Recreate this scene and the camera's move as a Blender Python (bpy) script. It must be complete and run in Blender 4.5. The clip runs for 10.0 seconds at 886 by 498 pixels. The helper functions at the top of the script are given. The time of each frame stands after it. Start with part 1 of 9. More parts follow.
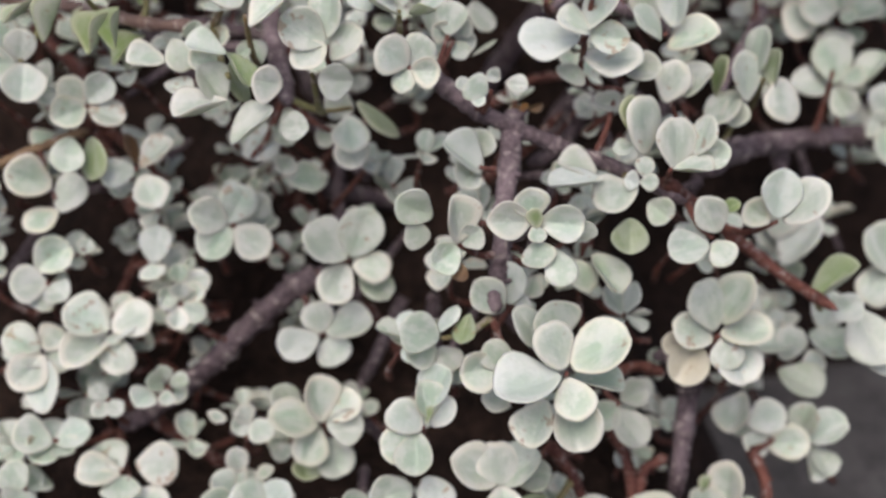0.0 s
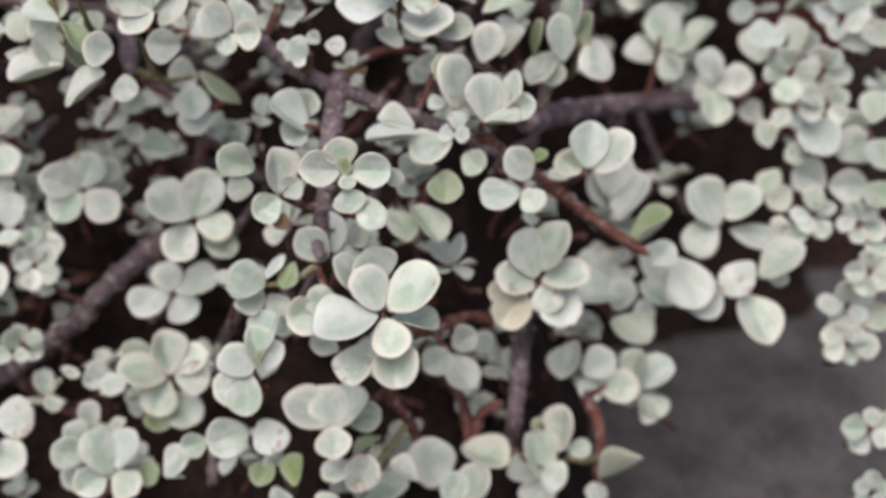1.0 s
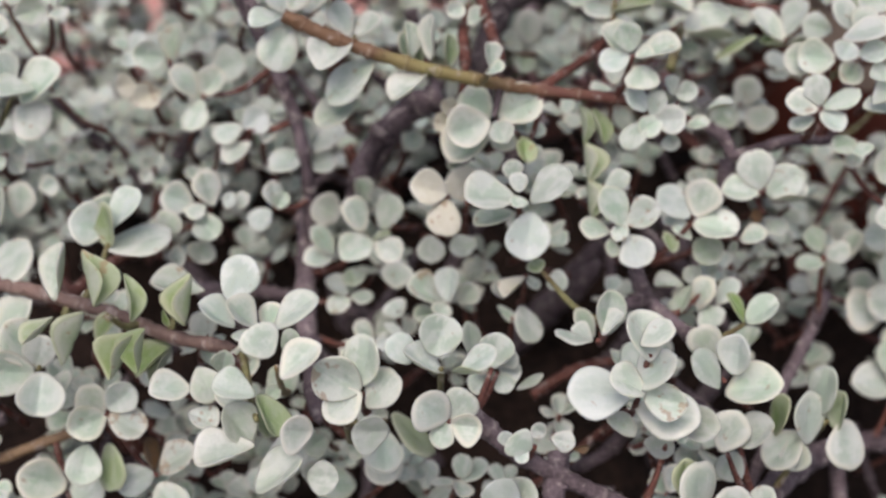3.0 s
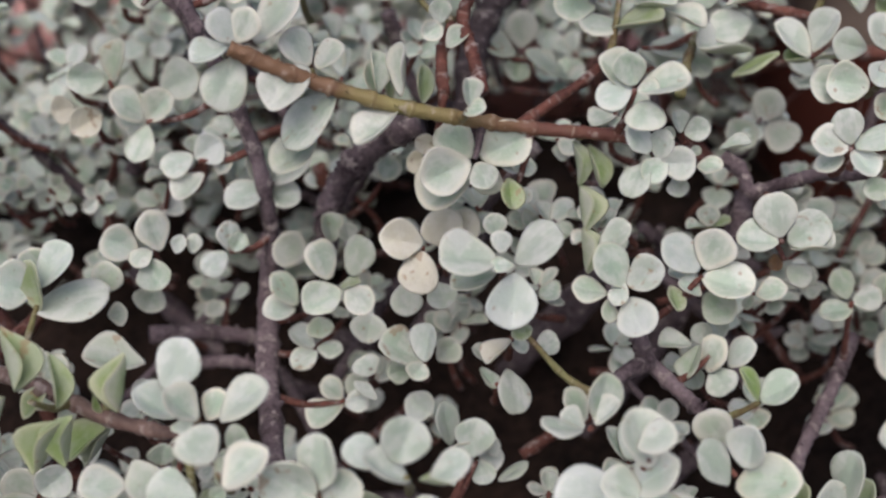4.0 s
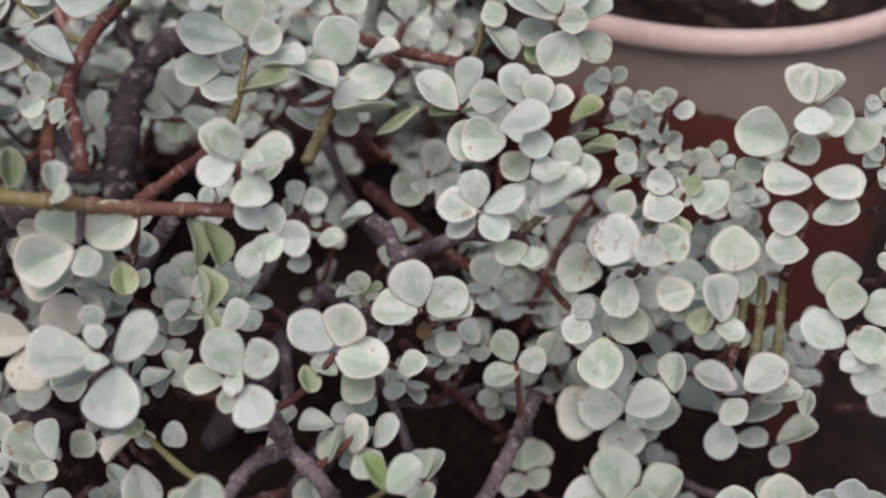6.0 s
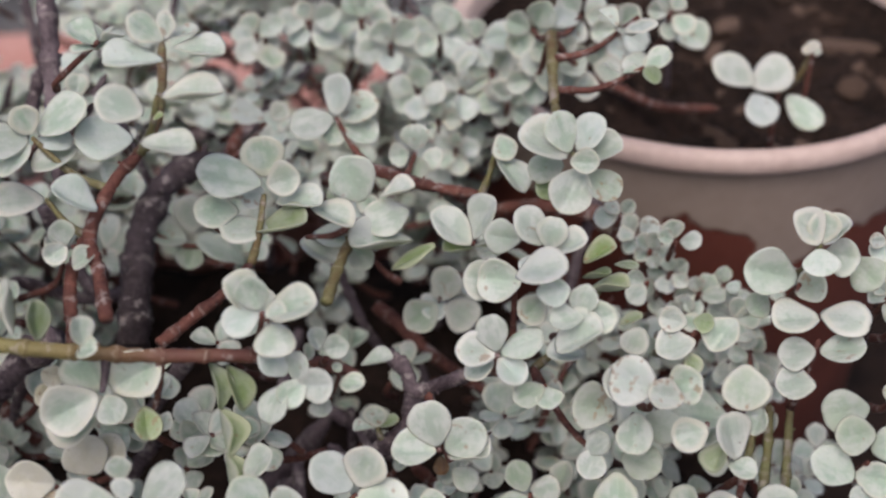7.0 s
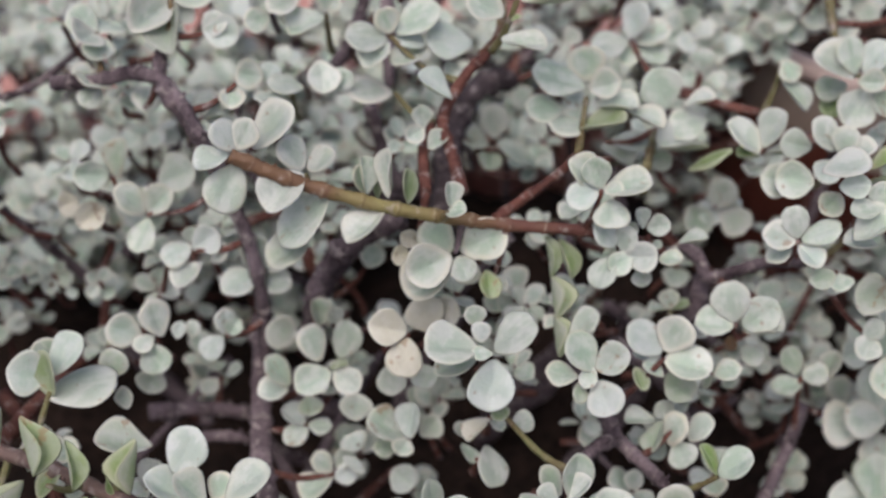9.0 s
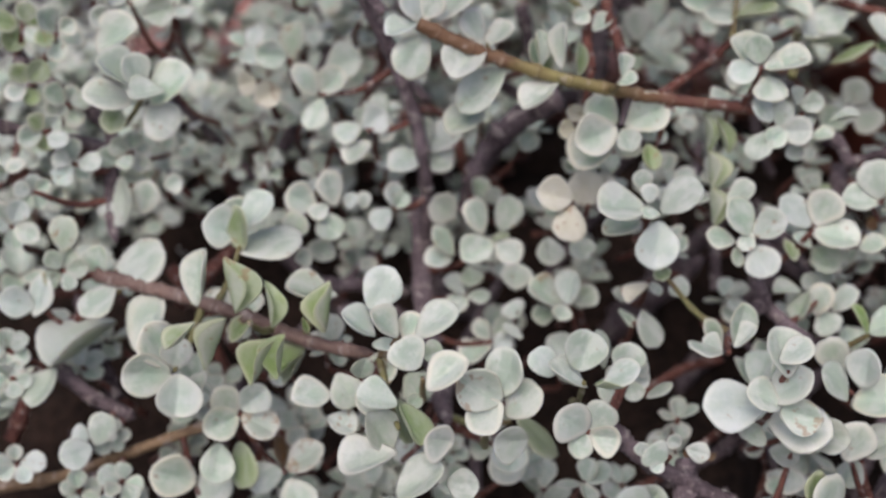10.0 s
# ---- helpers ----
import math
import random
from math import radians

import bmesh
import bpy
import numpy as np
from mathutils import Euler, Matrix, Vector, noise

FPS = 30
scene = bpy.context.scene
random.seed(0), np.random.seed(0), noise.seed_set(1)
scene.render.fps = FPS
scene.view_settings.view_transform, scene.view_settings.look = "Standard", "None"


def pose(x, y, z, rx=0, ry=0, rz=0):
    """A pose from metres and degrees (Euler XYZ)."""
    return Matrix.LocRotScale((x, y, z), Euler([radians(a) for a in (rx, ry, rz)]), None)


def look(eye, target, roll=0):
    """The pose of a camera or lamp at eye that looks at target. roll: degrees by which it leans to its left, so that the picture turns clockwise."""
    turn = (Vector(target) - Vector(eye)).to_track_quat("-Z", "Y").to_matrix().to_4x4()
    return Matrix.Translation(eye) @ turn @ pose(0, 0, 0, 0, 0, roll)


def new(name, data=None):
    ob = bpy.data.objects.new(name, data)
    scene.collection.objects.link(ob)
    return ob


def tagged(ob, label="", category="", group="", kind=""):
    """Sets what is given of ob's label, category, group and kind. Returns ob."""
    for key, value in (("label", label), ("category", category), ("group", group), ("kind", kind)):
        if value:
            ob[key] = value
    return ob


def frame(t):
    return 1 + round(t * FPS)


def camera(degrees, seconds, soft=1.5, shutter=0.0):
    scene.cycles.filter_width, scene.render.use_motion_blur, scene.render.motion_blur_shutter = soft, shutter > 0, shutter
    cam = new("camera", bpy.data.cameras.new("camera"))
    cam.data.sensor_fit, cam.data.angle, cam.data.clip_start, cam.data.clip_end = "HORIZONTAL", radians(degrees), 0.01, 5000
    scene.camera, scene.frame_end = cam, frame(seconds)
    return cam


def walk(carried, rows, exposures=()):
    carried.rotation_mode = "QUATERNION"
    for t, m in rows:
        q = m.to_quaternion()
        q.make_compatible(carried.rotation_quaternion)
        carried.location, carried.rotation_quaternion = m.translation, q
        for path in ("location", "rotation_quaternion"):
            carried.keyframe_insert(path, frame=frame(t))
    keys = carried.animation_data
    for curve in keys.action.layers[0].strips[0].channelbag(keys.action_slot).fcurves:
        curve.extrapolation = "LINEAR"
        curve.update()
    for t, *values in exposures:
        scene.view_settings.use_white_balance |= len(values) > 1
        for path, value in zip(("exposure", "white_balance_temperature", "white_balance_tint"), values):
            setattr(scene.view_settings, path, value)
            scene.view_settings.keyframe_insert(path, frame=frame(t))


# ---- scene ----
# ---- camera and its walk ----
cam = camera(36.0, 10.0, soft=2.5)
cam.data.dof.use_dof = True
cam.data.dof.focus_distance, cam.data.dof.aperture_fstop = 0.368, 7.5
PATH = [
    (0, (-0.02963, -0.43650, 0.40582), (-0.02071, -0.09899, 0.19132), -1.35),
    (0.2, (-0.01356, -0.44761, 0.40201), (0.00092, -0.10956, 0.18867), -1.26),
    (0.5, (0.01282, -0.45867, 0.40095), (0.02834, -0.12010, 0.18851), -1.96),
    (0.8, (0.02084, -0.47304, 0.39227), (0.03905, -0.13018, 0.18704), -1.83),
    (1, (0.01743, -0.47224, 0.39793), (0.03162, -0.13092, 0.18984), -2.14),
    (1.2, (-0.00132, -0.46854, 0.40802), (0.00540, -0.12503, 0.20319), -1.29),
    (1.5, (-0.01680, -0.46405, 0.41196), (-0.01505, -0.11700, 0.21307), 0.00),
    (1.7, (-0.02174, -0.45564, 0.42140), (-0.02044, -0.10682, 0.22563), 0.19),
    (2, (-0.03164, -0.43760, 0.43988), (-0.03033, -0.08876, 0.24415), 0.40),
    (2.2, (-0.03278, -0.42419, 0.44520), (-0.03211, -0.07413, 0.25166), 0.52),
    (2.5, (-0.03049, -0.40132, 0.45636), (-0.03155, -0.05579, 0.25484), 0.40),
    (2.7, (-0.03089, -0.38562, 0.46634), (-0.03077, -0.04330, 0.25941), 0.50),
    (3.8, (-0.02309, -0.30051, 0.48623), (-0.02603, 0.02005, 0.24700), 0.24),
    (4, (-0.01835, -0.29104, 0.48734), (-0.02424, 0.02733, 0.24525), -0.19),
    (4.2, (-0.01705, -0.28534, 0.48835), (-0.02206, 0.03362, 0.24703), -0.11),
    (4.5, (-0.00934, -0.28264, 0.48821), (-0.01292, 0.03637, 0.24692), 0.00),
    (4.7, (-0.00113, -0.28075, 0.48723), (-0.00018, 0.03720, 0.24453), 0.29),
    (5, (0.00701, -0.27872, 0.48565), (0.01251, 0.03974, 0.24367), 0.39),
    (5.2, (0.01903, -0.27560, 0.48475), (0.02658, 0.04252, 0.24239), 0.06),
    (5.5, (0.03950, -0.26973, 0.48756), (0.04867, 0.04746, 0.24403), -0.70),
    (5.7, (0.05243, -0.26693, 0.48791), (0.06667, 0.05048, 0.24491), -0.80),
    (6.8, (0.06798, -0.24569, 0.51097), (0.08580, 0.06992, 0.26587), -1.05),
    (7, (0.05065, -0.24677, 0.51850), (0.07581, 0.07391, 0.28074), -0.32),
    (7.2, (0.03716, -0.25117, 0.52035), (0.05366, 0.07152, 0.28457), -1.10),
    (7.5, (0.02210, -0.25822, 0.52332), (0.03242, 0.06347, 0.28581), -1.21),
    (7.7, (0.01582, -0.26348, 0.52363), (0.02331, 0.05858, 0.28652), -0.69),
    (8, (0.00182, -0.27074, 0.52418), (0.00862, 0.05156, 0.28738), -0.09),
    (8.2, (-0.00612, -0.27346, 0.52745), (0.00020, 0.04724, 0.28847), 0.03),
    (8.5, (-0.01384, -0.28204, 0.52790), (-0.00491, 0.03905, 0.28953), 0.11),
    (8.7, (-0.02031, -0.29132, 0.52614), (-0.01230, 0.03148, 0.29004), 0.58),
    (9, (-0.02587, -0.30600, 0.52039), (-0.01899, 0.01730, 0.28495), 0.82),
    (9.2, (-0.03666, -0.31566, 0.51752), (-0.02992, 0.00773, 0.28220), 1.05),
    (9.5, (-0.05476, -0.32965, 0.51318), (-0.04989, -0.00518, 0.27932), 1.11),
    (9.7, (-0.06455, -0.33913, 0.50744), (-0.06205, -0.01352, 0.27512), 1.10),
    (10, (-0.07098, -0.35423, 0.49763), (-0.06992, -0.02765, 0.26666), 1.35),
]
walk(cam, [(t, look(eye, target, roll)) for t, eye, target, roll in PATH],
     [(0.0, 0.07, 6430, 10), (2.6, 0.08, 6430, 10), (4.2, -0.13, 6360, 10), (6.5, -0.18, 6340, 10), (8.5, -0.16, 6310, 10), (10.0, -0.10, 6280, 10)])

# ---- world, sun, exposure ----
world = bpy.data.worlds.new("overcast_sky")
scene.world = world
world.use_nodes = True
wn, wl = world.node_tree.nodes, world.node_tree.links
sky = wn.new("ShaderNodeTexSky")
sky.sky_type = "NISHITA"
sky.sun_disc = False
sky.sun_elevation = radians(62)
sky.sun_rotation = radians(200)
sky.air_density, sky.dust_density, sky.ozone_density = 0.8, 6.0, 0.6
wl.new(sky.outputs[0], wn["Background"].inputs[0])
wn["Background"].inputs[1].default_value = 0.15
sun_data = bpy.data.lights.new("sun", "SUN")
sun_data.energy, sun_data.angle, sun_data.color = 1.05, radians(45), (1.0, 0.975, 0.945)
sun = new("sun", sun_data)
sun.matrix_world = look((-0.5, -1.1, 2.6), (0, 0, 0))


# ---- materials ----
def nodes_of(name, rough=0.6, spec=0.4):
    m = bpy.data.materials.new(name)
    m.use_nodes = True
    n, l = m.node_tree.nodes, m.node_tree.links
    b = n["Principled BSDF"]
    b.inputs["Roughness"].default_value = rough
    b.inputs["Specular IOR Level"].default_value = spec
    return m, n, l, b


def noise_of(n, l, scale, detail=4.0, coord=None, rough=0.55):
    t = n.new("ShaderNodeTexNoise")
    t.inputs["Scale"].default_value = scale
    t.inputs["Detail"].default_value = detail
    t.inputs["Roughness"].default_value = rough
    if coord is None:
        coord = n.new("ShaderNodeTexCoord").outputs["Object"]
    l.new(coord, t.inputs["Vector"])
    return t.outputs["Fac"]


def ramp_of(n, l, fac, *stops):
    r = n.new("ShaderNodeValToRGB")
    while len(r.color_ramp.elements) < len(stops):
        r.color_ramp.elements.new(0.5)
    for e, (p, c) in zip(r.color_ramp.elements, stops):
        e.position, e.color = p, (*c, 1) if len(c) == 3 else c
    l.new(fac, r.inputs[0])
    return r.outputs[0]


def mix_of(n, l, fac, a, b, kind="MIX"):
    m = n.new("ShaderNodeMix")
    m.data_type, m.blend_type = "RGBA", kind
    for sock, v in ((m.inputs[0], fac), (m.inputs[6], a), (m.inputs[7], b)):
        if isinstance(v, (int, float)):
            sock.default_value = v
        elif isinstance(v, tuple):
            sock.default_value = (*v, 1)
        else:
            l.new(v, sock)
    return m.outputs[2]


def math_of(n, l, op, a, b=0.0, c=0.0):
    m = n.new("ShaderNodeMath")
    m.operation = op
    for k, v in enumerate((a, b, c)):
        if isinstance(v, (int, float)):
            m.inputs[k].default_value = v
        else:
            l.new(v, m.inputs[k])
    return m.outputs[0]


def bump_of(n, l, b, height, strength, dist):
    k = n.new("ShaderNodeBump")
    k.inputs["Strength"].default_value = strength
    k.inputs["Distance"].default_value = dist
    l.new(height, k.inputs["Height"])
    l.new(k.outputs[0], b.inputs["Normal"])


def leaf_material(name, heart, heart_b, margin, joined=False, spots=0.0):
    """Variegated succulent leaf: a grey-green heart inside a cream margin, by the leaf's own outline."""
    m, n, l, b = nodes_of(name, 0.42, 0.55)
    uv = n.new("ShaderNodeUVMap")
    uv.uv_map = "leaf"
    if joined:
        rnd = n.new("ShaderNodeNewGeometry").outputs["Random Per Island"]
    else:
        rnd = n.new("ShaderNodeObjectInfo").outputs["Random"]
    # each leaf has its own stretch of the noise
    shift = n.new("ShaderNodeVectorMath")
    shift.operation = "MULTIPLY_ADD"
    l.new(rnd, shift.inputs[0])
    shift.inputs[1].default_value = (37.0, 91.0, 13.0)
    l.new(uv.outputs[0], shift.inputs[2])
    coarse = noise_of(n, l, 2.6, 3, shift.outputs[0])
    fine = noise_of(n, l, 16.0, 5, shift.outputs[0], 0.6)
    # streaks that run along the leaf
    stretch = n.new("ShaderNodeMapping")
    stretch.inputs["Scale"].default_value = (8.0, 2.0, 1.0)
    l.new(shift.outputs[0], stretch.inputs[0])
    streak = noise_of(n, l, 1.0, 3, stretch.outputs[0])
    # share of the way to the rim, one at the margin
    rim = n.new("ShaderNodeUVMap")
    rim.uv_map = "rim"
    sep = n.new("ShaderNodeSeparateXYZ")
    l.new(rim.outputs[0], sep.inputs[0])
    r = math_of(n, l, "ADD", sep.outputs[0], math_of(n, l, "MULTIPLY", math_of(n, l, "SUBTRACT", coarse, 0.5), 0.34))
    # some leaves are mostly cream, others have a thin margin
    share = math_of(n, l, "FRACT", math_of(n, l, "MULTIPLY", rnd, 23.7))
    r = math_of(n, l, "ADD", r, math_of(n, l, "MULTIPLY_ADD", share, 0.30, -0.15))
    edge = ramp_of(n, l, r, (0.42, (0, 0, 0)), (0.78, (0.32, 0.32, 0.32)), (0.93, (0.95, 0.95, 0.95)))
    edge = math_of(n, l, "MULTIPLY", edge, math_of(n, l, "MULTIPLY_ADD", math_of(n, l, "FRACT", math_of(n, l, "MULTIPLY", rnd, 91.7)), 0.45, 0.52))
    patch = ramp_of(n, l, math_of(n, l, "ADD", math_of(n, l, "MULTIPLY", streak, 0.3), math_of(n, l, "MULTIPLY", coarse, 0.7)), (0.43, (0, 0, 0)), (0.56, (1, 1, 1)))
    # the middle stays greener towards the foot
    planar = n.new("ShaderNodeSeparateXYZ")
    l.new(uv.outputs[0], planar.inputs[0])
    middle = math_of(n, l, "SUBTRACT", 1.0, math_of(n, l, "MULTIPLY", math_of(n, l, "ABSOLUTE", planar.outputs[0]), 4.5))
    middle = math_of(n, l, "MULTIPLY", math_of(n, l, "MAXIMUM", middle, 0.0), math_of(n, l, "SUBTRACT", 1.15, planar.outputs[1]))
    patch = math_of(n, l, "MINIMUM", 1.0, math_of(n, l, "ADD", patch, math_of(n, l, "MULTIPLY", middle, 0.7)))
    col = mix_of(n, l, patch, heart, heart_b)
    col = mix_of(n, l, edge, col, margin)
    tone = math_of(n, l, "MULTIPLY_ADD", rnd, 0.18, 0.885)
    tint = n.new("ShaderNodeHueSaturation")
    other = math_of(n, l, "FRACT", math_of(n, l, "MULTIPLY", rnd, 7.31))
    l.new(math_of(n, l, "ADD", math_of(n, l, "MULTIPLY", coarse, 0.9), math_of(n, l, "MULTIPLY_ADD", other, 0.9, 0.45)), tint.inputs["Saturation"])
    l.new(tone, tint.inputs["Value"])
    l.new(col, tint.inputs["Color"])
    out = mix_of(n, l, math_of(n, l, "MULTIPLY", fine, 0.30), tint.outputs[0], (0.54, 0.57, 0.49), "MULTIPLY")
    # some leaves have bluish wax, and a sky sheen mixed into their colour
    bloom_sheen = ramp_of(n, l, math_of(n, l, "FRACT", math_of(n, l, "MULTIPLY", rnd, 51.3)), (0.72, (0, 0, 0)), (1.0, (1, 1, 1)))
    out = mix_of(n, l, math_of(n, l, "MULTIPLY", bloom_sheen, 0.35), out, tuple(min(0.84, v * f) for v, f in zip(heart, (1.02, 1.06, 1.19))))
    # a few brown scars
    scarred = math_of(n, l, "MULTIPLY", math_of(n, l, "GREATER_THAN", math_of(n, l, "FRACT", math_of(n, l, "MULTIPLY", rnd, 67.1)), 0.86), 0.11)
    spot = ramp_of(n, l, math_of(n, l, "ADD", noise_of(n, l, 3.4, 2, shift.outputs[0]), scarred), (0.70 - spots, (0, 0, 0)), (0.76 - spots, (1, 1, 1)))
    out = mix_of(n, l, math_of(n, l, "MULTIPLY", spot, 0.6), out, (0.36, 0.22, 0.12))
    dots = ramp_of(n, l, noise_of(n, l, 12.0, 1, shift.outputs[0]), (0.75 - spots, (0, 0, 0)), (0.78 - spots, (1, 1, 1)))
    out = mix_of(n, l, math_of(n, l, "MULTIPLY", dots, 0.40), out, (0.30, 0.20, 0.12))
    l.new(out, b.inputs["Base Color"])
    l.new(math_of(n, l, "MULTIPLY_ADD", fine, 0.30, 0.20), b.inputs["Roughness"])
    b.inputs["Subsurface Weight"].default_value = 0.10
    b.inputs["Subsurface Radius"].default_value = (1.0, 1.0, 0.55)
    b.inputs["Subsurface Scale"].default_value = 0.0025
    bump_of(n, l, b, math_of(n, l, "MULTIPLY_ADD", coarse, 2.2, math_of(n, l, "MULTIPLY_ADD", streak, 0.4, math_of(n, l, "MULTIPLY", fine, 0.6))), 0.40, 0.0008)
    # daylight that comes through the flesh
    through_light = n.new("ShaderNodeBsdfTranslucent")
    l.new(mix_of(n, l, 1.0, out, (0.98, 1.0, 0.86), "MULTIPLY"), through_light.inputs[0])
    both = n.new("ShaderNodeMixShader")
    both.inputs[0].default_value = 0.24
    l.new(b.outputs[0], both.inputs[1])
    l.new(through_light.outputs[0], both.inputs[2])
    l.new(both.outputs[0], n["Material Output"].inputs[0])
    return m


def scar_rings(n, l, col, pale, dark, width=0.05, weight=0.2):
    """Pale leaf-scar rings with a dark line beside them, once in every stretch between two nodes."""
    uv = n.new("ShaderNodeUVMap")
    uv.uv_map = "along"
    sep = n.new("ShaderNodeSeparateXYZ")
    l.new(uv.outputs[0], sep.inputs[0])
    wobble = math_of(n, l, "MULTIPLY", math_of(n, l, "SUBTRACT", noise_of(n, l, 150, 4), 0.5), 0.5)
    place = math_of(n, l, "FRACT", math_of(n, l, "ADD", sep.outputs[1], wobble))
    ring = ramp_of(n, l, math_of(n, l, "ABSOLUTE", math_of(n, l, "SUBTRACT", place, 0.5)), (width * 0.5, (1, 1, 1)), (width * 1.3, (0, 0, 0)))
    line = ramp_of(n, l, math_of(n, l, "ABSOLUTE", math_of(n, l, "SUBTRACT", place, 0.5 + 2.2 * width)), (width * 0.4, (1, 1, 1)), (width * 1.6, (0, 0, 0)))
    broken = ramp_of(n, l, noise_of(n, l, 420, 2), (0.42, (0, 0, 0)), (0.56, (1, 1, 1)))
    col = mix_of(n, l, math_of(n, l, "MULTIPLY", line, weight), col, dark)
    return mix_of(n, l, math_of(n, l, "MULTIPLY", math_of(n, l, "MULTIPLY", ring, broken), weight), col, pale)


def bark_material(name, dark, light, scale=260.0, rings=True, rough=0.75, mid=0.5):
    m, n, l, b = nodes_of(name, rough, 0.3)
    big = noise_of(n, l, scale * 0.22, 4)
    fine = noise_of(n, l, scale * 2.2, 6)
    f = math_of(n, l, "ADD", math_of(n, l, "MULTIPLY", big, 0.65), math_of(n, l, "MULTIPLY", fine, 0.35))
    col = ramp_of(n, l, f, (mid - 0.13, dark), (mid + 0.14, light))
    pale = ramp_of(n, l, noise_of(n, l, scale * 0.9, 3), (0.57, (0, 0, 0)), (0.66, (1, 1, 1)))
    col = mix_of(n, l, math_of(n, l, "MULTIPLY", pale, 0.55), col, (0.42, 0.36, 0.35))
    if rings:
        col = scar_rings(n, l, col, (0.46, 0.40, 0.36), tuple(0.5 * v for v in dark))
    l.new(col, b.inputs["Base Color"])
    bump_of(n, l, b, f, 0.9, 0.0016)
    return m


HEART, HEART_B, MARGIN = (0.720, 0.752, 0.718), (0.540, 0.612, 0.548), (0.868, 0.842, 0.785)
LEAVES = [
    leaf_material("variegated_leaf", HEART, HEART_B, MARGIN),
    leaf_material("green_young_leaf", (0.43, 0.485, 0.355), (0.33, 0.395, 0.25), (0.66, 0.67, 0.55)),
    leaf_material("cream_leaf", (0.77, 0.742, 0.675), (0.71, 0.685, 0.61), (0.81, 0.785, 0.72), spots=0.02),
    leaf_material("dull_leaf", (0.57, 0.60, 0.56), (0.46, 0.515, 0.445), (0.71, 0.70, 0.65)),
    leaf_material("withered_brown_leaf", (0.15, 0.085, 0.05), (0.20, 0.12, 0.07), (0.26, 0.17, 0.11)),
]
UNDER = leaf_material("leaf_underside", (0.56, 0.59, 0.515), (0.46, 0.51, 0.40), (0.74, 0.73, 0.67))
LEAF_JOINED = leaf_material("variegated_leaf_joined", HEART, HEART_B, MARGIN, joined=True)
BARK = {
    "bark": bark_material("purple_brown_bark", (0.040, 0.026, 0.032), (0.205, 0.156, 0.174), 300),
    "red": bark_material("red_brown_twig", (0.058, 0.020, 0.017), (0.19, 0.075, 0.058), 320),
    "olive": bark_material("olive_tan_shoot", (0.145, 0.062, 0.042), (0.205, 0.185, 0.085), 240, rough=0.45),
    "tan": bark_material("tan_shoot", (0.14, 0.085, 0.05), (0.27, 0.18, 0.11), 240, rough=0.55),
    "mauve": bark_material("mauve_brown_shoot", (0.10, 0.058, 0.052), (0.225, 0.150, 0.128), 240, rough=0.5),
    # the shade on one bough, put into a darker copy of the bark
    "old": bark_material("shade_dark_bark", (0.022, 0.014, 0.016), (0.105, 0.078, 0.086), 240),
    "young": bark_material("young_green_shoot", (0.125, 0.082, 0.042), (0.205, 0.205, 0.092), 240, rough=0.5),
}

# one long shoot, olive where it is young and red-brown towards its foot
m, n, l, b = nodes_of("olive_to_red_shoot", 0.5, 0.4)
sep = n.new("ShaderNodeSeparateXYZ")
l.new(n.new("ShaderNodeTexCoord").outputs["Object"], sep.inputs[0])
big, fine = noise_of(n, l, 70, 4), noise_of(n, l, 520, 5)
age = math_of(n, l, "MULTIPLY_ADD", sep.outputs[0], 12.0, math_of(n, l, "MULTIPLY_ADD", big, 0.35, 0.55))
col = ramp_of(n, l, age, (0.05, (0.19, 0.105, 0.06)), (0.30, (0.27, 0.235, 0.095)), (0.62, (0.20, 0.115, 0.06)), (0.85, (0.15, 0.058, 0.046)))
col = mix_of(n, l, math_of(n, l, "MULTIPLY", fine, 0.45), col, (0.45, 0.40, 0.36), "MULTIPLY")
pale = ramp_of(n, l, noise_of(n, l, 240, 3), (0.60, (0, 0, 0)), (0.68, (1, 1, 1)))
col = mix_of(n, l, math_of(n, l, "MULTIPLY", pale, 0.5), col, (0.42, 0.36, 0.33))
col = scar_rings(n, l, col, (0.50, 0.42, 0.34), (0.07, 0.025, 0.018), 0.034, 0.32)
l.new(col, b.inputs["Base Color"])
bump_of(n, l, b, fine, 0.5, 0.0010)
BARK["shoot"] = m


# ---- building helpers ----
def part(name, bm, material, parent, label="", smooth=True):
    me = bpy.data.meshes.new(name)
    bm.to_mesh(me)
    bm.free()
    for p in me.polygons:
        p.use_smooth = smooth
    for mat in material if isinstance(material, (list, tuple)) else (material,):
        me.materials.append(mat)
    ob = new(name, me)
    ob.parent = parent
    return tagged(ob, label)


def smooth_line(points, per=5):
    """A Catmull-Rom line through the points."""
    p = [Vector(q) for q in points]
    p = [2 * p[0] - p[1], *p, 2 * p[-1] - p[-2]]
    out = []
    for i in range(1, len(p) - 2):
        for k in range(per):
            t = k / per
            a, b, c, d = p[i - 1], p[i], p[i + 1], p[i + 2]
            out.append(0.5 * (2 * b + (c - a) * t + (2 * a - 5 * b + 4 * c - d) * t * t + (3 * b - a - 3 * c + d) * t ** 3))
    return out + [p[-2]]


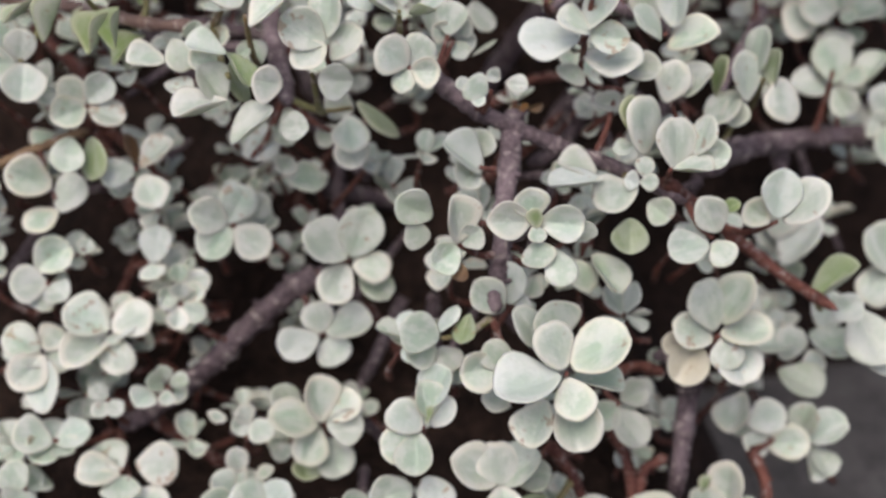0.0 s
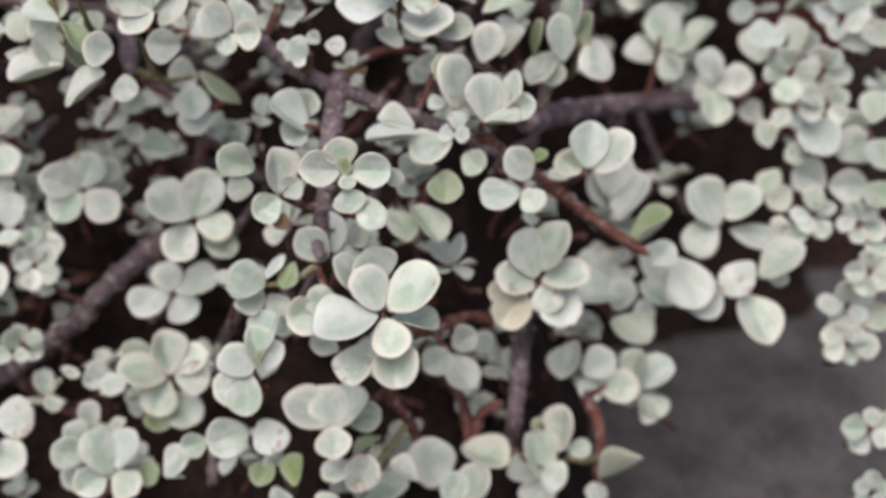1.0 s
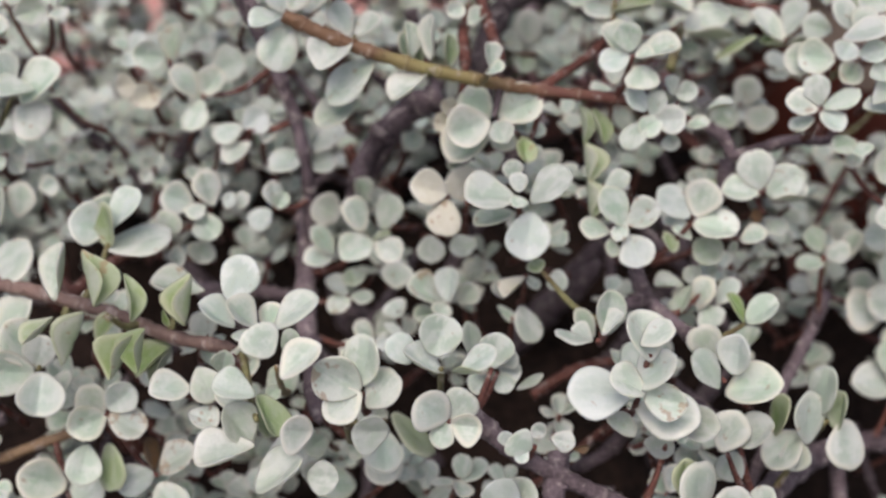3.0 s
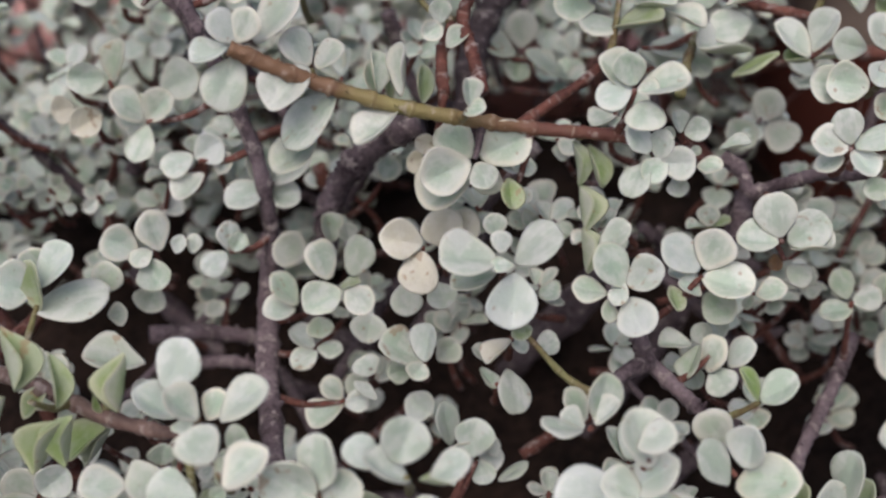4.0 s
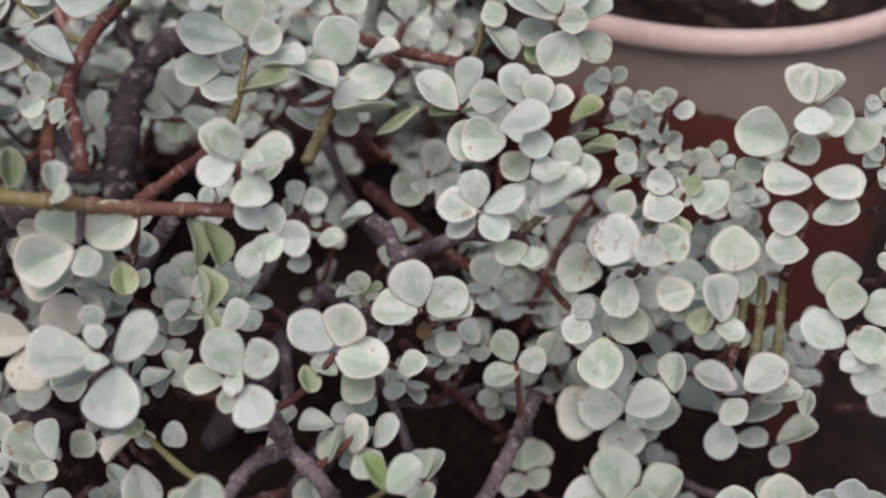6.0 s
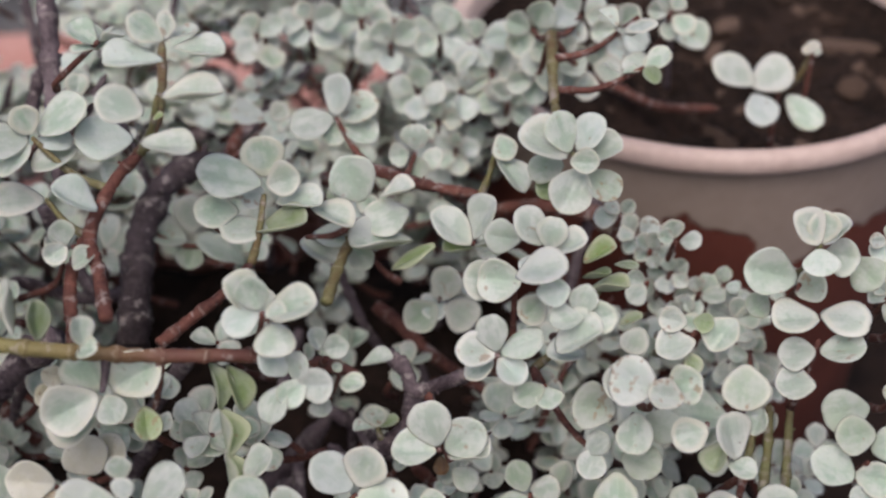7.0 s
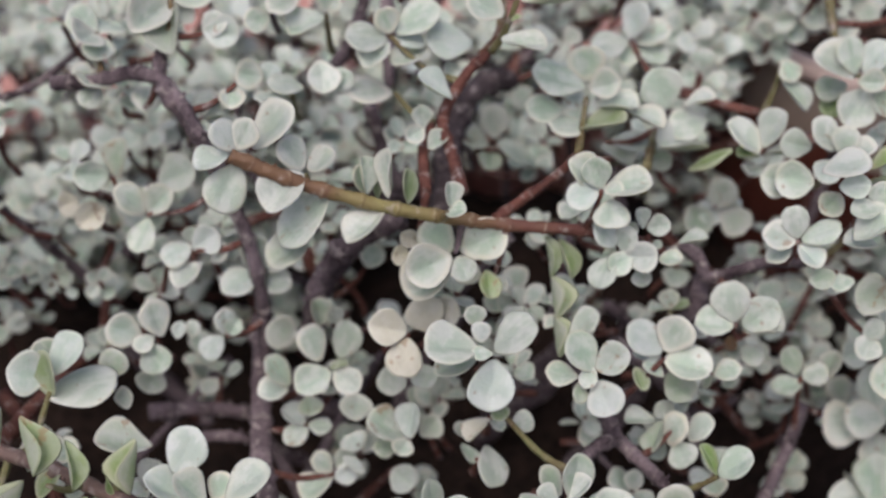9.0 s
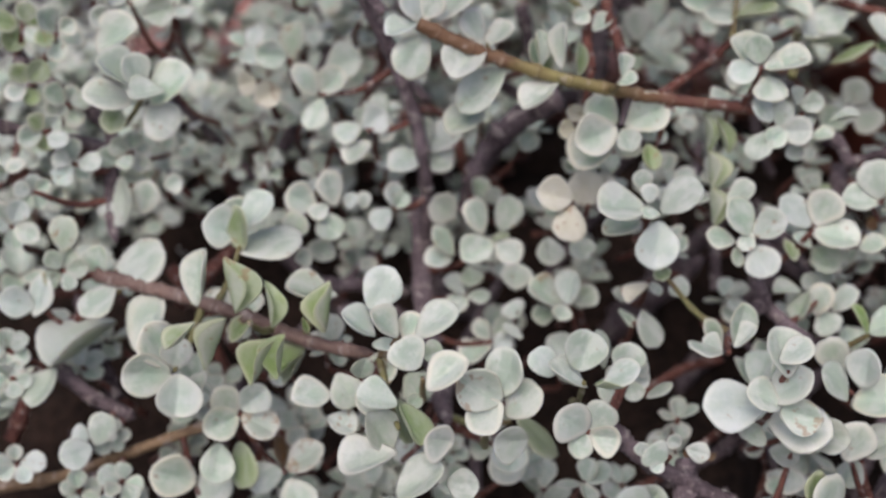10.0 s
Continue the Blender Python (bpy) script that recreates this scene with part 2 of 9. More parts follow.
def add_tube(bm, line, radius, sides=8, rough=0.08, nodes=0.0, rng=random):
    """A tube along a line. radius(s) in metres for s from 0 to 1; nodes: the pitch of the leaf-scar rings, in metres."""
    rings, runs, run = [], [], 0.0
    uv = bm.loops.layers.uv.get("along") or bm.loops.layers.uv.new("along")
    side = Vector((0.31, 0.2, 0.93))
    for i, q in enumerate(line):
        ahead = (line[min(i + 1, len(line) - 1)] - line[max(i - 1, 0)]).normalized()
        u = ahead.cross(side).normalized()
        v = ahead.cross(u)
        s = i / (len(line) - 1)
        if i:
            run += (q - line[i - 1]).length
        swell = 1 + (0.20 * math.exp(-(((run / nodes) % 1.0 - 0.5) / 0.13) ** 2) if nodes else 0)
        r = radius(s) * swell
        runs.append(run / (nodes or 0.012))
        rings.append([bm.verts.new(q + (u * math.cos(a) + v * math.sin(a)) * r * (1 + rng.uniform(-rough, rough)))
                      for a in (2 * math.pi * k / sides for k in range(sides))])
    for i, (a, b) in enumerate(zip(rings, rings[1:])):
        for k in range(sides):
            face = bm.faces.new((a[k], a[(k + 1) % sides], b[(k + 1) % sides], b[k]))
            for loop, place in zip(face.loops, ((k, runs[i]), (k + 1, runs[i]), (k + 1, runs[i + 1]), (k, runs[i + 1]))):
                loop[uv].uv = (place[0] / sides, place[1])
    bm.faces.new(rings[0][::-1])
    bm.faces.new(rings[-1])


def leaf_grid(cup, curl, seed, around=24, rings=(1.0, 0.93, 0.80, 0.55, 0.25), pointed=False):
    """One fleshy obovate leaf of unit length along +y and unit width, with a rounded rim and a hollow upper face: places, share of the way to the rim, faces."""
    uneven = random.Random(seed)
    lean, wave, phase = uneven.uniform(-0.08, 0.08), uneven.uniform(0.012, 0.045), uneven.uniform(0, 6.28)
    notch, fold, blunt = uneven.uniform(-0.02, 0.055), uneven.uniform(-0.05, 0.05), uneven.uniform(0.45, 0.58)
    vee = uneven.uniform(0.02, 0.18) + (0.12 if pointed else 0.0)
    half_round = around // 2
    outline = []
    for k in range(around):
        a = k / half_round if k <= half_round else (around - k) / half_round  # 0 at the foot, 1 at the tip
        sign = 1 if k <= half_round else -1
        s = 0.02 + 0.98 * (0.5 - 0.5 * math.cos(math.pi * a))
        half = 0.5 * max(math.sin(math.pi * min(s, 0.9999) ** 1.38), 0.0) ** blunt
        if pointed:
            half = 0.5 * max(math.sin(math.pi * min(s, 0.9999) ** 0.85), 0.0) ** 0.85
        half = half if 0 < k < around and k != half_round else 0.0
        half *= 1 + sign * lean + wave * math.sin(7 * s + phase + sign)
        y = s - notch * max(0.0, 1 - (half / 0.16) ** 2) * max(0.0, (s - 0.7) / 0.3)
        outline.append((sign * half + lean * 0.5 * s * s, y))
    heart = (lean * 0.15, 0.58)

    def sheet(x, y):
        u = x * 2
        return cup * u * u + vee * abs(u) + curl * (y - 0.35) ** 2 + fold * u * math.sin(4 * y + phase) + 0.012 * math.sin(5 * y + 3 * u + phase)

    places, share, faces = [], [], []
    thick = (0.0, 0.017, 0.024, 0.027, 0.029)
    for face in (1, -1):
        for r, k in enumerate(rings):
            if face < 0 and r == 0:
                continue
            for ox, oy in outline:
                x, y = heart[0] + k * (ox - heart[0]), heart[1] + k * (oy - heart[1])
                body = thick[r] * face * (1.0 if face > 0 else 1.5)
                crease = -0.018 * math.exp(-(x / 0.07) ** 2) * (1 - k) if face > 0 else 0.0
                places.append((x, y, sheet(x, y) + body * min(1.0, 0.35 + y) + crease))
                share.append(k)
        places.append((heart[0], heart[1], sheet(*heart) + face * 0.030 - (0.018 if face > 0 else 0)))
        share.append(0.0)
    n = around
    top = [[r * n + k for k in range(n)] for r in range(len(rings))]
    mid_top = len(rings) * n
    low = [top[0]] + [[mid_top + 1 + (r - 1) * n + k for k in range(n)] for r in range(1, len(rings))]
    mid_low = len(places) - 1
    for loops, mid, flip in ((top, mid_top, False), (low, mid_low, True)):
        for p, q in zip(loops, loops[1:]):
            for k in range(n):
                f = (p[k], p[(k + 1) % n], q[(k + 1) % n], q[k])
                faces.append((f[::-1] if flip else f, flip and p is not top[0]))
        for k in range(n):
            f = (loops[-1][k], loops[-1][(k + 1) % n], mid)
            faces.append((f[::-1] if flip else f, flip))
    return places, share, faces


BENDS = [(0.13, 0.12), (0.08, 0.17), (0.14, 0.05), (-0.06, -0.12), (0.10, 0.17), (0.03, -0.15), (0.12, 0.19), (0.06, 0.05), (0.16, 0.13), (0.01, 0.10), (-0.09, 0.08), (0.07, -0.08)]
SHAPES = [leaf_grid(cup, curl, k) for k, (cup, curl) in enumerate(BENDS)]
POINTED_SHAPES = [leaf_grid(cup + 0.15, curl, k, pointed=True) for k, (cup, curl) in enumerate(BENDS[:6])]
PLAIN_SHAPES = [leaf_grid(cup, curl, k, 16, (1.0, 0.86, 0.5)) for k, (cup, curl) in enumerate(BENDS)]


def add_leaves(bm, poses, rng):
    """Leaves of one joined mesh, each at its pose."""
    uv, rim = bm.loops.layers.uv["leaf"], bm.loops.layers.uv["rim"]
    for m in poses:
        places, share, faces = rng.choice(PLAIN_SHAPES)
        verts = [bm.verts.new(m @ Vector(p)) for p in places]
        for f, _ in faces:
            face = bm.faces.new([verts[k] for k in f])
            for loop, k in zip(face.loops, f):
                loop[uv].uv = places[k][:2]
                loop[rim].uv = (share[k], 0)


def leaf_mesh(shape, material):
    bm = bmesh.new()
    places, share, faces = shape
    uv, rim = bm.loops.layers.uv.new("leaf"), bm.loops.layers.uv.new("rim")
    verts = [bm.verts.new(p) for p in places]
    for f, below in faces:
        face = bm.faces.new([verts[k] for k in f])
        face.material_index = int(below)
        for loop, k in zip(face.loops, f):
            loop[uv].uv = places[k][:2]
            loop[rim].uv = (share[k], 0)
    me = bpy.data.meshes.new("leaf")
    bm.to_mesh(me)
    bm.free()
    me.shade_smooth()
    me.materials.append(material)
    me.materials.append(material if material in (LEAVES[2], LEAVES[4]) else UNDER)
    return me


LEAF_MESHES = [[leaf_mesh(shape, m) for shape in SHAPES] for m in LEAVES]
LEAF_MESHES.append([leaf_mesh(shape, LEAVES[1]) for shape in POINTED_SHAPES])  # narrow young leaves


def leaf_pose(base, azimuth, rise, twist, long, wide):
    """Azimuth from +x and rise of the leaf's length, the twist of its upper side out of the upright plane, in degrees; sizes in millimetres."""
    a, e = radians(azimuth), radians(rise)
    y = Vector((math.cos(a) * math.cos(e), math.sin(a) * math.cos(e), math.sin(e)))
    up = Vector((-math.cos(a) * math.sin(e), -math.sin(a) * math.sin(e), math.cos(e)))
    z = Matrix.Rotation(radians(twist), 3, y) @ up
    x = y.cross(z)
    turn = Matrix((x, y, z)).transposed().to_4x4()
    return Matrix.Translation(base) @ turn @ Matrix.Diagonal((wide / 1000, long / 1000, long / 1000, 1))


# ---- the bush ----
bush = tagged(new("succulent_bush"), "sprawling variegated succulent bush with round grey-green cream-edged leaves on brown twigs", "bush")
leaf_rng = random.Random(5)
low_rng = random.Random(6)
owner = bush


BOUGHS = []  # places along the main branches
WOOD = []  # places along all branches


def before_bough(q):
    """True where q would lie close before a main branch, as seen from the open side."""
    d, w = OPEN_SIDE.dot(q), ACROSS.dot(q)
    return any(abs(b.x - q.x) < 0.009 and abs(ACROSS.dot(b) - w) < 0.009 and -0.006 < d - OPEN_SIDE.dot(b) < 0.03 for b in BOUGHS)


OPEN_SIDE = Vector((0, -0.75, 0.66))  # the bush leans open to the front and the sky
ACROSS = Vector((0, 0.66, 0.75))
TIPS = []  # where the sprigs end, which is the bush's outer face


def branch(kind, thick, *points):
    """A main branch through the points, with leaf-scar rings and side knobs."""
    bm = bmesh.new()
    rng = random.Random(len(points) * 17 + int(thick * 100))
    line = smooth_line([Vector(p) for p in points], 14)
    WOOD.extend(line)
    if thick > 1.8 and not TIPS:
        BOUGHS.extend(line[::3])
    add_tube(bm, line, lambda s: thick / 1000 * (1 - 0.22 * s) * (1 - 0.75 * max(0.0, (s - 0.92) / 0.08) ** 2), 12, 0.15, 0.006 + thick * 0.0024, rng)
    for q in line[3:-3:9]:
        way = Vector((rng.uniform(-1, 1), rng.uniform(-1, 1), rng.uniform(-0.3, 1))).normalized()
        add_tube(bm, [q, q + way * thick * 0.0011, q + way * thick * 0.0014], lambda s: thick / 1000 * (0.34 - 0.2 * s), 6, 0.1, 0, rng)
    return part("branch", bm, BARK[kind], owner)


LEAF_LABELS = {1: "young yellowish-green leaf", 2: "cream-coloured leaf", 4: "withered brown leaf", 5: "narrow folded green leaf"}


def sprig(tip, foot, kind, *leaves, pairs=1):
    """A shoot from foot up to tip that bears the leaves: offset along the shoot (mm), azimuth, rise, twist, length, width, look."""
    tip, foot = Vector(tip), Vector(foot)
    if owner is bush:
        TIPS.append(tip)
    # a shoot springs from the nearest wood
    near = min(WOOD, key=lambda q: (q - tip).length_squared)
    if (near - tip).length < 0.030 and owner is bush:
        foot = near
    if (foot - tip).length < 0.003:
        foot = tip + Vector((0, 0.002, -0.004))
    bm = bmesh.new()
    mid = tip.lerp(foot, 0.5) + Vector((0, 0, -0.12 * (tip - foot).length))
    add_tube(bm, smooth_line([tip, mid, foot], 5), lambda s: 0.0007 + 0.0006 * s, 7, 0.06, 0.005, leaf_rng)
    stem = part("sprig", bm, BARK[kind], owner)
    for dx, dy, dz, az, rise, twist, long, wide, look_kind in leaves:
        ob = new("leaf", leaf_rng.choice(LEAF_MESHES[look_kind]))
        ob.parent = stem
        tagged(ob, LEAF_LABELS.get(look_kind, ""))
        ob.matrix_basis = leaf_pose(tip + Vector((dx, dy, dz)) / 1000, az, rise, twist, long, wide)
    # older pairs further down the shoot
    size = sum(v[6] for v in leaves) / len(leaves)
    turn = low_rng.uniform(0, 360)
    for k in range(pairs if owner is bush else 0):
        base = tip.lerp(foot, min(0.8, (0.007 + 0.006 * k) / (tip - foot).length))
        for half in (0, 180):
            long = size * low_rng.uniform(0.62, 0.90)
            az, rise = turn + half + 90 * k + low_rng.uniform(-15, 15), low_rng.uniform(0, 40)
            if before_bough(base + 0.0006 * long * Vector((math.cos(radians(az)), math.sin(radians(az)), 0.3))):
                continue
            ob = new("leaf", low_rng.choice(LEAF_MESHES[low_rng.choice((0, 0, 3))]))
            ob.parent = stem
            ob.matrix_basis = leaf_pose(base, az, rise, low_rng.uniform(-20, 20), long, long * low_rng.uniform(0.75, 0.92))
    return stem



# main branches
branch("mauve", 2.4, (-0.1785, -0.0106, 0.2418), (-0.1540, -0.0196, 0.2422), (-0.1286, -0.0295, 0.2412), (-0.1092, -0.0393, 0.2402), (-0.0880, -0.0474, 0.2420))
branch("shoot", 2.1, (-0.0787, 0.0171, 0.3172), (-0.0654, 0.0165, 0.3110), (-0.0510, 0.0164, 0.3053), (-0.0334, 0.0167, 0.2998), (-0.0171, 0.0180, 0.2956), (0.0011, 0.0197, 0.2918), (0.0227, 0.0219, 0.2884), (0.0386, 0.0231, 0.2838), (0.0501, 0.0237, 0.2783))
branch("bark", 2.7, (-0.0219, -0.0596, 0.2288), (-0.0116, -0.0648, 0.2212), (-0.0015, -0.0683, 0.2166), (0.0104, -0.0717, 0.2123), (0.0238, -0.0755, 0.2076), (0.0389, -0.0795, 0.2024), (0.0539, -0.0848, 0.1951))
branch("red", 2.2, (0.0468, -0.0834, 0.2024), (0.0682, -0.0729, 0.1789), (0.0869, -0.0778, 0.1641), (0.1009, -0.0958, 0.1613))
branch("bark", 3.4, (0.0030, -0.0613, 0.2147), (0.0010, -0.0753, 0.2113), (-0.0018, -0.0896, 0.2006), (-0.0040, -0.1005, 0.1885), (-0.0072, -0.1090, 0.1732))
branch("bark", 4.2, (-0.0624, -0.0492, 0.1517), (-0.0730, -0.0515, 0.1456), (-0.0879, -0.0575, 0.1349), (-0.1026, -0.0648, 0.1238), (-0.1188, -0.0715, 0.1150), (-0.1305, -0.0770, 0.1101))
branch("bark", 4.2, (0.0637, -0.0619, 0.1959), (0.0816, -0.0307, 0.1830), (0.1039, -0.0097, 0.1749), (0.1321, 0.0004, 0.1704), (0.1495, -0.0012, 0.1672))
branch("bark", 3, (0.1057, 0.0001, 0.1692), (0.1046, -0.0104, 0.1624), (0.1042, -0.0219, 0.1539))
branch("bark", 2.6, (-0.1040, 0.0564, 0.3176), (-0.0957, 0.0545, 0.3046), (-0.0871, 0.0498, 0.2871), (-0.0791, 0.0432, 0.2662), (-0.0762, 0.0374, 0.2458), (-0.0760, 0.0315, 0.2244))
branch("bark", 3.8, (-0.0787, 0.0494, 0.2326), (-0.0767, 0.0306, 0.2251), (-0.0759, 0.0076, 0.2182), (-0.0719, -0.0172, 0.2149), (-0.0672, -0.0453, 0.2135))
branch("bark", 4.4, (-0.0316, 0.0450, 0.2781), (-0.0433, 0.0453, 0.2711), (-0.0538, 0.0451, 0.2592), (-0.0597, 0.0459, 0.2440), (-0.0618, 0.0475, 0.2253))
branch("bark", 2.4, (0.0294, -0.0043, 0.2426), (0.0335, -0.0088, 0.2342), (0.0407, -0.0168, 0.2311), (0.0466, -0.0289, 0.2324))
branch("bark", 2.2, (0.0333, -0.0102, 0.2355), (0.0247, -0.0179, 0.2372), (0.0180, -0.0283, 0.2355))
branch("bark", 2.2, (0.0577, 0.0445, 0.2672), (0.0625, 0.0388, 0.2653), (0.0646, 0.0333, 0.2624), (0.0727, 0.0330, 0.2652), (0.0836, 0.0337, 0.2682), (0.0975, 0.0329, 0.2682))
branch("bark", 3, (0.0655, 0.0439, 0.2545), (0.0622, 0.0357, 0.2466), (0.0506, 0.0299, 0.2415))
branch("red", 1.9, (-0.0135, 0.0262, 0.2993), (-0.0162, 0.0396, 0.3036), (-0.0188, 0.0506, 0.3102), (-0.0118, 0.0592, 0.3199), (-0.0044, 0.0613, 0.3267))
branch("olive", 1.5, (-0.0070, 0.0686, 0.3214), (-0.0023, 0.0687, 0.3273), (-0.0002, 0.0816, 0.3317), (-0.0018, 0.1078, 0.3352))
branch("red", 1.8, (-0.0240, 0.0332, 0.2945), (-0.0248, 0.0454, 0.2998), (-0.0217, 0.0568, 0.3043))
branch("red", 1.7, (-0.0029, 0.0338, 0.2840), (0.0053, 0.0418, 0.2856), (0.0162, 0.0466, 0.2916), (0.0224, 0.0466, 0.2996))
branch("young", 1.6, (0.0418, 0.0385, 0.2914), (0.0459, 0.0567, 0.2907), (0.0513, 0.0754, 0.2906))
branch("tan", 2, (-0.2135, -0.0439, 0.1805), (-0.1922, -0.0406, 0.1828), (-0.1745, -0.0361, 0.1872), (-0.1513, -0.0300, 0.1938), (-0.1352, -0.0259, 0.1979))
branch("bark", 2.6, (-0.2103, 0.0443, 0.2891), (-0.1963, 0.0407, 0.2779), (-0.1816, 0.0361, 0.2681), (-0.1796, 0.0293, 0.2581), (-0.1799, 0.0205, 0.2482), (-0.1770, 0.0104, 0.2394))
branch("bark", 2.4, (-0.2219, 0.0387, 0.2666), (-0.2039, 0.0394, 0.2623), (-0.1818, 0.0399, 0.2577))
branch("red", 2.2, (0.0162, -0.1136, 0.1489), (0.0276, -0.0930, 0.1349), (0.0418, -0.0820, 0.1322), (0.0512, -0.0860, 0.1318))
branch("bark", 3.6, (0.0604, -0.0827, 0.1313), (0.0588, -0.0878, 0.1158), (0.0573, -0.0925, 0.1046), (0.0542, -0.1017, 0.0896))
branch("red", 2, (0.0411, -0.1053, 0.0961), (0.0437, -0.0992, 0.1022), (0.0520, -0.0956, 0.1045))
branch("red", 2, (0.0818, -0.0893, 0.1003), (0.0858, -0.0972, 0.0909), (0.0844, -0.1088, 0.0750))
branch("red", 2, (0.0113, -0.1086, 0.1229), (0.0182, -0.1103, 0.1118), (0.0224, -0.1119, 0.1006))
branch("red", 2, (0.0328, -0.0920, 0.1160), (0.0379, -0.0991, 0.1063), (0.0390, -0.1070, 0.0951))
branch("red", 1.8, (0.0573, 0.0954, 0.2955), (0.0736, 0.0897, 0.2924), (0.0882, 0.0856, 0.2913))
branch("bark", 2.3, (0.1038, 0.0347, 0.2066), (0.0968, 0.0199, 0.2046), (0.0885, 0.0052, 0.2011), (0.0807, -0.0084, 0.1974), (0.0750, -0.0200, 0.1840), (0.0680, -0.0280, 0.1620))
branch("bark", 2.6, (-0.1944, -0.0203, 0.2141), (-0.1815, -0.0265, 0.2056), (-0.1669, -0.0306, 0.2000))
branch("red", 2.6, (-0.2072, -0.0335, 0.1917), (-0.2000, -0.0238, 0.2074), (-0.1911, -0.0156, 0.2197), (-0.1807, -0.0078, 0.2299))
branch("young", 1.8, (0.1140, 0.1284, 0.3210), (0.1123, 0.1127, 0.3179), (0.1108, 0.0962, 0.3138))
branch("bark", 2.4, (-0.1407, 0.0703, 0.3102), (-0.1265, 0.0687, 0.3120), (-0.1138, 0.0668, 0.3159), (-0.1035, 0.0603, 0.3159), (-0.0957, 0.0493, 0.3122), (-0.0902, 0.0378, 0.3101))
branch("bark", 2.2, (-0.1059, 0.0638, 0.3148), (-0.1055, 0.0694, 0.3211), (-0.1035, 0.0740, 0.3261))
branch("bark", 2.8, (-0.0373, 0.1382, 0.3494), (-0.0370, 0.1251, 0.3317), (-0.0368, 0.1141, 0.3170), (-0.0362, 0.1054, 0.3052), (-0.0361, 0.0966, 0.2934))
branch("bark", 2.8, (-0.1144, 0.0253, 0.2126), (-0.0972, 0.0318, 0.2084), (-0.0810, 0.0365, 0.2016))
branch("bark", 2.2, (-0.1059, 0.0201, 0.2050), (-0.0912, 0.0238, 0.2035), (-0.0797, 0.0254, 0.1994))
branch("young", 1.5, (0.1624, 0.0168, 0.2312), (0.1647, 0.0245, 0.2413), (0.1660, 0.0318, 0.2508))
branch("young", 1.4, (0.1686, 0.0160, 0.2316), (0.1698, 0.0224, 0.2408), (0.1712, 0.0297, 0.2512))
branch("young", 1.3, (0.1575, 0.0201, 0.2349), (0.1603, 0.0266, 0.2419), (0.1622, 0.0326, 0.2483))

# a bough deep in shade, which its bark colour carries
branch("old", 4.8, (-0.0179, 0.0713, 0.2521), (-0.0160, 0.0926, 0.2692), (-0.0109, 0.1080, 0.2802), (-0.0009, 0.1194, 0.2843), (0.0090, 0.1270, 0.2800))
# leafy sprigs
sprig((0.0977, 0.0153, 0.2781), (0.0905, 0.0333, 0.2682), "red",
      (0.0, 0.0, 0.0, -153, -5, -29, 9.9, 7.2, 3),
      (0.0, 0.3, -0.6, -84, -16, 10, 7.4, 7.5, 0))
sprig((0.0985, 0.0274, 0.2655), (0.1081, 0.0538, 0.2352), "red",
      (0.1, 0.3, -0.6, -44, 16, 39, 7.7, 8.1, 0),
      (0.1, 0.6, -1.3, 69, 16, 1, 6.9, 7.0, 0))
sprig((0.0770, 0.0792, 0.2570), (0.0747, 0.1033, 0.2277), "bark",
      (0.0, 0.0, 0.0, -146, -11, -24, 8.9, 9.6, 0),
      (0.0, 0.3, -0.6, 40, 12, 20, 8.7, 9.3, 0),
      (0.1, 0.6, -1.2, 105, 42, -15, 7.2, 7.8, 0),
      (0.1, 0.9, -1.9, -28, 3, 33, 8.4, 7.5, 0))
sprig((-0.2110, 0.0095, 0.2610), (-0.2114, 0.0288, 0.2325), "red",
      (-0.1, 0.3, -0.6, 124, 5, -11, 10.8, 10.8, 0))
sprig((-0.1031, 0.0833, 0.3342), (-0.1045, 0.0717, 0.3236), "olive",
      (0.0, 0.0, 0.0, 72, 48, 21, 11.9, 10.2, 0),
      (-0.1, 0.3, -0.6, 24, 28, 106, 18.2, 10.0, 0),
      (-0.2, 0.7, -1.2, -168, 16, -44, 9.8, 8.2, 0),
      (-0.2, 1.0, -1.8, -2, 2, 42, 13.0, 9.0, 0),
      (-0.3, 1.4, -2.4, -121, -9, -33, 19.6, 12.6, 0),
      (-0.4, 1.7, -3.0, -82, -21, 31, 21.9, 12.0, 3),
      (-0.5, 2.0, -3.6, -44, -19, 24, 10.4, 6.9, 0), pairs=0)
sprig((-0.1266, 0.0788, 0.3237), (-0.1265, 0.0687, 0.3120), "young",
      (0.0, 0.0, 0.0, 73, -10, 16, 11.5, 13.3, 0),
      (-0.1, 0.3, -0.6, -113, 11, -30, 11.5, 13.2, 0),
      (-0.2, 0.7, -1.2, -82, -29, -7, 10.0, 10.5, 0),
      (-0.3, 1.0, -1.8, 161, 42, -36, 11.7, 10.6, 0), pairs=0)
sprig((-0.1273, 0.0717, 0.3112), (-0.1428, 0.0919, 0.2830), "red",
      (0.0, 0.0, 0.0, 60, -10, 18, 8.2, 9.4, 0),
      (-0.1, 0.3, -0.6, -96, 15, -24, 10.6, 11.9, 0),
      (-0.2, 0.6, -1.2, -179, 30, -29, 8.1, 9.3, 0),
      (-0.3, 1.0, -1.8, -103, -20, -24, 10.5, 8.2, 0), pairs=0)
sprig((-0.1112, 0.0624, 0.3058), (-0.0914, 0.0522, 0.2959), "red",
      (-0.3, 0.9, -1.9, 88, 23, 11, 10.5, 10.5, 0), pairs=0)
sprig((-0.0813, 0.0564, 0.3180), (-0.0957, 0.0545, 0.3046), "red",
      (-0.2, 1.0, -1.9, -104, -23, -12, 8.7, 8.7, 0), pairs=0)
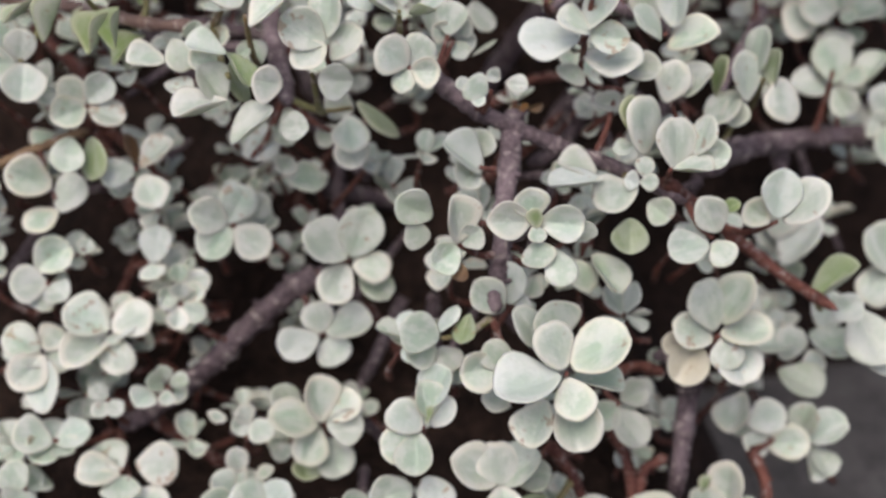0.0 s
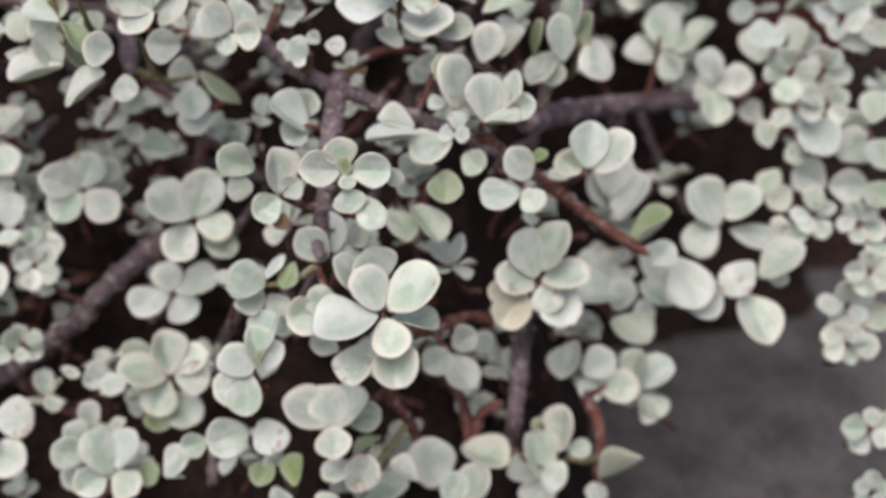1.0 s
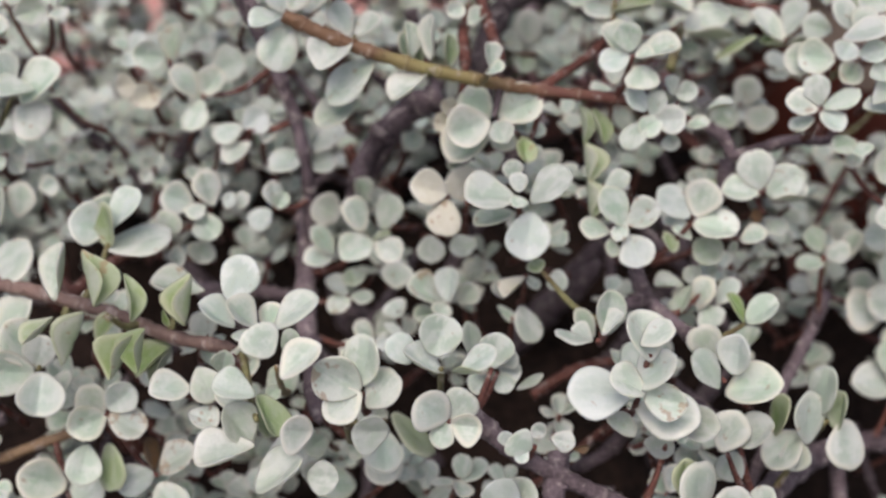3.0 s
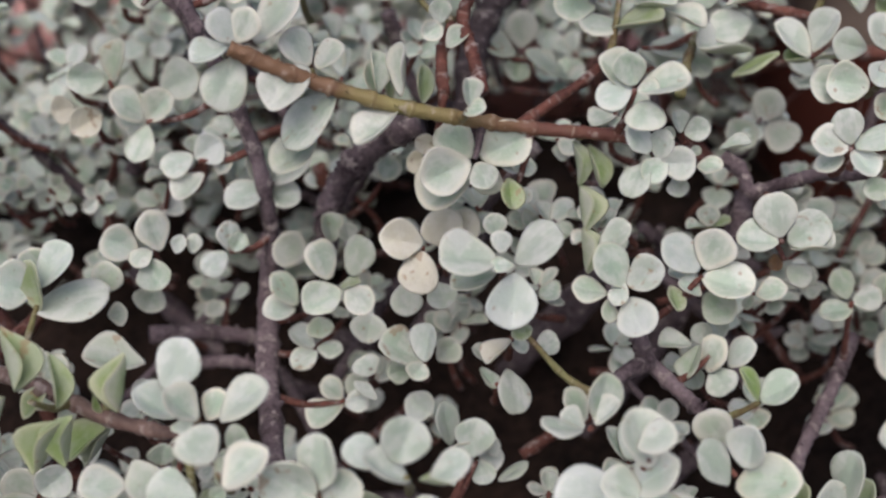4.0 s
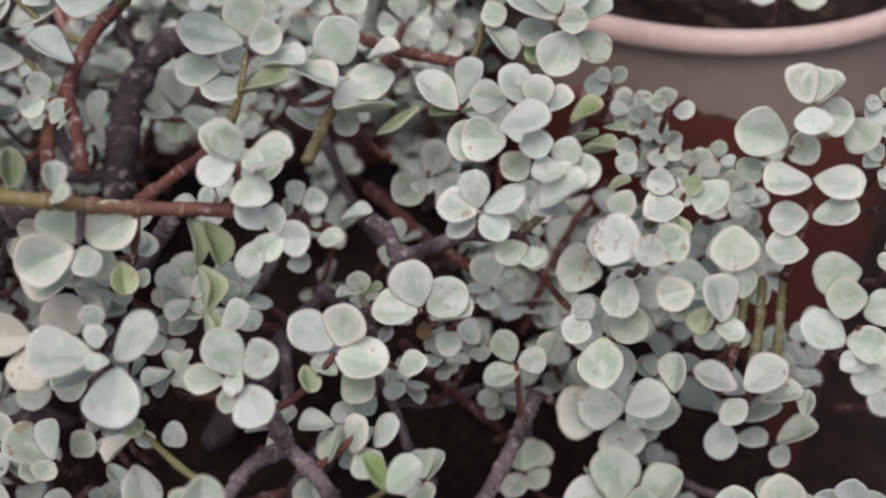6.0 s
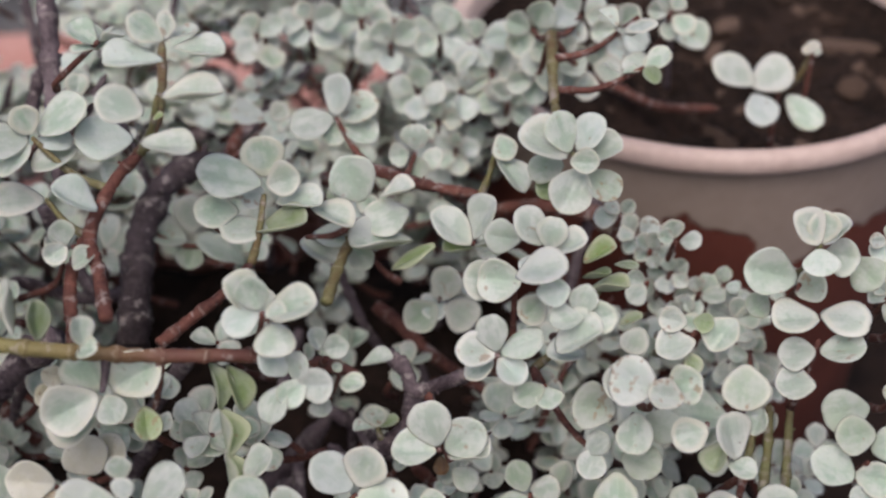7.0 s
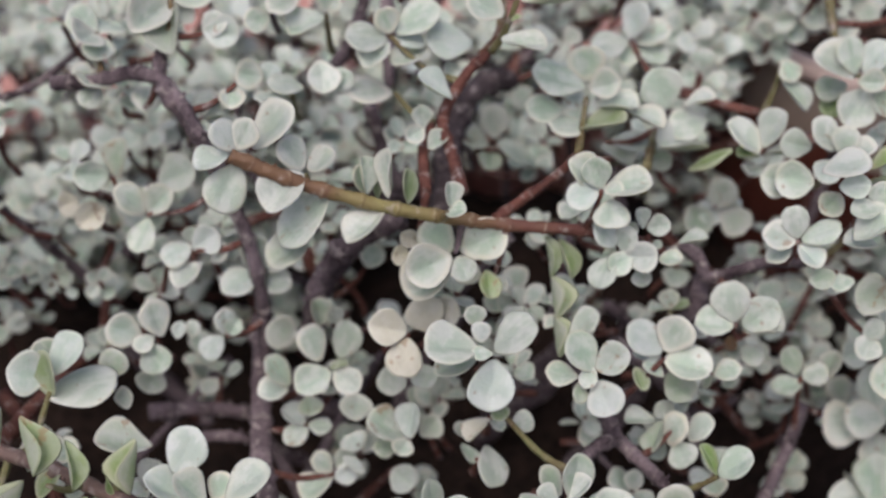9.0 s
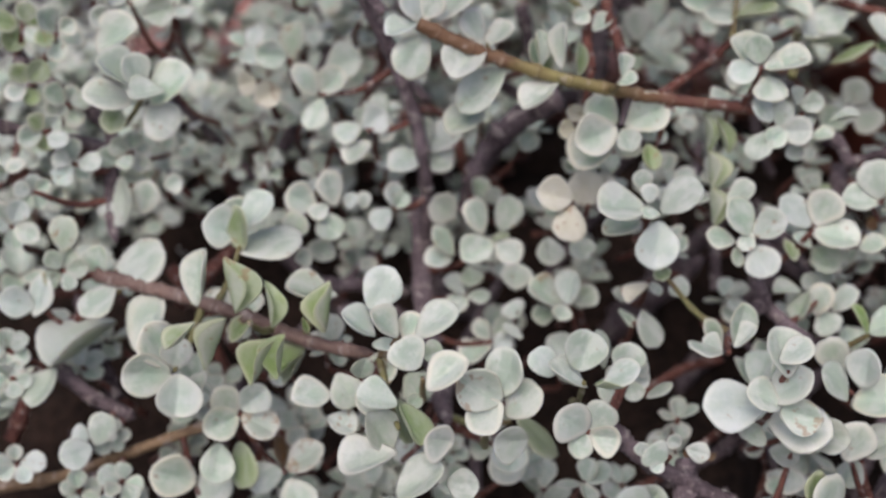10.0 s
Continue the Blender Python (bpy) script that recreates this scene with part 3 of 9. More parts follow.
sprig((0.1368, 0.0982, 0.3246), (0.1148, 0.1062, 0.3146), "red",
      (0.0, 0.0, 0.0, -63, -19, 27, 7.3, 5.1, 1),
      (0.1, 0.3, -0.6, 6, 32, 32, 9.6, 7.2, 0),
      (0.2, 0.7, -1.2, 120, 9, -20, 7.6, 8.5, 0))
sprig((0.1367, 0.1104, 0.3348), (0.1147, 0.1184, 0.3248), "red",
      (0.2, 0.7, -1.2, -92, 2, 15, 10.0, 10.1, 0))
sprig((0.1576, -0.0588, 0.1471), (0.1715, -0.0400, 0.1191), "red",
      (0.1, 0.3, -0.6, -62, 6, 32, 11.3, 12.4, 0), pairs=0)
sprig((0.1845, -0.0724, 0.1417), (0.1871, -0.0494, 0.1134), "red",
      (0.1, 0.3, -0.6, 46, -2, 6, 11.1, 12.6, 0), pairs=0)
sprig((0.0074, -0.0594, 0.2160), (-0.0004, -0.0825, 0.2059), "bark",
      (0.0, 0.0, 0.0, -1, 21, 85, 5.0, 2.8, 4),
      (0.1, 0.6, -1.3, 163, 26, -73, 4.0, 2.2, 4))
sprig((-0.1285, -0.0738, 0.1489), (-0.1378, -0.0477, 0.1192), "bark",
      (0.0, 0.0, 0.0, 173, 30, -26, 16.4, 16.0, 0),
      (-0.1, 0.3, -0.6, 22, 18, 29, 15.4, 14.3, 0),
      (-0.2, 0.6, -1.3, -71, -29, 1, 15.7, 11.7, 0),
      (-0.2, 0.9, -1.9, -67, -1, 5, 6.6, 6.6, 0),
      (-0.3, 1.2, -2.5, -131, -7, -22, 19.9, 12.6, 0))
sprig((-0.1487, -0.0626, 0.1610), (-0.1534, -0.0422, 0.1322), "red",
      (-0.1, 0.3, -0.6, -161, 12, -39, 12.4, 14.0, 0),
      (-0.2, 0.6, -1.2, -39, -14, 20, 9.3, 10.6, 0),
      (-0.3, 0.9, -1.9, -112, -16, -29, 9.7, 10.4, 0))
sprig((-0.1507, -0.0763, 0.1439), (-0.1557, -0.0583, 0.1141), "bark",
      (0.0, 0.0, 0.0, 174, 29, -32, 14.1, 12.3, 0),
      (-0.1, 0.3, -0.6, 57, 3, 16, 11.0, 12.6, 0),
      (-0.2, 0.6, -1.3, -120, -18, -30, 16.2, 13.8, 0),
      (-0.3, 0.9, -1.9, -82, -24, 11, 22.1, 12.1, 0),
      (-0.4, 1.2, -2.5, -13, -10, 31, 10.3, 10.7, 0))
sprig((-0.1151, -0.0859, 0.1335), (-0.1107, -0.0681, 0.1194), "red",
      (-0.1, 0.3, -0.6, -117, 0, -28, 9.5, 9.7, 0))
sprig((-0.1298, -0.0870, 0.1313), (-0.1247, -0.0743, 0.1125), "red",
      (0.0, 0.0, 0.0, 151, 38, -20, 6.8, 7.1, 0),
      (-0.1, 0.3, -0.6, -48, -20, 16, 7.5, 6.6, 0),
      (-0.2, 0.6, -1.3, -120, -9, -26, 7.6, 6.0, 0))
sprig((-0.1475, -0.0938, 0.1205), (-0.1559, -0.0711, 0.0894), "red",
      (0.0, 0.0, 0.0, -164, 20, -34, 13.6, 13.1, 0),
      (-0.1, 0.3, -0.6, 111, 14, -1, 9.5, 9.5, 0),
      (-0.2, 0.6, -1.3, 10, 16, 28, 12.9, 11.8, 0),
      (-0.3, 0.8, -1.9, -39, 0, 11, 9.5, 10.2, 0),
      (-0.4, 1.1, -2.5, -127, 7, -33, 11.3, 11.7, 0))
sprig((-0.1258, -0.1010, 0.1124), (-0.1287, -0.0765, 0.0807), "red",
      (0.0, 0.0, 0.0, 131, 10, -7, 14.2, 14.7, 0),
      (-0.2, 0.5, -1.3, -174, 14, -32, 14.8, 12.2, 0),
      (-0.2, 0.8, -1.9, -84, -2, -3, 13.1, 13.2, 0))
sprig((-0.1571, -0.1021, 0.1080), (-0.1619, -0.0869, 0.0764), "red",
      (0.0, 0.0, 0.0, 144, 38, -24, 10.4, 11.3, 0),
      (-0.1, 0.3, -0.6, 66, -21, 28, 10.6, 11.8, 0),
      (-0.2, 0.5, -1.3, -100, 16, -22, 10.9, 11.6, 0))
sprig((-0.1153, 0.0707, 0.2718), (-0.1157, 0.0907, 0.2474), "red",
      (2.8, 1.3, -0.3, 14, 18, 46, 13.7, 13.5, 0), pairs=0)
sprig((0.0750, 0.0772, 0.2597), (0.0739, 0.1002, 0.2349), "red",
      (-0.4, -0.1, -1.3, 42, 56, 20, 11.7, 10.9, 3),
      (1.8, 0.2, -2.1, -46, -11, 34, 12.1, 11.7, 3),
      (-1.0, 0.6, -2.6, -144, -13, -31, 12.7, 11.2, 3), pairs=0)
sprig((0.1893, -0.0442, 0.1762), (0.2001, -0.0238, 0.1499), "red",
      (0.5, 0.9, 1.5, 59, 54, 1, 13.1, 12.2, 3),
      (1.1, -0.9, -3.7, -87, -23, 15, 15.0, 12.4, 3), pairs=0)
sprig((0.1862, -0.0568, 0.1603), (0.1995, -0.0302, 0.1330), "red",
      (-0.7, 0.7, -0.1, -56, -12, 34, 12.5, 11.8, 3), pairs=0)
sprig((0.1924, -0.0223, 0.2080), (0.1988, 0.0023, 0.1834), "red",
      (-0.4, 0.8, 0.2, -73, -21, 27, 14.1, 11.8, 3), pairs=0)
sprig((0.0239, 0.1649, 0.3042), (0.0179, 0.1896, 0.2772), "red",
      (0.2, 0.2, -1.9, -74, -23, 3, 11.8, 9.6, 3))
sprig((0.1601, -0.0159, 0.1652), (0.1597, 0.0031, 0.1388), "red",
      (-1.4, 1.7, 0.3, 134, 35, -27, 10.7, 10.4, 3), pairs=0)
sprig((0.1841, -0.0689, 0.1228), (0.1874, -0.0482, 0.0939), "red",
      (2.1, -1.3, -3.1, -68, -20, 24, 13.5, 12.7, 3), pairs=0)
sprig((0.0046, -0.0601, 0.2156), (-0.0004, -0.0825, 0.2059), "red",
      (0.0, 0.0, 0.0, 14, 29, 25, 4.0, 2.7, 4),
      (0.0, 0.3, -0.6, 143, 36, -33, 3.1, 2.1, 4))

# the middle of the bush, sprig by sprig
sprig((-0.0770, 0.0199, 0.3161), (-0.0773, 0.0387, 0.2924), "young",
      (-0.7, 0.3, 0.5, 167, 63, -33, 10.6, 8.9, 0),
      (-0.4, 0.7, 0.3, 30, 59, 41, 10.6, 8.9, 0),
      (-2.3, 0.7, -0.4, -147, -9, -11, 11.1, 9.3, 0),
      (0.6, -0.7, -2.9, -131, -41, -44, 15.3, 12.6, 0),
      (3.2, 5.6, -2.0, 15, 41, 23, 18.0, 15.1, 0), pairs=0)
sprig((-0.0580, 0.0183, 0.3102), (-0.0582, 0.0370, 0.2865), "young",
      (-1.0, 5.8, -2.3, 162, 62, -30, 11.8, 9.9, 0),
      (-0.1, 6.0, -2.7, 8, 33, 27, 10.3, 8.6, 0),
      (-0.7, 1.2, 0.3, -133, -28, -12, 15.8, 13.2, 0),
      (6.1, 0.0, -7.1, -153, -39, -5, 19.7, 16.6, 0),
      (-0.4, 3.4, -21.3, -133, -25, -3, 16.5, 13.9, 3), pairs=0)
sprig((-0.0354, 0.0163, 0.3020), (-0.0357, 0.0350, 0.2784), "young",
      (-5.8, 3.6, -0.1, 108, 58, 45, 11.8, 9.9, 0),
      (-5.6, 8.2, -2.9, 153, 64, -12, 10.0, 8.4, 0),
      (0.8, 1.2, 0.3, 85, 59, -56, 14.7, 12.3, 0),
      (6.1, 2.3, -2.4, 100, 59, 49, 10.8, 9.1, 1),
      (-0.1, -0.1, -2.7, -140, -24, 9, 15.0, 12.6, 0),
      (-3.0, 10.3, -6.2, 88, 74, -57, 9.5, 8.0, 1), pairs=0)
sprig((-0.0174, 0.0109, 0.3027), (-0.0176, 0.0296, 0.2791), "young",
      (0.6, 0.5, 0.7, 101, 63, 20, 7.9, 6.7, 0),
      (-1.2, -0.0, -0.7, -24, 20, 21, 7.1, 6.0, 0), pairs=0)
sprig((-0.0154, 0.0150, 0.2850), (-0.0157, 0.0337, 0.2613), "bark",
      (-0.3, 5.2, -3.1, 167, 45, -57, 13.1, 11.1, 0),
      (1.2, 3.6, -2.0, 5, 27, 57, 15.9, 13.2, 0),
      (-0.9, 0.5, -0.7, -153, -12, -50, 15.6, 13.4, 0),
      (0.3, 0.5, -1.4, -57, -35, 28, 8.3, 8.2, 0),
      (-0.5, 6.3, -7.5, -142, -23, -11, 17.8, 15.0, 0),
      (4.8, 9.4, -7.6, -115, -38, -20, 9.5, 9.4, 3), pairs=0)
sprig((-0.0269, 0.0229, 0.2808), (-0.0271, 0.0416, 0.2571), "red",
      (1.5, 1.3, 1.7, -176, 24, -60, 7.1, 5.9, 2),
      (-1.5, -1.0, -2.0, -170, 15, -58, 6.3, 6.5, 2), pairs=0)
sprig((-0.0034, 0.0165, 0.2767), (-0.0036, 0.0352, 0.2531), "red",
      (-2.7, 0.7, 1.0, -83, -40, -23, 9.5, 8.0, 1),
      (2.9, 2.9, -3.5, -112, -38, -16, 5.4, 4.7, 3), pairs=0)
sprig((-0.0078, -0.0134, 0.2722), (-0.0080, 0.0053, 0.2485), "red",
      (-1.2, 0.2, 0.2, -171, 11, -23, 16.9, 14.2, 0),
      (2.3, 0.0, -0.7, 11, 41, 15, 16.1, 13.5, 0),
      (-0.6, 0.3, 2.4, 92, 68, -4, 6.2, 5.8, 0),
      (2.7, -1.9, 0.4, -170, 7, -10, 6.6, 5.5, 0),
      (3.4, 1.5, -4.1, -96, -52, -3, 15.3, 13.8, 0),
      (-1.7, 7.9, 2.1, 123, 65, -28, 6.7, 6.5, 0),
      (-1.5, 5.2, -7.0, -154, -10, 1, 13.5, 11.4, 3), pairs=0)
sprig((-0.0294, 0.0052, 0.2626), (-0.0296, 0.0240, 0.2389), "red",
      (0.3, 0.3, 0.4, -173, 18, -55, 12.8, 11.4, 2),
      (-0.3, -0.1, -0.7, -99, -37, -10, 12.6, 11.4, 2), pairs=0)
sprig((-0.0231, 0.0147, 0.2551), (-0.0233, 0.0334, 0.2314), "red",
      (1.6, 3.2, -2.4, 141, 59, -39, 12.4, 12.9, 2),
      (3.2, 5.1, -3.9, 47, 62, 17, 12.1, 10.2, 2),
      (-3.3, 1.0, -13.1, -63, -32, 20, 8.8, 9.0, 3),
      (-12.3, 1.2, -13.3, -81, -36, 5, 10.2, 9.5, 3), pairs=0)
sprig((-0.0010, -0.0165, 0.2498), (-0.0012, 0.0022, 0.2261), "young",
      (-2.1, 2.2, 3.0, -71, -32, 18, 5.2, 6.0, 1),
      (2.8, 7.1, -11.2, 4, 32, 50, 7.2, 7.1, 0), pairs=0)
sprig((-0.0049, -0.0093, 0.2429), (-0.0051, 0.0095, 0.2193), "red",
      (0.1, -0.2, -0.3, -137, -22, 24, 10.0, 8.4, 2),
      (0.0, 2.8, -1.9, -49, -22, -7, 6.3, 5.3, 0), pairs=0)
sprig((0.0264, 0.0193, 0.3045), (0.0261, 0.0380, 0.2808), "red",
      (-0.3, 0.4, 0.5, 133, 68, -44, 9.9, 8.9, 0),
      (-0.4, 4.2, -1.8, 167, 39, -32, 12.1, 10.1, 0),
      (-0.5, 0.9, -0.2, -161, -14, -38, 10.6, 8.9, 0),
      (1.0, 0.9, -0.9, -16, 18, 19, 14.6, 12.2, 0),
      (0.4, 0.3, -0.5, -19, 11, 27, 6.4, 5.4, 0),
      (2.7, 0.2, -3.2, -93, -24, 6, 10.0, 11.0, 0), pairs=0)
sprig((0.0334, 0.0130, 0.2862), (0.0332, 0.0318, 0.2625), "red",
      (-2.0, 1.2, 1.6, 159, 44, -29, 9.5, 8.0, 0),
      (0.1, 0.2, -0.3, 54, 70, 0, 8.9, 7.5, 0),
      (0.1, 0.2, -1.0, -19, 13, 59, 10.8, 9.6, 0),
      (2.6, 0.5, 0.2, -149, -26, -41, 8.9, 7.5, 0),
      (-2.6, 1.2, -1.0, -129, -36, 11, 11.6, 9.8, 0),
      (5.9, 2.6, -6.6, -78, -38, 20, 6.1, 6.1, 3),
      (3.2, 8.2, 0.1, 45, 70, 1, 5.0, 4.2, 0), pairs=0)
sprig((0.0414, 0.0189, 0.2887), (0.0412, 0.0376, 0.2650), "red",
      (-1.4, 1.3, 1.7, 142, 60, -14, 6.6, 5.5, 0),
      (-0.7, 1.6, 1.5, -15, 23, 61, 7.7, 6.7, 0),
      (2.8, -3.4, -5.9, -23, 11, 20, 7.6, 6.4, 0),
      (8.6, -0.3, -2.6, -16, 24, 0, 9.6, 8.1, 0),
      (1.8, -0.9, -3.9, 7, 52, 56, 3.3, 3.0, 0), pairs=0)
sprig((0.0696, 0.0108, 0.2609), (0.0693, 0.0295, 0.2372), "red",
      (-0.3, 0.6, 0.7, 123, 62, -39, 13.9, 12.2, 0),
      (-0.5, 0.5, 0.0, -177, -0, -16, 12.4, 10.4, 0),
      (1.4, 0.5, -0.7, -3, 42, 55, 13.9, 11.6, 0),
      (2.5, 1.8, -2.9, -33, 21, 6, 13.7, 11.5, 0), pairs=0)
sprig((0.0730, 0.0176, 0.2499), (0.0727, 0.0363, 0.2262), "red",
      (0.4, -1.0, -1.4, -44, -10, 30, 8.9, 7.4, 3),
      (-2.4, 1.4, 1.2, -94, -38, -11, 5.3, 4.5, 4),
      (3.2, 3.8, -3.0, -137, -33, 22, 8.4, 7.1, 3), pairs=0)
sprig((0.0472, 0.0026, 0.2556), (0.0469, 0.0213, 0.2319), "red",
      (-0.5, 0.7, 1.0, 160, 35, -26, 13.9, 11.6, 0),
      (1.1, 1.1, 0.7, 55, 66, 18, 12.8, 12.1, 0),
      (-0.3, 0.4, -0.7, -30, 2, 17, 15.7, 13.2, 0),
      (1.6, 2.6, -8.5, -48, -16, 42, 11.4, 10.1, 3),
      (0.2, -2.1, -5.4, 168, 24, -13, 7.9, 6.6, 0),
      (-8.6, -0.1, -3.2, -75, -33, -26, 8.2, 6.9, 1),
      (1.0, 7.0, -8.0, 173, 18, -13, 10.1, 8.5, 0), pairs=0)
sprig((0.0622, 0.0037, 0.2484), (0.0619, 0.0224, 0.2247), "red",
      (0.5, -0.1, -0.1, -14, 27, 32, 9.3, 7.8, 0),
      (-0.4, 0.4, -0.1, -111, -37, 37, 5.0, 4.2, 3), pairs=0)
sprig((0.0235, -0.0107, 0.2618), (0.0232, 0.0080, 0.2381), "red",
      (0.9, 0.0, -0.0, 146, 50, -16, 13.7, 11.5, 0),
      (1.2, 0.7, 0.2, -1, 33, 39, 11.7, 9.9, 0),
      (0.6, 0.8, 1.3, -119, -34, 1, 7.0, 5.9, 0),
      (1.9, -0.5, -2.7, -68, -30, 24, 11.8, 11.6, 0),
      (-3.4, 0.3, -2.2, -178, 12, -24, 10.2, 8.5, 0),
      (-3.3, -0.3, -3.6, -92, -36, -30, 6.5, 5.5, 3),
      (-5.0, 14.5, 2.0, 5, 40, 22, 11.2, 9.4, 0), pairs=0)
sprig((0.0504, -0.0061, 0.2341), (0.0502, 0.0126, 0.2104), "red",
      (-2.5, 1.9, 2.5, -119, -33, 35, 11.1, 9.3, 3),
      (-0.5, -2.8, -4.3, 62, 63, -20, 11.9, 10.0, 0),
      (4.9, -1.2, -3.1, 17, 51, 4, 11.3, 9.5, 0),
      (0.9, -1.0, -3.3, -60, -22, 32, 9.1, 9.8, 0),
      (-4.5, 3.0, 1.5, -174, 2, 4, 9.8, 8.2, 0),
      (-0.6, 3.4, 1.2, 128, 55, -38, 6.9, 6.6, 3),
      (5.3, 9.3, -1.8, 134, 52, -42, 7.3, 7.4, 3), pairs=0)
sprig((0.0537, 0.0325, 0.2501), (0.0534, 0.0512, 0.2264), "young",
      (0.1, -0.0, -0.0, 102, 68, -20, 7.0, 7.0, 0),
      (-0.6, 0.3, -0.3, -175, 1, 4, 6.5, 5.5, 0),
      (0.8, 0.7, -0.4, -13, 25, -3, 6.3, 5.3, 1), pairs=0)
sprig((0.0585, -0.0335, 0.2426), (0.0582, -0.0147, 0.2189), "young",
      (-0.0, 0.2, 0.2, -1, 38, 16, 12.3, 10.3, 0),
      (0.2, 0.3, -0.3, 135, 47, 20, 10.6, 8.4, 1), pairs=0)
sprig((0.0250, -0.0684, 0.2570), (0.0248, -0.0496, 0.2333), "red",
      (0.3, -1.3, -1.8, 113, 44, 5, 14.8, 12.4, 0),
      (-3.2, 0.3, 3.1, 6, 36, 14, 11.2, 9.4, 0), pairs=0)
sprig((0.0136, -0.0485, 0.2471), (0.0133, -0.0297, 0.2234), "red",
      (2.1, 0.7, 0.9, 83, 61, 36, 13.7, 11.5, 0),
      (0.8, -0.5, 2.0, 15, 42, 2, 9.2, 7.8, 0),
      (-1.5, 0.4, -0.8, -163, 19, 10, 12.3, 10.4, 0),
      (-0.9, 3.2, -2.8, 169, 25, -16, 7.6, 6.3, 0),
      (0.2, 8.5, -5.4, 146, 45, 0, 10.2, 8.5, 3), pairs=0)
sprig((-0.0309, -0.0731, 0.2555), (-0.0311, -0.0543, 0.2318), "young",
      (-2.4, 1.8, 2.4, 51, 52, 29, 12.1, 12.0, 0),
      (4.9, -0.2, -1.0, 11, 29, 5, 11.6, 9.7, 0),
      (1.0, -0.3, -1.7, 177, 27, 11, 13.1, 11.0, 0),
      (-7.8, 4.0, -1.5, 149, 48, -35, 9.6, 8.4, 0),
      (2.6, 0.8, -1.7, -27, 14, -20, 9.2, 7.5, 1), pairs=0)
sprig((-0.0162, -0.0481, 0.2367), (-0.0164, -0.0294, 0.2131), "red",
      (0.3, -0.3, -0.5, 79, 59, 7, 11.0, 10.3, 0),
      (-4.6, 6.3, -2.8, 117, 57, 32, 12.2, 10.2, 3),
      (7.0, -2.1, -6.3, 10, 32, -19, 9.3, 7.6, 3), pairs=0)
sprig((-0.0086, -0.0133, 0.2294), (-0.0088, 0.0054, 0.2057), "red",
      (2.8, 2.9, 3.7, -75, -31, -24, 14.0, 11.7, 0),
      (-4.7, 5.1, 1.6, -55, -25, -16, 7.7, 6.5, 0),
      (-3.1, 4.9, 3.9, 156, 44, -3, 6.1, 5.1, 3), pairs=0)
sprig((-0.0289, -0.0032, 0.2284), (-0.0291, 0.0156, 0.2047), "red",
      (-0.3, -0.2, -0.3, 64, 60, -11, 11.7, 9.9, 0),
      (-0.3, 0.3, -0.3, -120, -27, -24, 6.2, 7.4, 0),
      (-1.4, 3.6, -3.2, 175, 30, -23, 14.2, 12.0, 0),
      (3.5, 5.7, -5.1, 26, 45, 45, 9.0, 8.2, 3),
      (-3.1, 6.4, -8.0, -156, -1, -31, 8.9, 7.5, 3),
      (-5.5, 3.2, -16.2, -42, -19, 32, 9.7, 9.9, 3), pairs=0)
sprig((-0.0449, 0.0014, 0.2216), (-0.0452, 0.0201, 0.1979), "red",
      (-0.9, 4.1, 5.4, 76, 63, 15, 9.4, 10.8, 3),
      (0.8, -1.0, -2.0, 146, 53, -36, 6.5, 8.8, 0),
      (-0.0, -2.2, -4.2, -126, -22, -30, 4.2, 8.2, 3), pairs=0)
sprig((-0.0527, -0.0001, 0.2098), (-0.0530, 0.0186, 0.1861), "red",
      (-0.0, 0.4, 0.5, 166, 41, -18, 9.3, 7.8, 0),
      (-0.7, -0.3, -1.1, 1, 16, 48, 8.4, 7.0, 0),
      (-0.4, 0.4, -0.8, -136, -14, 1, 12.6, 10.5, 0),
      (0.7, 1.9, 0.5, 23, 38, 32, 8.2, 6.9, 3), pairs=0)
sprig((-0.0614, 0.0107, 0.2209), (-0.0616, 0.0294, 0.1972), "red",
      (0.3, -0.2, -0.3, -138, -13, -16, 9.6, 8.1, 0),
      (-0.0, 0.3, -0.3, -11, 1, 13, 8.2, 6.9, 0),
      (-0.1, 0.8, -0.3, -179, 31, -8, 9.8, 8.2, 0),
      (-2.4, 5.2, -3.3, 61, 59, 28, 7.2, 7.4, 3), pairs=0)
sprig((-0.0541, 0.0152, 0.2400), (-0.0543, 0.0340, 0.2163), "red",
      (1.0, -0.2, -0.3, -144, -11, -27, 13.0, 11.0, 0),
      (1.6, 0.3, -0.3, -36, -22, 37, 10.8, 9.2, 0),
      (-2.4, 2.0, 1.3, 132, 63, 1, 13.0, 10.9, 0),
      (3.1, 3.0, 1.8, 46, 58, 11, 12.8, 10.7, 3),
      (-0.1, 1.0, -1.3, 1, 17, -3, 7.0, 5.9, 1),
      (-11.6, -1.6, -5.1, 165, 48, -6, 12.5, 10.5, 0),
      (-12.5, -1.9, -6.2, -154, 3, -13, 10.3, 8.7, 0),
      (-7.3, 0.9, -11.5, -71, -34, 9, 7.1, 8.3, 3), pairs=0)
sprig((-0.0585, 0.0348, 0.2394), (-0.0587, 0.0536, 0.2157), "red",
      (1.1, 1.0, 1.3, 125, 66, 4, 10.0, 8.4, 3),
      (-7.4, -1.9, -2.9, 173, 43, -52, 11.3, 11.9, 3),
      (6.1, 1.8, 0.9, 127, 65, -25, 6.4, 6.1, 3), pairs=0)
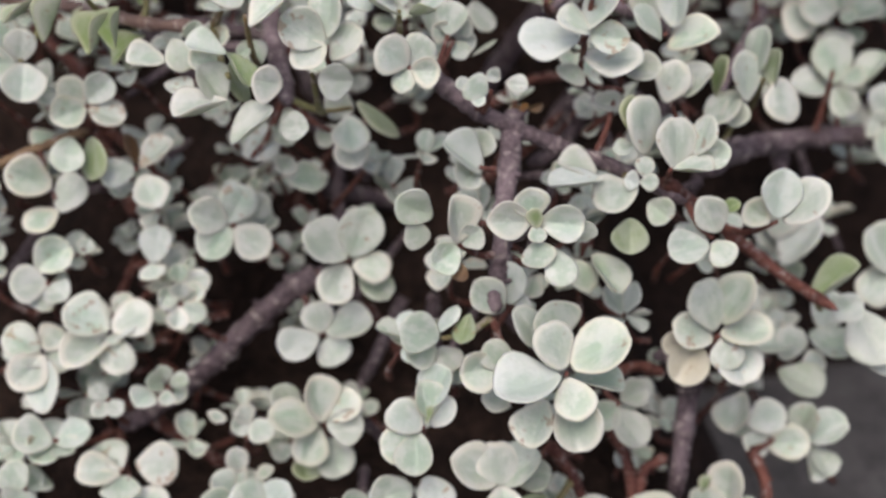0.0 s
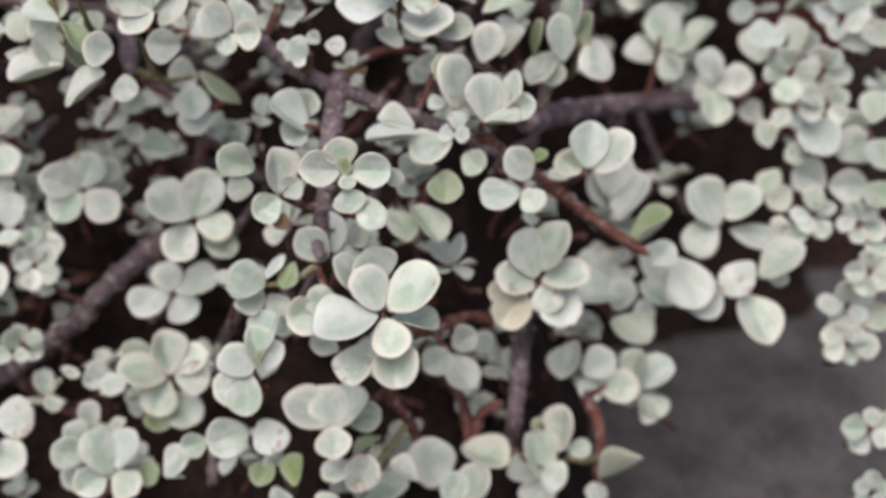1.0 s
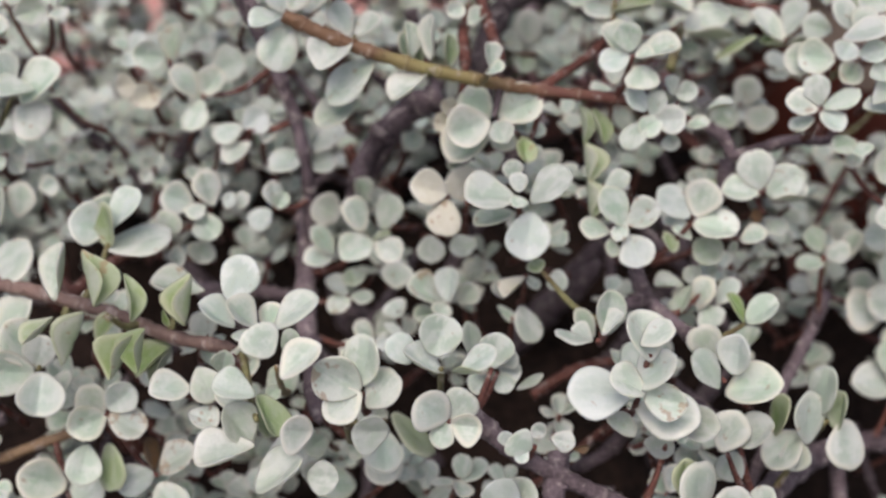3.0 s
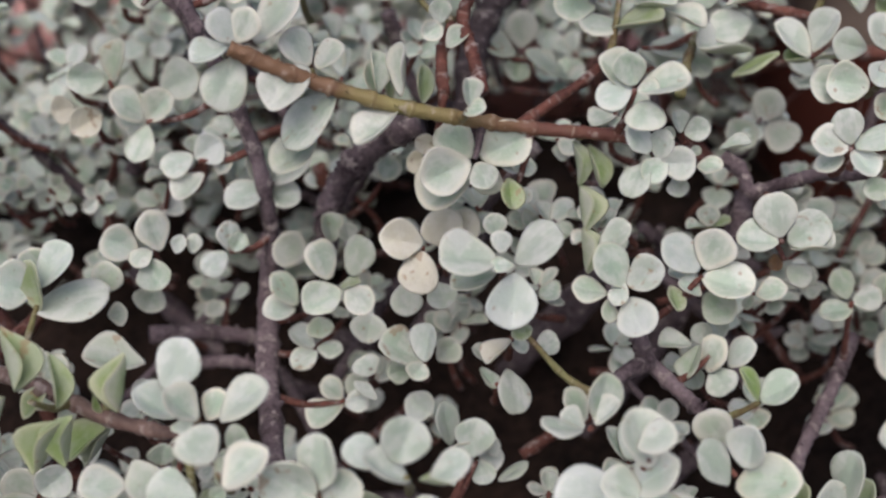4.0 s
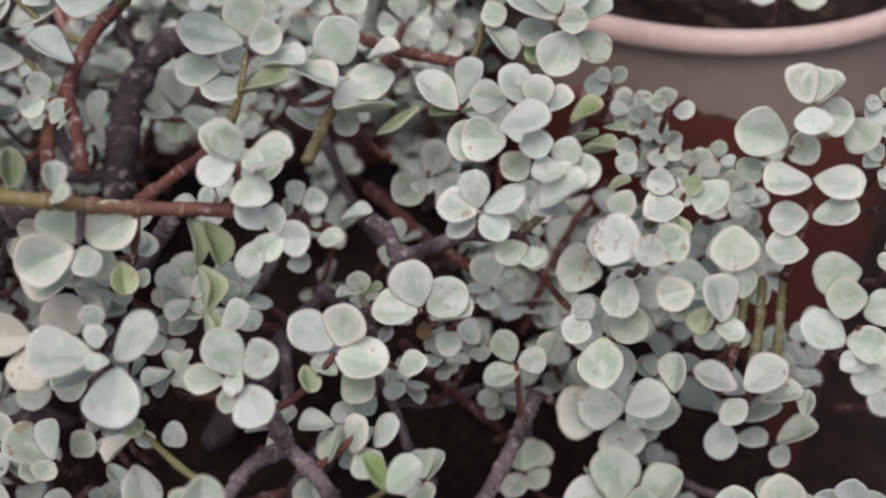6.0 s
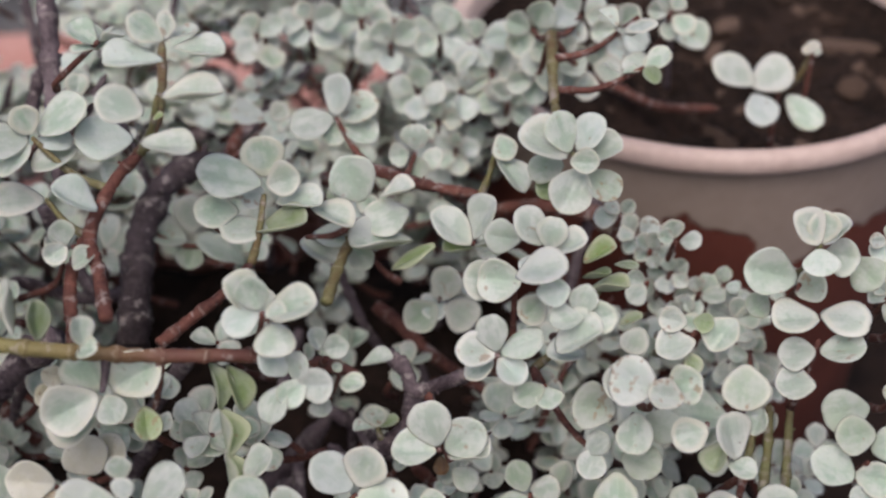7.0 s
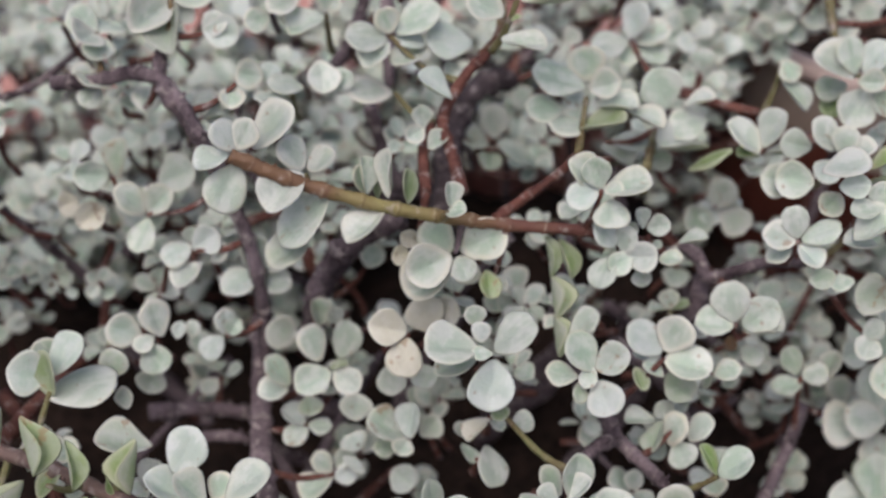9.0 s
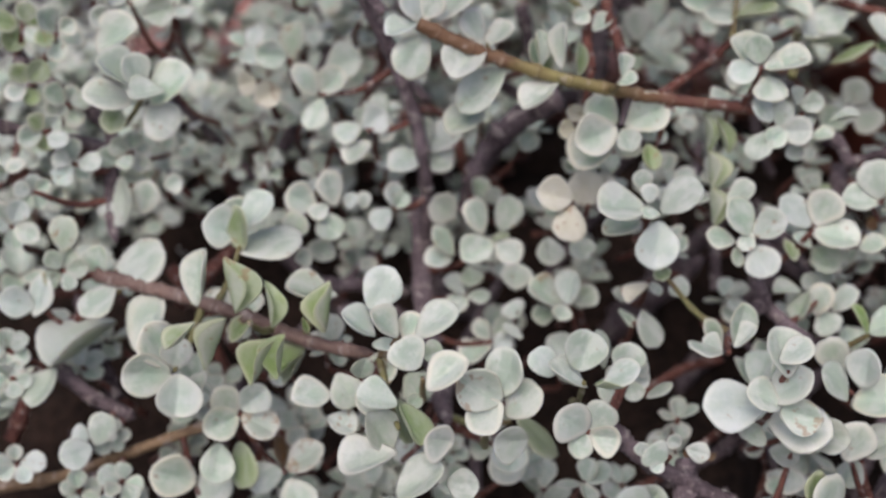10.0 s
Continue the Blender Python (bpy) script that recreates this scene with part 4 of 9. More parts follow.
sprig((-0.0773, 0.0444, 0.2558), (-0.0775, 0.0631, 0.2321), "red",
      (-0.3, 0.2, 0.3, 146, 64, -15, 12.7, 10.7, 0),
      (0.6, 0.5, 0.0, 15, 34, 16, 15.8, 13.2, 0),
      (-0.5, 0.9, -0.2, -142, -12, -16, 14.0, 11.8, 0),
      (-0.2, -0.5, -2.6, -14, -7, 29, 10.9, 9.2, 0), pairs=0)
sprig((-0.0968, 0.0451, 0.2638), (-0.0971, 0.0639, 0.2401), "red",
      (-1.7, 1.3, 1.7, -142, -9, -23, 11.0, 9.3, 0),
      (-1.3, 0.6, 0.2, 17, 34, 60, 10.3, 10.4, 0),
      (1.5, -1.4, -3.3, -130, -22, 0, 12.3, 10.3, 0),
      (5.3, -1.5, -4.0, 33, 52, 35, 8.0, 6.7, 0),
      (-1.5, 2.8, 1.1, 107, 72, -3, 5.6, 6.7, 3), pairs=0)
sprig((-0.1123, 0.0519, 0.2731), (-0.1126, 0.0706, 0.2494), "red",
      (0.3, 0.0, -0.0, 24, 43, 42, 11.8, 9.9, 0),
      (-0.8, 0.3, -0.2, -180, 51, -25, 13.5, 11.4, 0),
      (0.2, 0.3, -1.0, -107, -38, 7, 12.7, 10.7, 0),
      (-2.9, 5.0, -1.9, 95, 74, -8, 8.5, 7.1, 0), pairs=0)
sprig((-0.1224, 0.0554, 0.2846), (-0.1227, 0.0741, 0.2609), "red",
      (-1.0, 0.5, 0.7, -155, 17, -64, 12.2, 9.9, 0),
      (-0.6, 5.1, -3.9, 50, 67, 3, 14.2, 11.9, 3), pairs=0)
sprig((-0.1299, 0.0546, 0.2754), (-0.1301, 0.0733, 0.2517), "red",
      (4.2, -0.4, -0.7, -136, -13, -53, 11.3, 9.7, 2),
      (-4.3, 0.8, 0.5, -146, 4, -60, 7.5, 9.1, 2), pairs=0)
sprig((-0.1070, 0.0197, 0.2488), (-0.1073, 0.0384, 0.2251), "red",
      (1.8, 0.2, 0.3, 138, 66, -7, 13.2, 11.0, 0),
      (-4.8, 0.4, 0.0, -170, 35, -56, 12.4, 11.4, 0),
      (-2.6, -0.4, -1.8, -55, -36, 16, 10.5, 10.1, 0),
      (-0.6, 0.1, 1.5, -134, -14, -15, 8.1, 6.8, 0),
      (5.4, 1.2, -1.2, 49, 57, 27, 6.1, 5.1, 0),
      (10.2, 1.6, -1.5, 64, 63, 13, 6.2, 5.2, 0),
      (-2.3, 2.5, -13.9, -103, -32, -24, 9.0, 10.0, 3), pairs=0)
sprig((-0.0862, 0.0242, 0.2460), (-0.0865, 0.0429, 0.2223), "red",
      (0.3, 0.0, -0.0, 116, 68, 15, 9.6, 8.1, 0),
      (0.6, 0.3, -0.2, 36, 51, 49, 6.7, 5.9, 0),
      (-1.1, 0.6, -0.5, -134, -16, -44, 9.5, 7.9, 0), pairs=0)
sprig((-0.0924, 0.0407, 0.2149), (-0.0926, 0.0594, 0.1912), "red",
      (-0.6, 0.9, 1.2, 119, 66, -13, 3.8, 6.1, 3),
      (-0.7, -0.4, -1.2, -137, -11, -20, 7.9, 6.7, 3),
      (1.1, 0.5, -0.7, 21, 35, 8, 7.2, 6.1, 3), pairs=0)
sprig((-0.1325, -0.0106, 0.2542), (-0.1328, 0.0081, 0.2305), "young",
      (-0.2, 2.8, 3.6, 32, 38, 14, 15.2, 12.8, 0),
      (0.8, -0.8, -1.7, 101, 67, -42, 14.9, 12.5, 1),
      (-1.5, -0.1, -1.5, 10, 9, 1, 21.3, 17.9, 0),
      (-1.0, 2.8, 1.7, -163, 32, -55, 12.4, 14.0, 0),
      (0.1, 8.8, 0.7, 150, 64, -31, 11.1, 10.2, 0),
      (12.3, 12.0, -5.7, 36, 44, 52, 9.9, 9.4, 3),
      (15.4, 8.5, -11.0, 10, 13, 53, 5.9, 6.9, 3), pairs=0)
sprig((-0.1495, 0.0587, 0.2400), (-0.1498, 0.0775, 0.2164), "red",
      (4.2, -0.0, -2.8, -8, -13, 49, 4.8, 3.9, 0), pairs=0)
sprig((-0.0822, -0.0543, 0.2550), (-0.0825, -0.0355, 0.2313), "olive",
      (-8.3, 4.0, 5.5, 46, 49, 25, 14.3, 12.0, 0),
      (0.2, 0.1, -0.5, 172, 43, -13, 11.8, 9.9, 0),
      (-6.5, 3.5, -3.1, -179, 37, -7, 12.8, 10.8, 0),
      (4.7, 0.6, -1.3, 24, 32, -0, 15.6, 13.1, 0),
      (1.2, 3.1, -3.6, 45, 47, 17, 9.0, 7.6, 0),
      (-3.7, 3.7, -3.3, -85, -31, -8, 4.3, 8.3, 0), pairs=0)
sprig((-0.0747, -0.0727, 0.2554), (-0.0749, -0.0540, 0.2317), "olive",
      (-1.2, 1.4, 1.9, 148, 53, -30, 10.1, 11.5, 0),
      (0.9, -1.8, -3.0, 27, 33, 12, 14.4, 12.1, 0),
      (0.0, 11.6, -2.6, 15, 23, 47, 6.3, 8.1, 3), pairs=0)

# the back and the side towards the pot, sprig by sprig
sprig((0.0025, 0.0570, 0.3457), (0.0029, 0.0754, 0.3228), "young",
      (2.4, 5.0, 6.9, -170, 8, -3, 16.0, 13.4, 0),
      (4.3, 7.4, 9.5, -12, -7, -2, 13.6, 11.1, 0),
      (0.7, 0.5, -0.7, -7, 3, -1, 16.5, 13.8, 0),
      (-3.5, -1.5, -4.1, 176, 24, -43, 13.0, 10.8, 0),
      (-5.1, -5.4, -10.0, -12, -7, 7, 14.3, 12.1, 0),
      (2.2, 9.9, 10.3, -179, 38, -31, 11.0, 9.3, 0),
      (2.5, 10.4, 10.3, 51, 74, 4, 7.8, 6.5, 0),
      (3.7, 11.1, 10.6, -8, 12, 2, 7.7, 5.3, 0),
      (-1.7, -0.8, -6.3, -1, 23, 13, 3.3, 2.8, 1), pairs=0)
sprig((-0.0233, 0.0458, 0.3085), (-0.0228, 0.0644, 0.2853), "red",
      (7.3, 5.0, 7.2, -178, 35, -7, 13.8, 11.6, 0),
      (-1.6, 0.7, 0.2, 117, 69, -15, 7.2, 6.5, 0),
      (-1.2, 1.0, -0.1, -145, -10, -50, 7.4, 6.5, 0),
      (-0.2, -2.5, -5.3, 12, 31, 25, 7.8, 6.5, 0), pairs=0)
sprig((-0.0349, 0.0742, 0.3249), (-0.0345, 0.0925, 0.3022), "young",
      (-0.3, 0.4, 0.5, 135, 72, -31, 9.1, 8.6, 0),
      (-0.7, 0.2, -0.5, -158, 9, -28, 14.4, 12.1, 0),
      (-0.4, -0.9, -1.0, -132, -26, -10, 12.3, 10.4, 0),
      (0.9, 1.7, 0.4, 7, 27, 21, 16.5, 13.9, 0),
      (0.4, 1.2, -1.1, -10, -3, 10, 10.6, 9.0, 0),
      (11.5, 1.3, -4.2, -145, -13, -5, 14.0, 11.8, 0),
      (26.1, 4.6, -4.6, -164, 11, -34, 16.4, 13.8, 0),
      (17.3, 2.5, -10.2, -63, -41, 1, 7.2, 6.1, 0), pairs=0)
sprig((-0.0339, 0.0712, 0.3069), (-0.0335, 0.0901, 0.2834), "young",
      (0.0, 0.0, 0.0, -164, 9, -13, 16.4, 13.7, 0), pairs=0)
sprig((-0.0729, 0.0826, 0.3363), (-0.0725, 0.1015, 0.3128), "bark",
      (-6.3, 1.0, 1.1, 5, 11, 20, 16.2, 13.6, 0),
      (9.7, -1.0, -1.6, -144, -8, -18, 11.8, 9.9, 0),
      (0.8, -4.1, -6.8, -148, 1, -60, 9.3, 8.3, 0),
      (-6.5, 3.2, 2.1, 18, 38, 67, 9.3, 8.0, 0), pairs=0)
sprig((-0.0553, 0.0822, 0.3289), (-0.0549, 0.1011, 0.3054), "young",
      (-0.3, -0.2, -0.3, -141, -14, -9, 13.6, 11.5, 0),
      (0.2, 0.1, -0.5, 117, 75, 11, 11.3, 9.5, 0),
      (-0.5, 0.7, -0.4, 28, 54, 61, 7.1, 6.4, 0),
      (-0.8, 13.7, 3.0, 86, 77, -15, 9.9, 8.3, 0), pairs=0)
sprig((-0.0924, 0.0711, 0.3271), (-0.0920, 0.0900, 0.3036), "red",
      (-0.3, 0.7, 1.0, -4, -10, 56, 11.8, 10.7, 0),
      (0.2, -0.4, -1.2, 27, 45, 43, 9.9, 8.3, 0), pairs=0)
sprig((-0.0661, 0.0653, 0.3132), (-0.0657, 0.0842, 0.2897), "young",
      (-7.9, 1.3, 1.4, -159, 21, -61, 9.9, 9.8, 0),
      (5.0, -0.4, -0.9, -158, 16, -8, 12.8, 10.8, 0),
      (8.9, 5.0, 5.8, -76, -44, 0, 11.7, 10.5, 0),
      (1.1, -2.4, -5.2, -157, 16, 3, 13.2, 11.1, 0),
      (12.3, -0.2, -2.4, 20, 39, 60, 9.1, 8.0, 0),
      (-8.4, 2.0, -1.0, 34, 52, 57, 7.4, 7.0, 0), pairs=0)
sprig((0.0261, 0.0649, 0.3092), (0.0266, 0.0833, 0.2864), "young",
      (0.1, 1.8, 2.3, -174, 17, -18, 18.9, 15.9, 0),
      (0.6, 1.7, 1.6, -6, 20, 60, 10.6, 9.9, 0),
      (0.7, 6.6, 1.1, 105, 72, -14, 12.5, 12.6, 0),
      (-6.6, -1.2, -3.8, -166, 7, -23, 13.3, 11.2, 0),
      (1.3, -3.7, -7.6, -159, 12, -7, 15.0, 12.5, 0),
      (-4.0, -4.6, -9.5, -23, 20, -3, 18.4, 12.7, 1),
      (2.8, 0.5, -3.1, -22, 4, 2, 14.2, 12.0, 0),
      (12.4, -0.2, -4.3, -34, -9, 1, 14.3, 12.1, 0),
      (-0.2, 6.0, -2.0, -154, -11, -51, 7.6, 8.2, 0), pairs=0)
sprig((0.0038, 0.1003, 0.2671), (0.0042, 0.1192, 0.2436), "red",
      (-3.5, 2.3, 3.0, 93, 70, 0, 12.9, 10.9, 3),
      (-5.4, 1.7, 1.3, -173, 22, -26, 12.7, 10.7, 3),
      (12.5, -3.2, -5.1, 175, 34, 7, 18.4, 14.5, 3),
      (-3.6, 2.2, 0.8, -106, -38, -16, 9.7, 9.1, 3),
      (-0.1, 0.2, -2.4, 3, 27, 57, 8.5, 7.3, 3), pairs=0)
sprig((0.0586, 0.0686, 0.2973), (0.0590, 0.0875, 0.2738), "young",
      (-5.4, 2.6, 3.3, 144, 59, -48, 14.5, 14.2, 0),
      (-0.6, 3.7, 4.3, -20, 27, 8, 11.7, 9.8, 0),
      (7.7, 1.3, 0.7, -164, -8, -33, 14.1, 11.8, 0),
      (8.4, -3.7, -6.7, -158, 10, 8, 20.0, 13.8, 0),
      (-9.7, 1.7, -10.9, -49, -26, 37, 9.2, 7.7, 3),
      (1.2, -7.5, -13.4, -20, 36, 1, 17.0, 9.5, 1),
      (-9.2, 9.5, 0.0, 172, 33, -59, 7.0, 8.4, 3), pairs=0)
sprig((0.0359, 0.0801, 0.2832), (0.0363, 0.0990, 0.2597), "red",
      (-1.8, -0.4, -0.7, -36, -18, 7, 13.3, 11.2, 3),
      (1.8, 0.8, 0.4, -20, 2, 12, 12.6, 10.6, 3), pairs=0)
sprig((0.0463, 0.1125, 0.3041), (0.0467, 0.1315, 0.2803), "red",
      (-0.5, 0.2, 0.3, 38, 68, 14, 13.8, 11.6, 0),
      (-0.5, 0.6, 0.1, -161, -8, -25, 14.2, 12.0, 0),
      (1.3, 0.3, -0.9, -5, 29, 30, 13.6, 11.4, 0),
      (2.1, -0.4, -2.5, -32, -15, 20, 12.0, 10.1, 0),
      (0.4, 0.5, -2.0, -120, -40, -23, 7.9, 7.9, 0), pairs=0)
sprig((0.0698, 0.1017, 0.2971), (0.0702, 0.1206, 0.2736), "red",
      (0.0, 0.2, 0.3, 90, 73, -6, 8.6, 9.2, 0),
      (-1.7, 0.1, -0.6, -168, -3, -56, 6.5, 7.8, 0),
      (1.8, -0.0, -1.3, -30, -6, 55, 6.8, 7.8, 0),
      (0.1, 0.2, -1.8, -85, -42, 11, 7.4, 7.8, 3), pairs=0)
sprig((0.0236, 0.1308, 0.2925), (0.0240, 0.1497, 0.2690), "red",
      (0.1, 1.1, 1.5, -170, 13, -29, 11.6, 9.8, 3),
      (1.9, 0.8, 0.5, 6, 42, 62, 7.3, 7.5, 3),
      (-2.0, -0.9, -2.6, -28, -15, 51, 4.3, 6.4, 0), pairs=0)
sprig((0.0737, 0.1517, 0.2892), (0.0741, 0.1706, 0.2657), "red",
      (0.5, 2.7, -0.4, 34, 75, 44, 8.3, 9.0, 0),
      (0.8, -1.3, 0.6, -35, 13, 43, 10.4, 8.7, 0),
      (0.0, -0.4, -0.9, -93, -30, 4, 10.5, 8.7, 0),
      (-0.7, 0.3, -0.9, -151, -30, -46, 8.9, 8.3, 0),
      (-0.9, 0.4, 0.2, -170, 26, -68, 10.0, 8.3, 0), pairs=0)
sprig((0.0655, 0.1613, 0.3019), (0.0659, 0.1802, 0.2784), "red",
      (1.1, 1.9, -0.2, 5, 35, 62, 10.2, 10.2, 0),
      (1.7, 4.1, -2.2, -22, 10, 64, 11.6, 9.9, 0),
      (0.6, 5.3, -3.9, -93, -32, 3, 10.1, 8.6, 0),
      (-0.8, 4.4, -2.6, -163, -2, -60, 12.3, 10.4, 0),
      (-0.5, 0.5, 0.8, 169, 56, -70, 8.9, 9.4, 0), pairs=0)
sprig((0.0822, 0.1623, 0.3040), (0.0826, 0.1812, 0.2805), "red",
      (-1.0, -1.7, 0.3, -148, -15, -49, 9.5, 8.5, 0),
      (-0.4, 4.9, -2.1, 172, 17, -47, 10.6, 8.9, 0),
      (0.8, 3.1, -0.3, 37, 63, 39, 9.8, 10.8, 0),
      (2.1, 5.9, -3.0, -12, 9, 41, 11.1, 9.3, 0),
      (1.0, 1.1, -1.4, -38, -30, 51, 9.7, 8.4, 0), pairs=0)
sprig((0.0948, 0.1606, 0.3022), (0.0952, 0.1795, 0.2787), "red",
      (0.2, 2.4, -0.2, 119, 71, -34, 7.2, 6.6, 0),
      (1.3, 0.6, -0.0, -22, 22, 67, 11.8, 10.5, 0),
      (0.6, 1.6, -1.9, -73, -45, 25, 8.5, 7.6, 0),
      (-0.6, -0.6, -0.7, -142, -43, -16, 10.0, 8.4, 0),
      (0.3, 6.9, -2.8, 165, 33, -64, 9.3, 9.1, 0), pairs=0)
sprig((0.1114, 0.1486, 0.3120), (0.1118, 0.1675, 0.2885), "red",
      (0.1, 3.7, -2.7, -156, -34, -47, 10.2, 9.3, 0),
      (-0.7, 1.2, -0.1, -170, 29, -74, 10.2, 8.8, 0),
      (1.1, 3.0, -0.4, -39, 66, 102, 11.7, 10.9, 0),
      (2.4, 5.4, -2.9, -28, 8, 64, 11.6, 9.9, 0),
      (0.6, -0.4, -1.0, -61, -38, 38, 11.2, 9.8, 0), pairs=0)
sprig((0.1176, 0.1427, 0.3043), (0.1181, 0.1616, 0.2808), "red",
      (-0.0, 2.9, -0.7, -175, 47, -82, 9.5, 8.4, 0),
      (1.5, 3.1, -0.9, -23, 48, 52, 10.3, 8.6, 0),
      (0.8, -1.0, -0.2, -56, -4, 17, 12.5, 10.5, 0),
      (-0.3, -0.8, -0.8, -108, -36, -4, 10.8, 9.6, 0),
      (-0.9, 0.6, -0.5, -162, 1, -59, 10.9, 9.4, 0), pairs=0)
sprig((0.0992, 0.1540, 0.2935), (0.0996, 0.1729, 0.2700), "red",
      (-0.5, 3.6, -2.4, -175, -14, -38, 11.3, 9.5, 0),
      (-0.6, 3.4, -1.3, -165, 27, -72, 12.9, 10.5, 0),
      (1.7, 6.4, -2.5, -5, 60, 70, 9.7, 9.5, 0),
      (2.1, 4.7, -2.6, -27, 14, 39, 11.6, 9.7, 0),
      (0.8, 1.7, -2.1, -77, -23, -10, 11.8, 9.9, 0), pairs=0)
sprig((0.1118, 0.1396, 0.2998), (0.1122, 0.1585, 0.2763), "red",
      (0.7, 5.7, -2.3, 169, 54, -73, 7.7, 7.5, 0),
      (1.1, 2.6, -0.5, 11, 55, 55, 8.6, 8.1, 0),
      (1.6, 3.3, -2.4, -35, -18, 55, 8.2, 6.9, 0),
      (1.0, 5.3, -4.1, -117, -48, -13, 9.4, 8.0, 0),
      (-0.6, 1.6, -1.2, -178, -14, -59, 9.6, 8.0, 0), pairs=0)
sprig((0.1288, 0.1406, 0.3018), (0.1292, 0.1594, 0.2783), "red",
      (-0.2, 2.8, -2.1, -153, -12, -34, 11.1, 9.3, 0),
      (-0.2, 1.8, -0.0, -178, 50, -83, 9.9, 8.3, 0),
      (2.2, 6.0, -2.5, -15, 56, 73, 8.9, 8.7, 0),
      (1.6, 1.5, -1.0, -21, 4, 62, 10.6, 9.8, 0),
      (0.0, 0.0, -1.2, -104, -46, 1, 10.2, 8.9, 0), pairs=0)
sprig((0.1397, 0.1474, 0.3115), (0.1401, 0.1662, 0.2880), "red",
      (-1.3, -1.1, 0.5, -177, -2, -62, 9.1, 7.7, 0),
      (-0.7, -0.7, 1.4, 155, 58, -68, 8.2, 8.6, 0),
      (0.5, -0.3, 1.1, -20, 57, 78, 9.8, 8.7, 0),
      (0.8, -0.9, -0.2, -34, -21, 59, 9.9, 9.0, 0),
      (0.8, 2.6, -2.6, -105, -32, -30, 11.6, 9.8, 0), pairs=0)
sprig((0.1036, 0.1475, 0.2848), (0.1040, 0.1663, 0.2613), "red",
      (-0.4, 3.4, -1.7, -174, 15, -33, 10.5, 8.8, 0),
      (-0.6, -0.4, 1.4, -175, 63, -89, 9.8, 9.1, 0),
      (1.2, 2.5, -1.0, -24, 35, 46, 7.9, 6.6, 0),
      (1.3, 2.1, -1.9, -42, -15, 51, 9.2, 7.7, 0),
      (0.9, 5.8, -4.3, -117, -29, 7, 8.6, 7.2, 0), pairs=0)
sprig((0.0801, 0.1456, 0.2813), (0.0805, 0.1645, 0.2578), "red",
      (-0.3, -0.9, 1.5, 166, 80, -78, 7.4, 7.3, 0),
      (1.1, 1.5, -0.9, -33, 18, 65, 9.3, 7.6, 0),
      (0.9, 2.0, -1.8, -38, -22, 49, 7.2, 6.7, 0),
      (-0.4, 1.3, -1.4, -151, -34, -44, 7.4, 6.1, 0),
      (-0.7, 1.2, -0.3, -180, 21, -63, 8.1, 7.8, 0), pairs=0)
sprig((0.0562, 0.1670, 0.3091), (0.0566, 0.1858, 0.2856), "red",
      (0.3, 2.1, -0.1, 53, 74, 30, 7.0, 7.1, 0),
      (1.5, 5.5, -2.6, -9, 10, 64, 9.3, 9.1, 0),
      (0.5, 3.9, -3.0, -73, -50, 20, 8.9, 7.5, 0),
      (-0.9, 4.2, -2.4, -170, -9, -61, 11.6, 10.9, 0),
      (-0.3, 3.2, -0.5, 170, 55, -70, 9.3, 7.9, 0), pairs=0)
sprig((0.0386, 0.1672, 0.3086), (0.0390, 0.1860, 0.2851), "red",
      (-0.2, 3.6, -0.9, 165, 67, -68, 7.5, 7.6, 0),
      (1.2, 1.9, -0.6, -21, 24, 71, 11.6, 10.1, 0),
      (1.1, 4.4, -3.2, -49, -17, 11, 12.8, 10.7, 0),
      (-0.5, 3.8, -2.7, -137, -26, -43, 9.7, 8.2, 0),
      (-1.1, 1.9, -1.0, -175, -1, -41, 10.6, 8.9, 0), pairs=0)
sprig((0.0209, 0.1656, 0.3058), (0.0214, 0.1845, 0.2823), "red",
      (0.7, 3.7, -2.5, -41, -12, 50, 9.2, 7.5, 0),
      (-0.6, 0.8, -1.4, -128, -35, -35, 10.1, 8.6, 0),
      (-0.9, 2.0, -1.0, -166, 9, -44, 8.0, 6.7, 0),
      (-0.4, 6.4, -2.4, 166, 59, -64, 7.5, 8.0, 0),
      (1.0, 0.9, 0.1, -7, 29, 51, 10.2, 8.6, 0), pairs=0)
sprig((0.1276, 0.1507, 0.3155), (0.1280, 0.1696, 0.2920), "red",
      (0.9, 0.2, -0.3, -28, 2, 64, 8.1, 7.5, 0),
      (0.1, 1.3, -1.7, -124, -44, -18, 9.1, 8.5, 0),
      (-1.0, -0.3, -0.1, -155, 0, -33, 11.1, 9.3, 0),
      (-0.6, 0.5, 0.7, -178, 48, -83, 10.0, 9.2, 0),
      (1.5, 3.0, -0.9, -1, 37, 61, 8.2, 7.6, 0), pairs=0)
sprig((0.1569, 0.1500, 0.3157), (0.1573, 0.1688, 0.2922), "red",
      (0.3, -0.0, 0.6, 3, 51, 58, 5.7, 5.9, 0),
      (1.0, 0.6, -1.1, -58, -16, 32, 9.7, 8.1, 0),
      (1.5, 4.3, -3.2, -105, -42, 3, 9.1, 7.8, 0),
      (-0.5, 0.9, -0.4, 172, 2, -64, 7.0, 6.4, 0),
      (0.4, 3.1, -0.6, -176, 53, -64, 9.4, 7.9, 0), pairs=0)
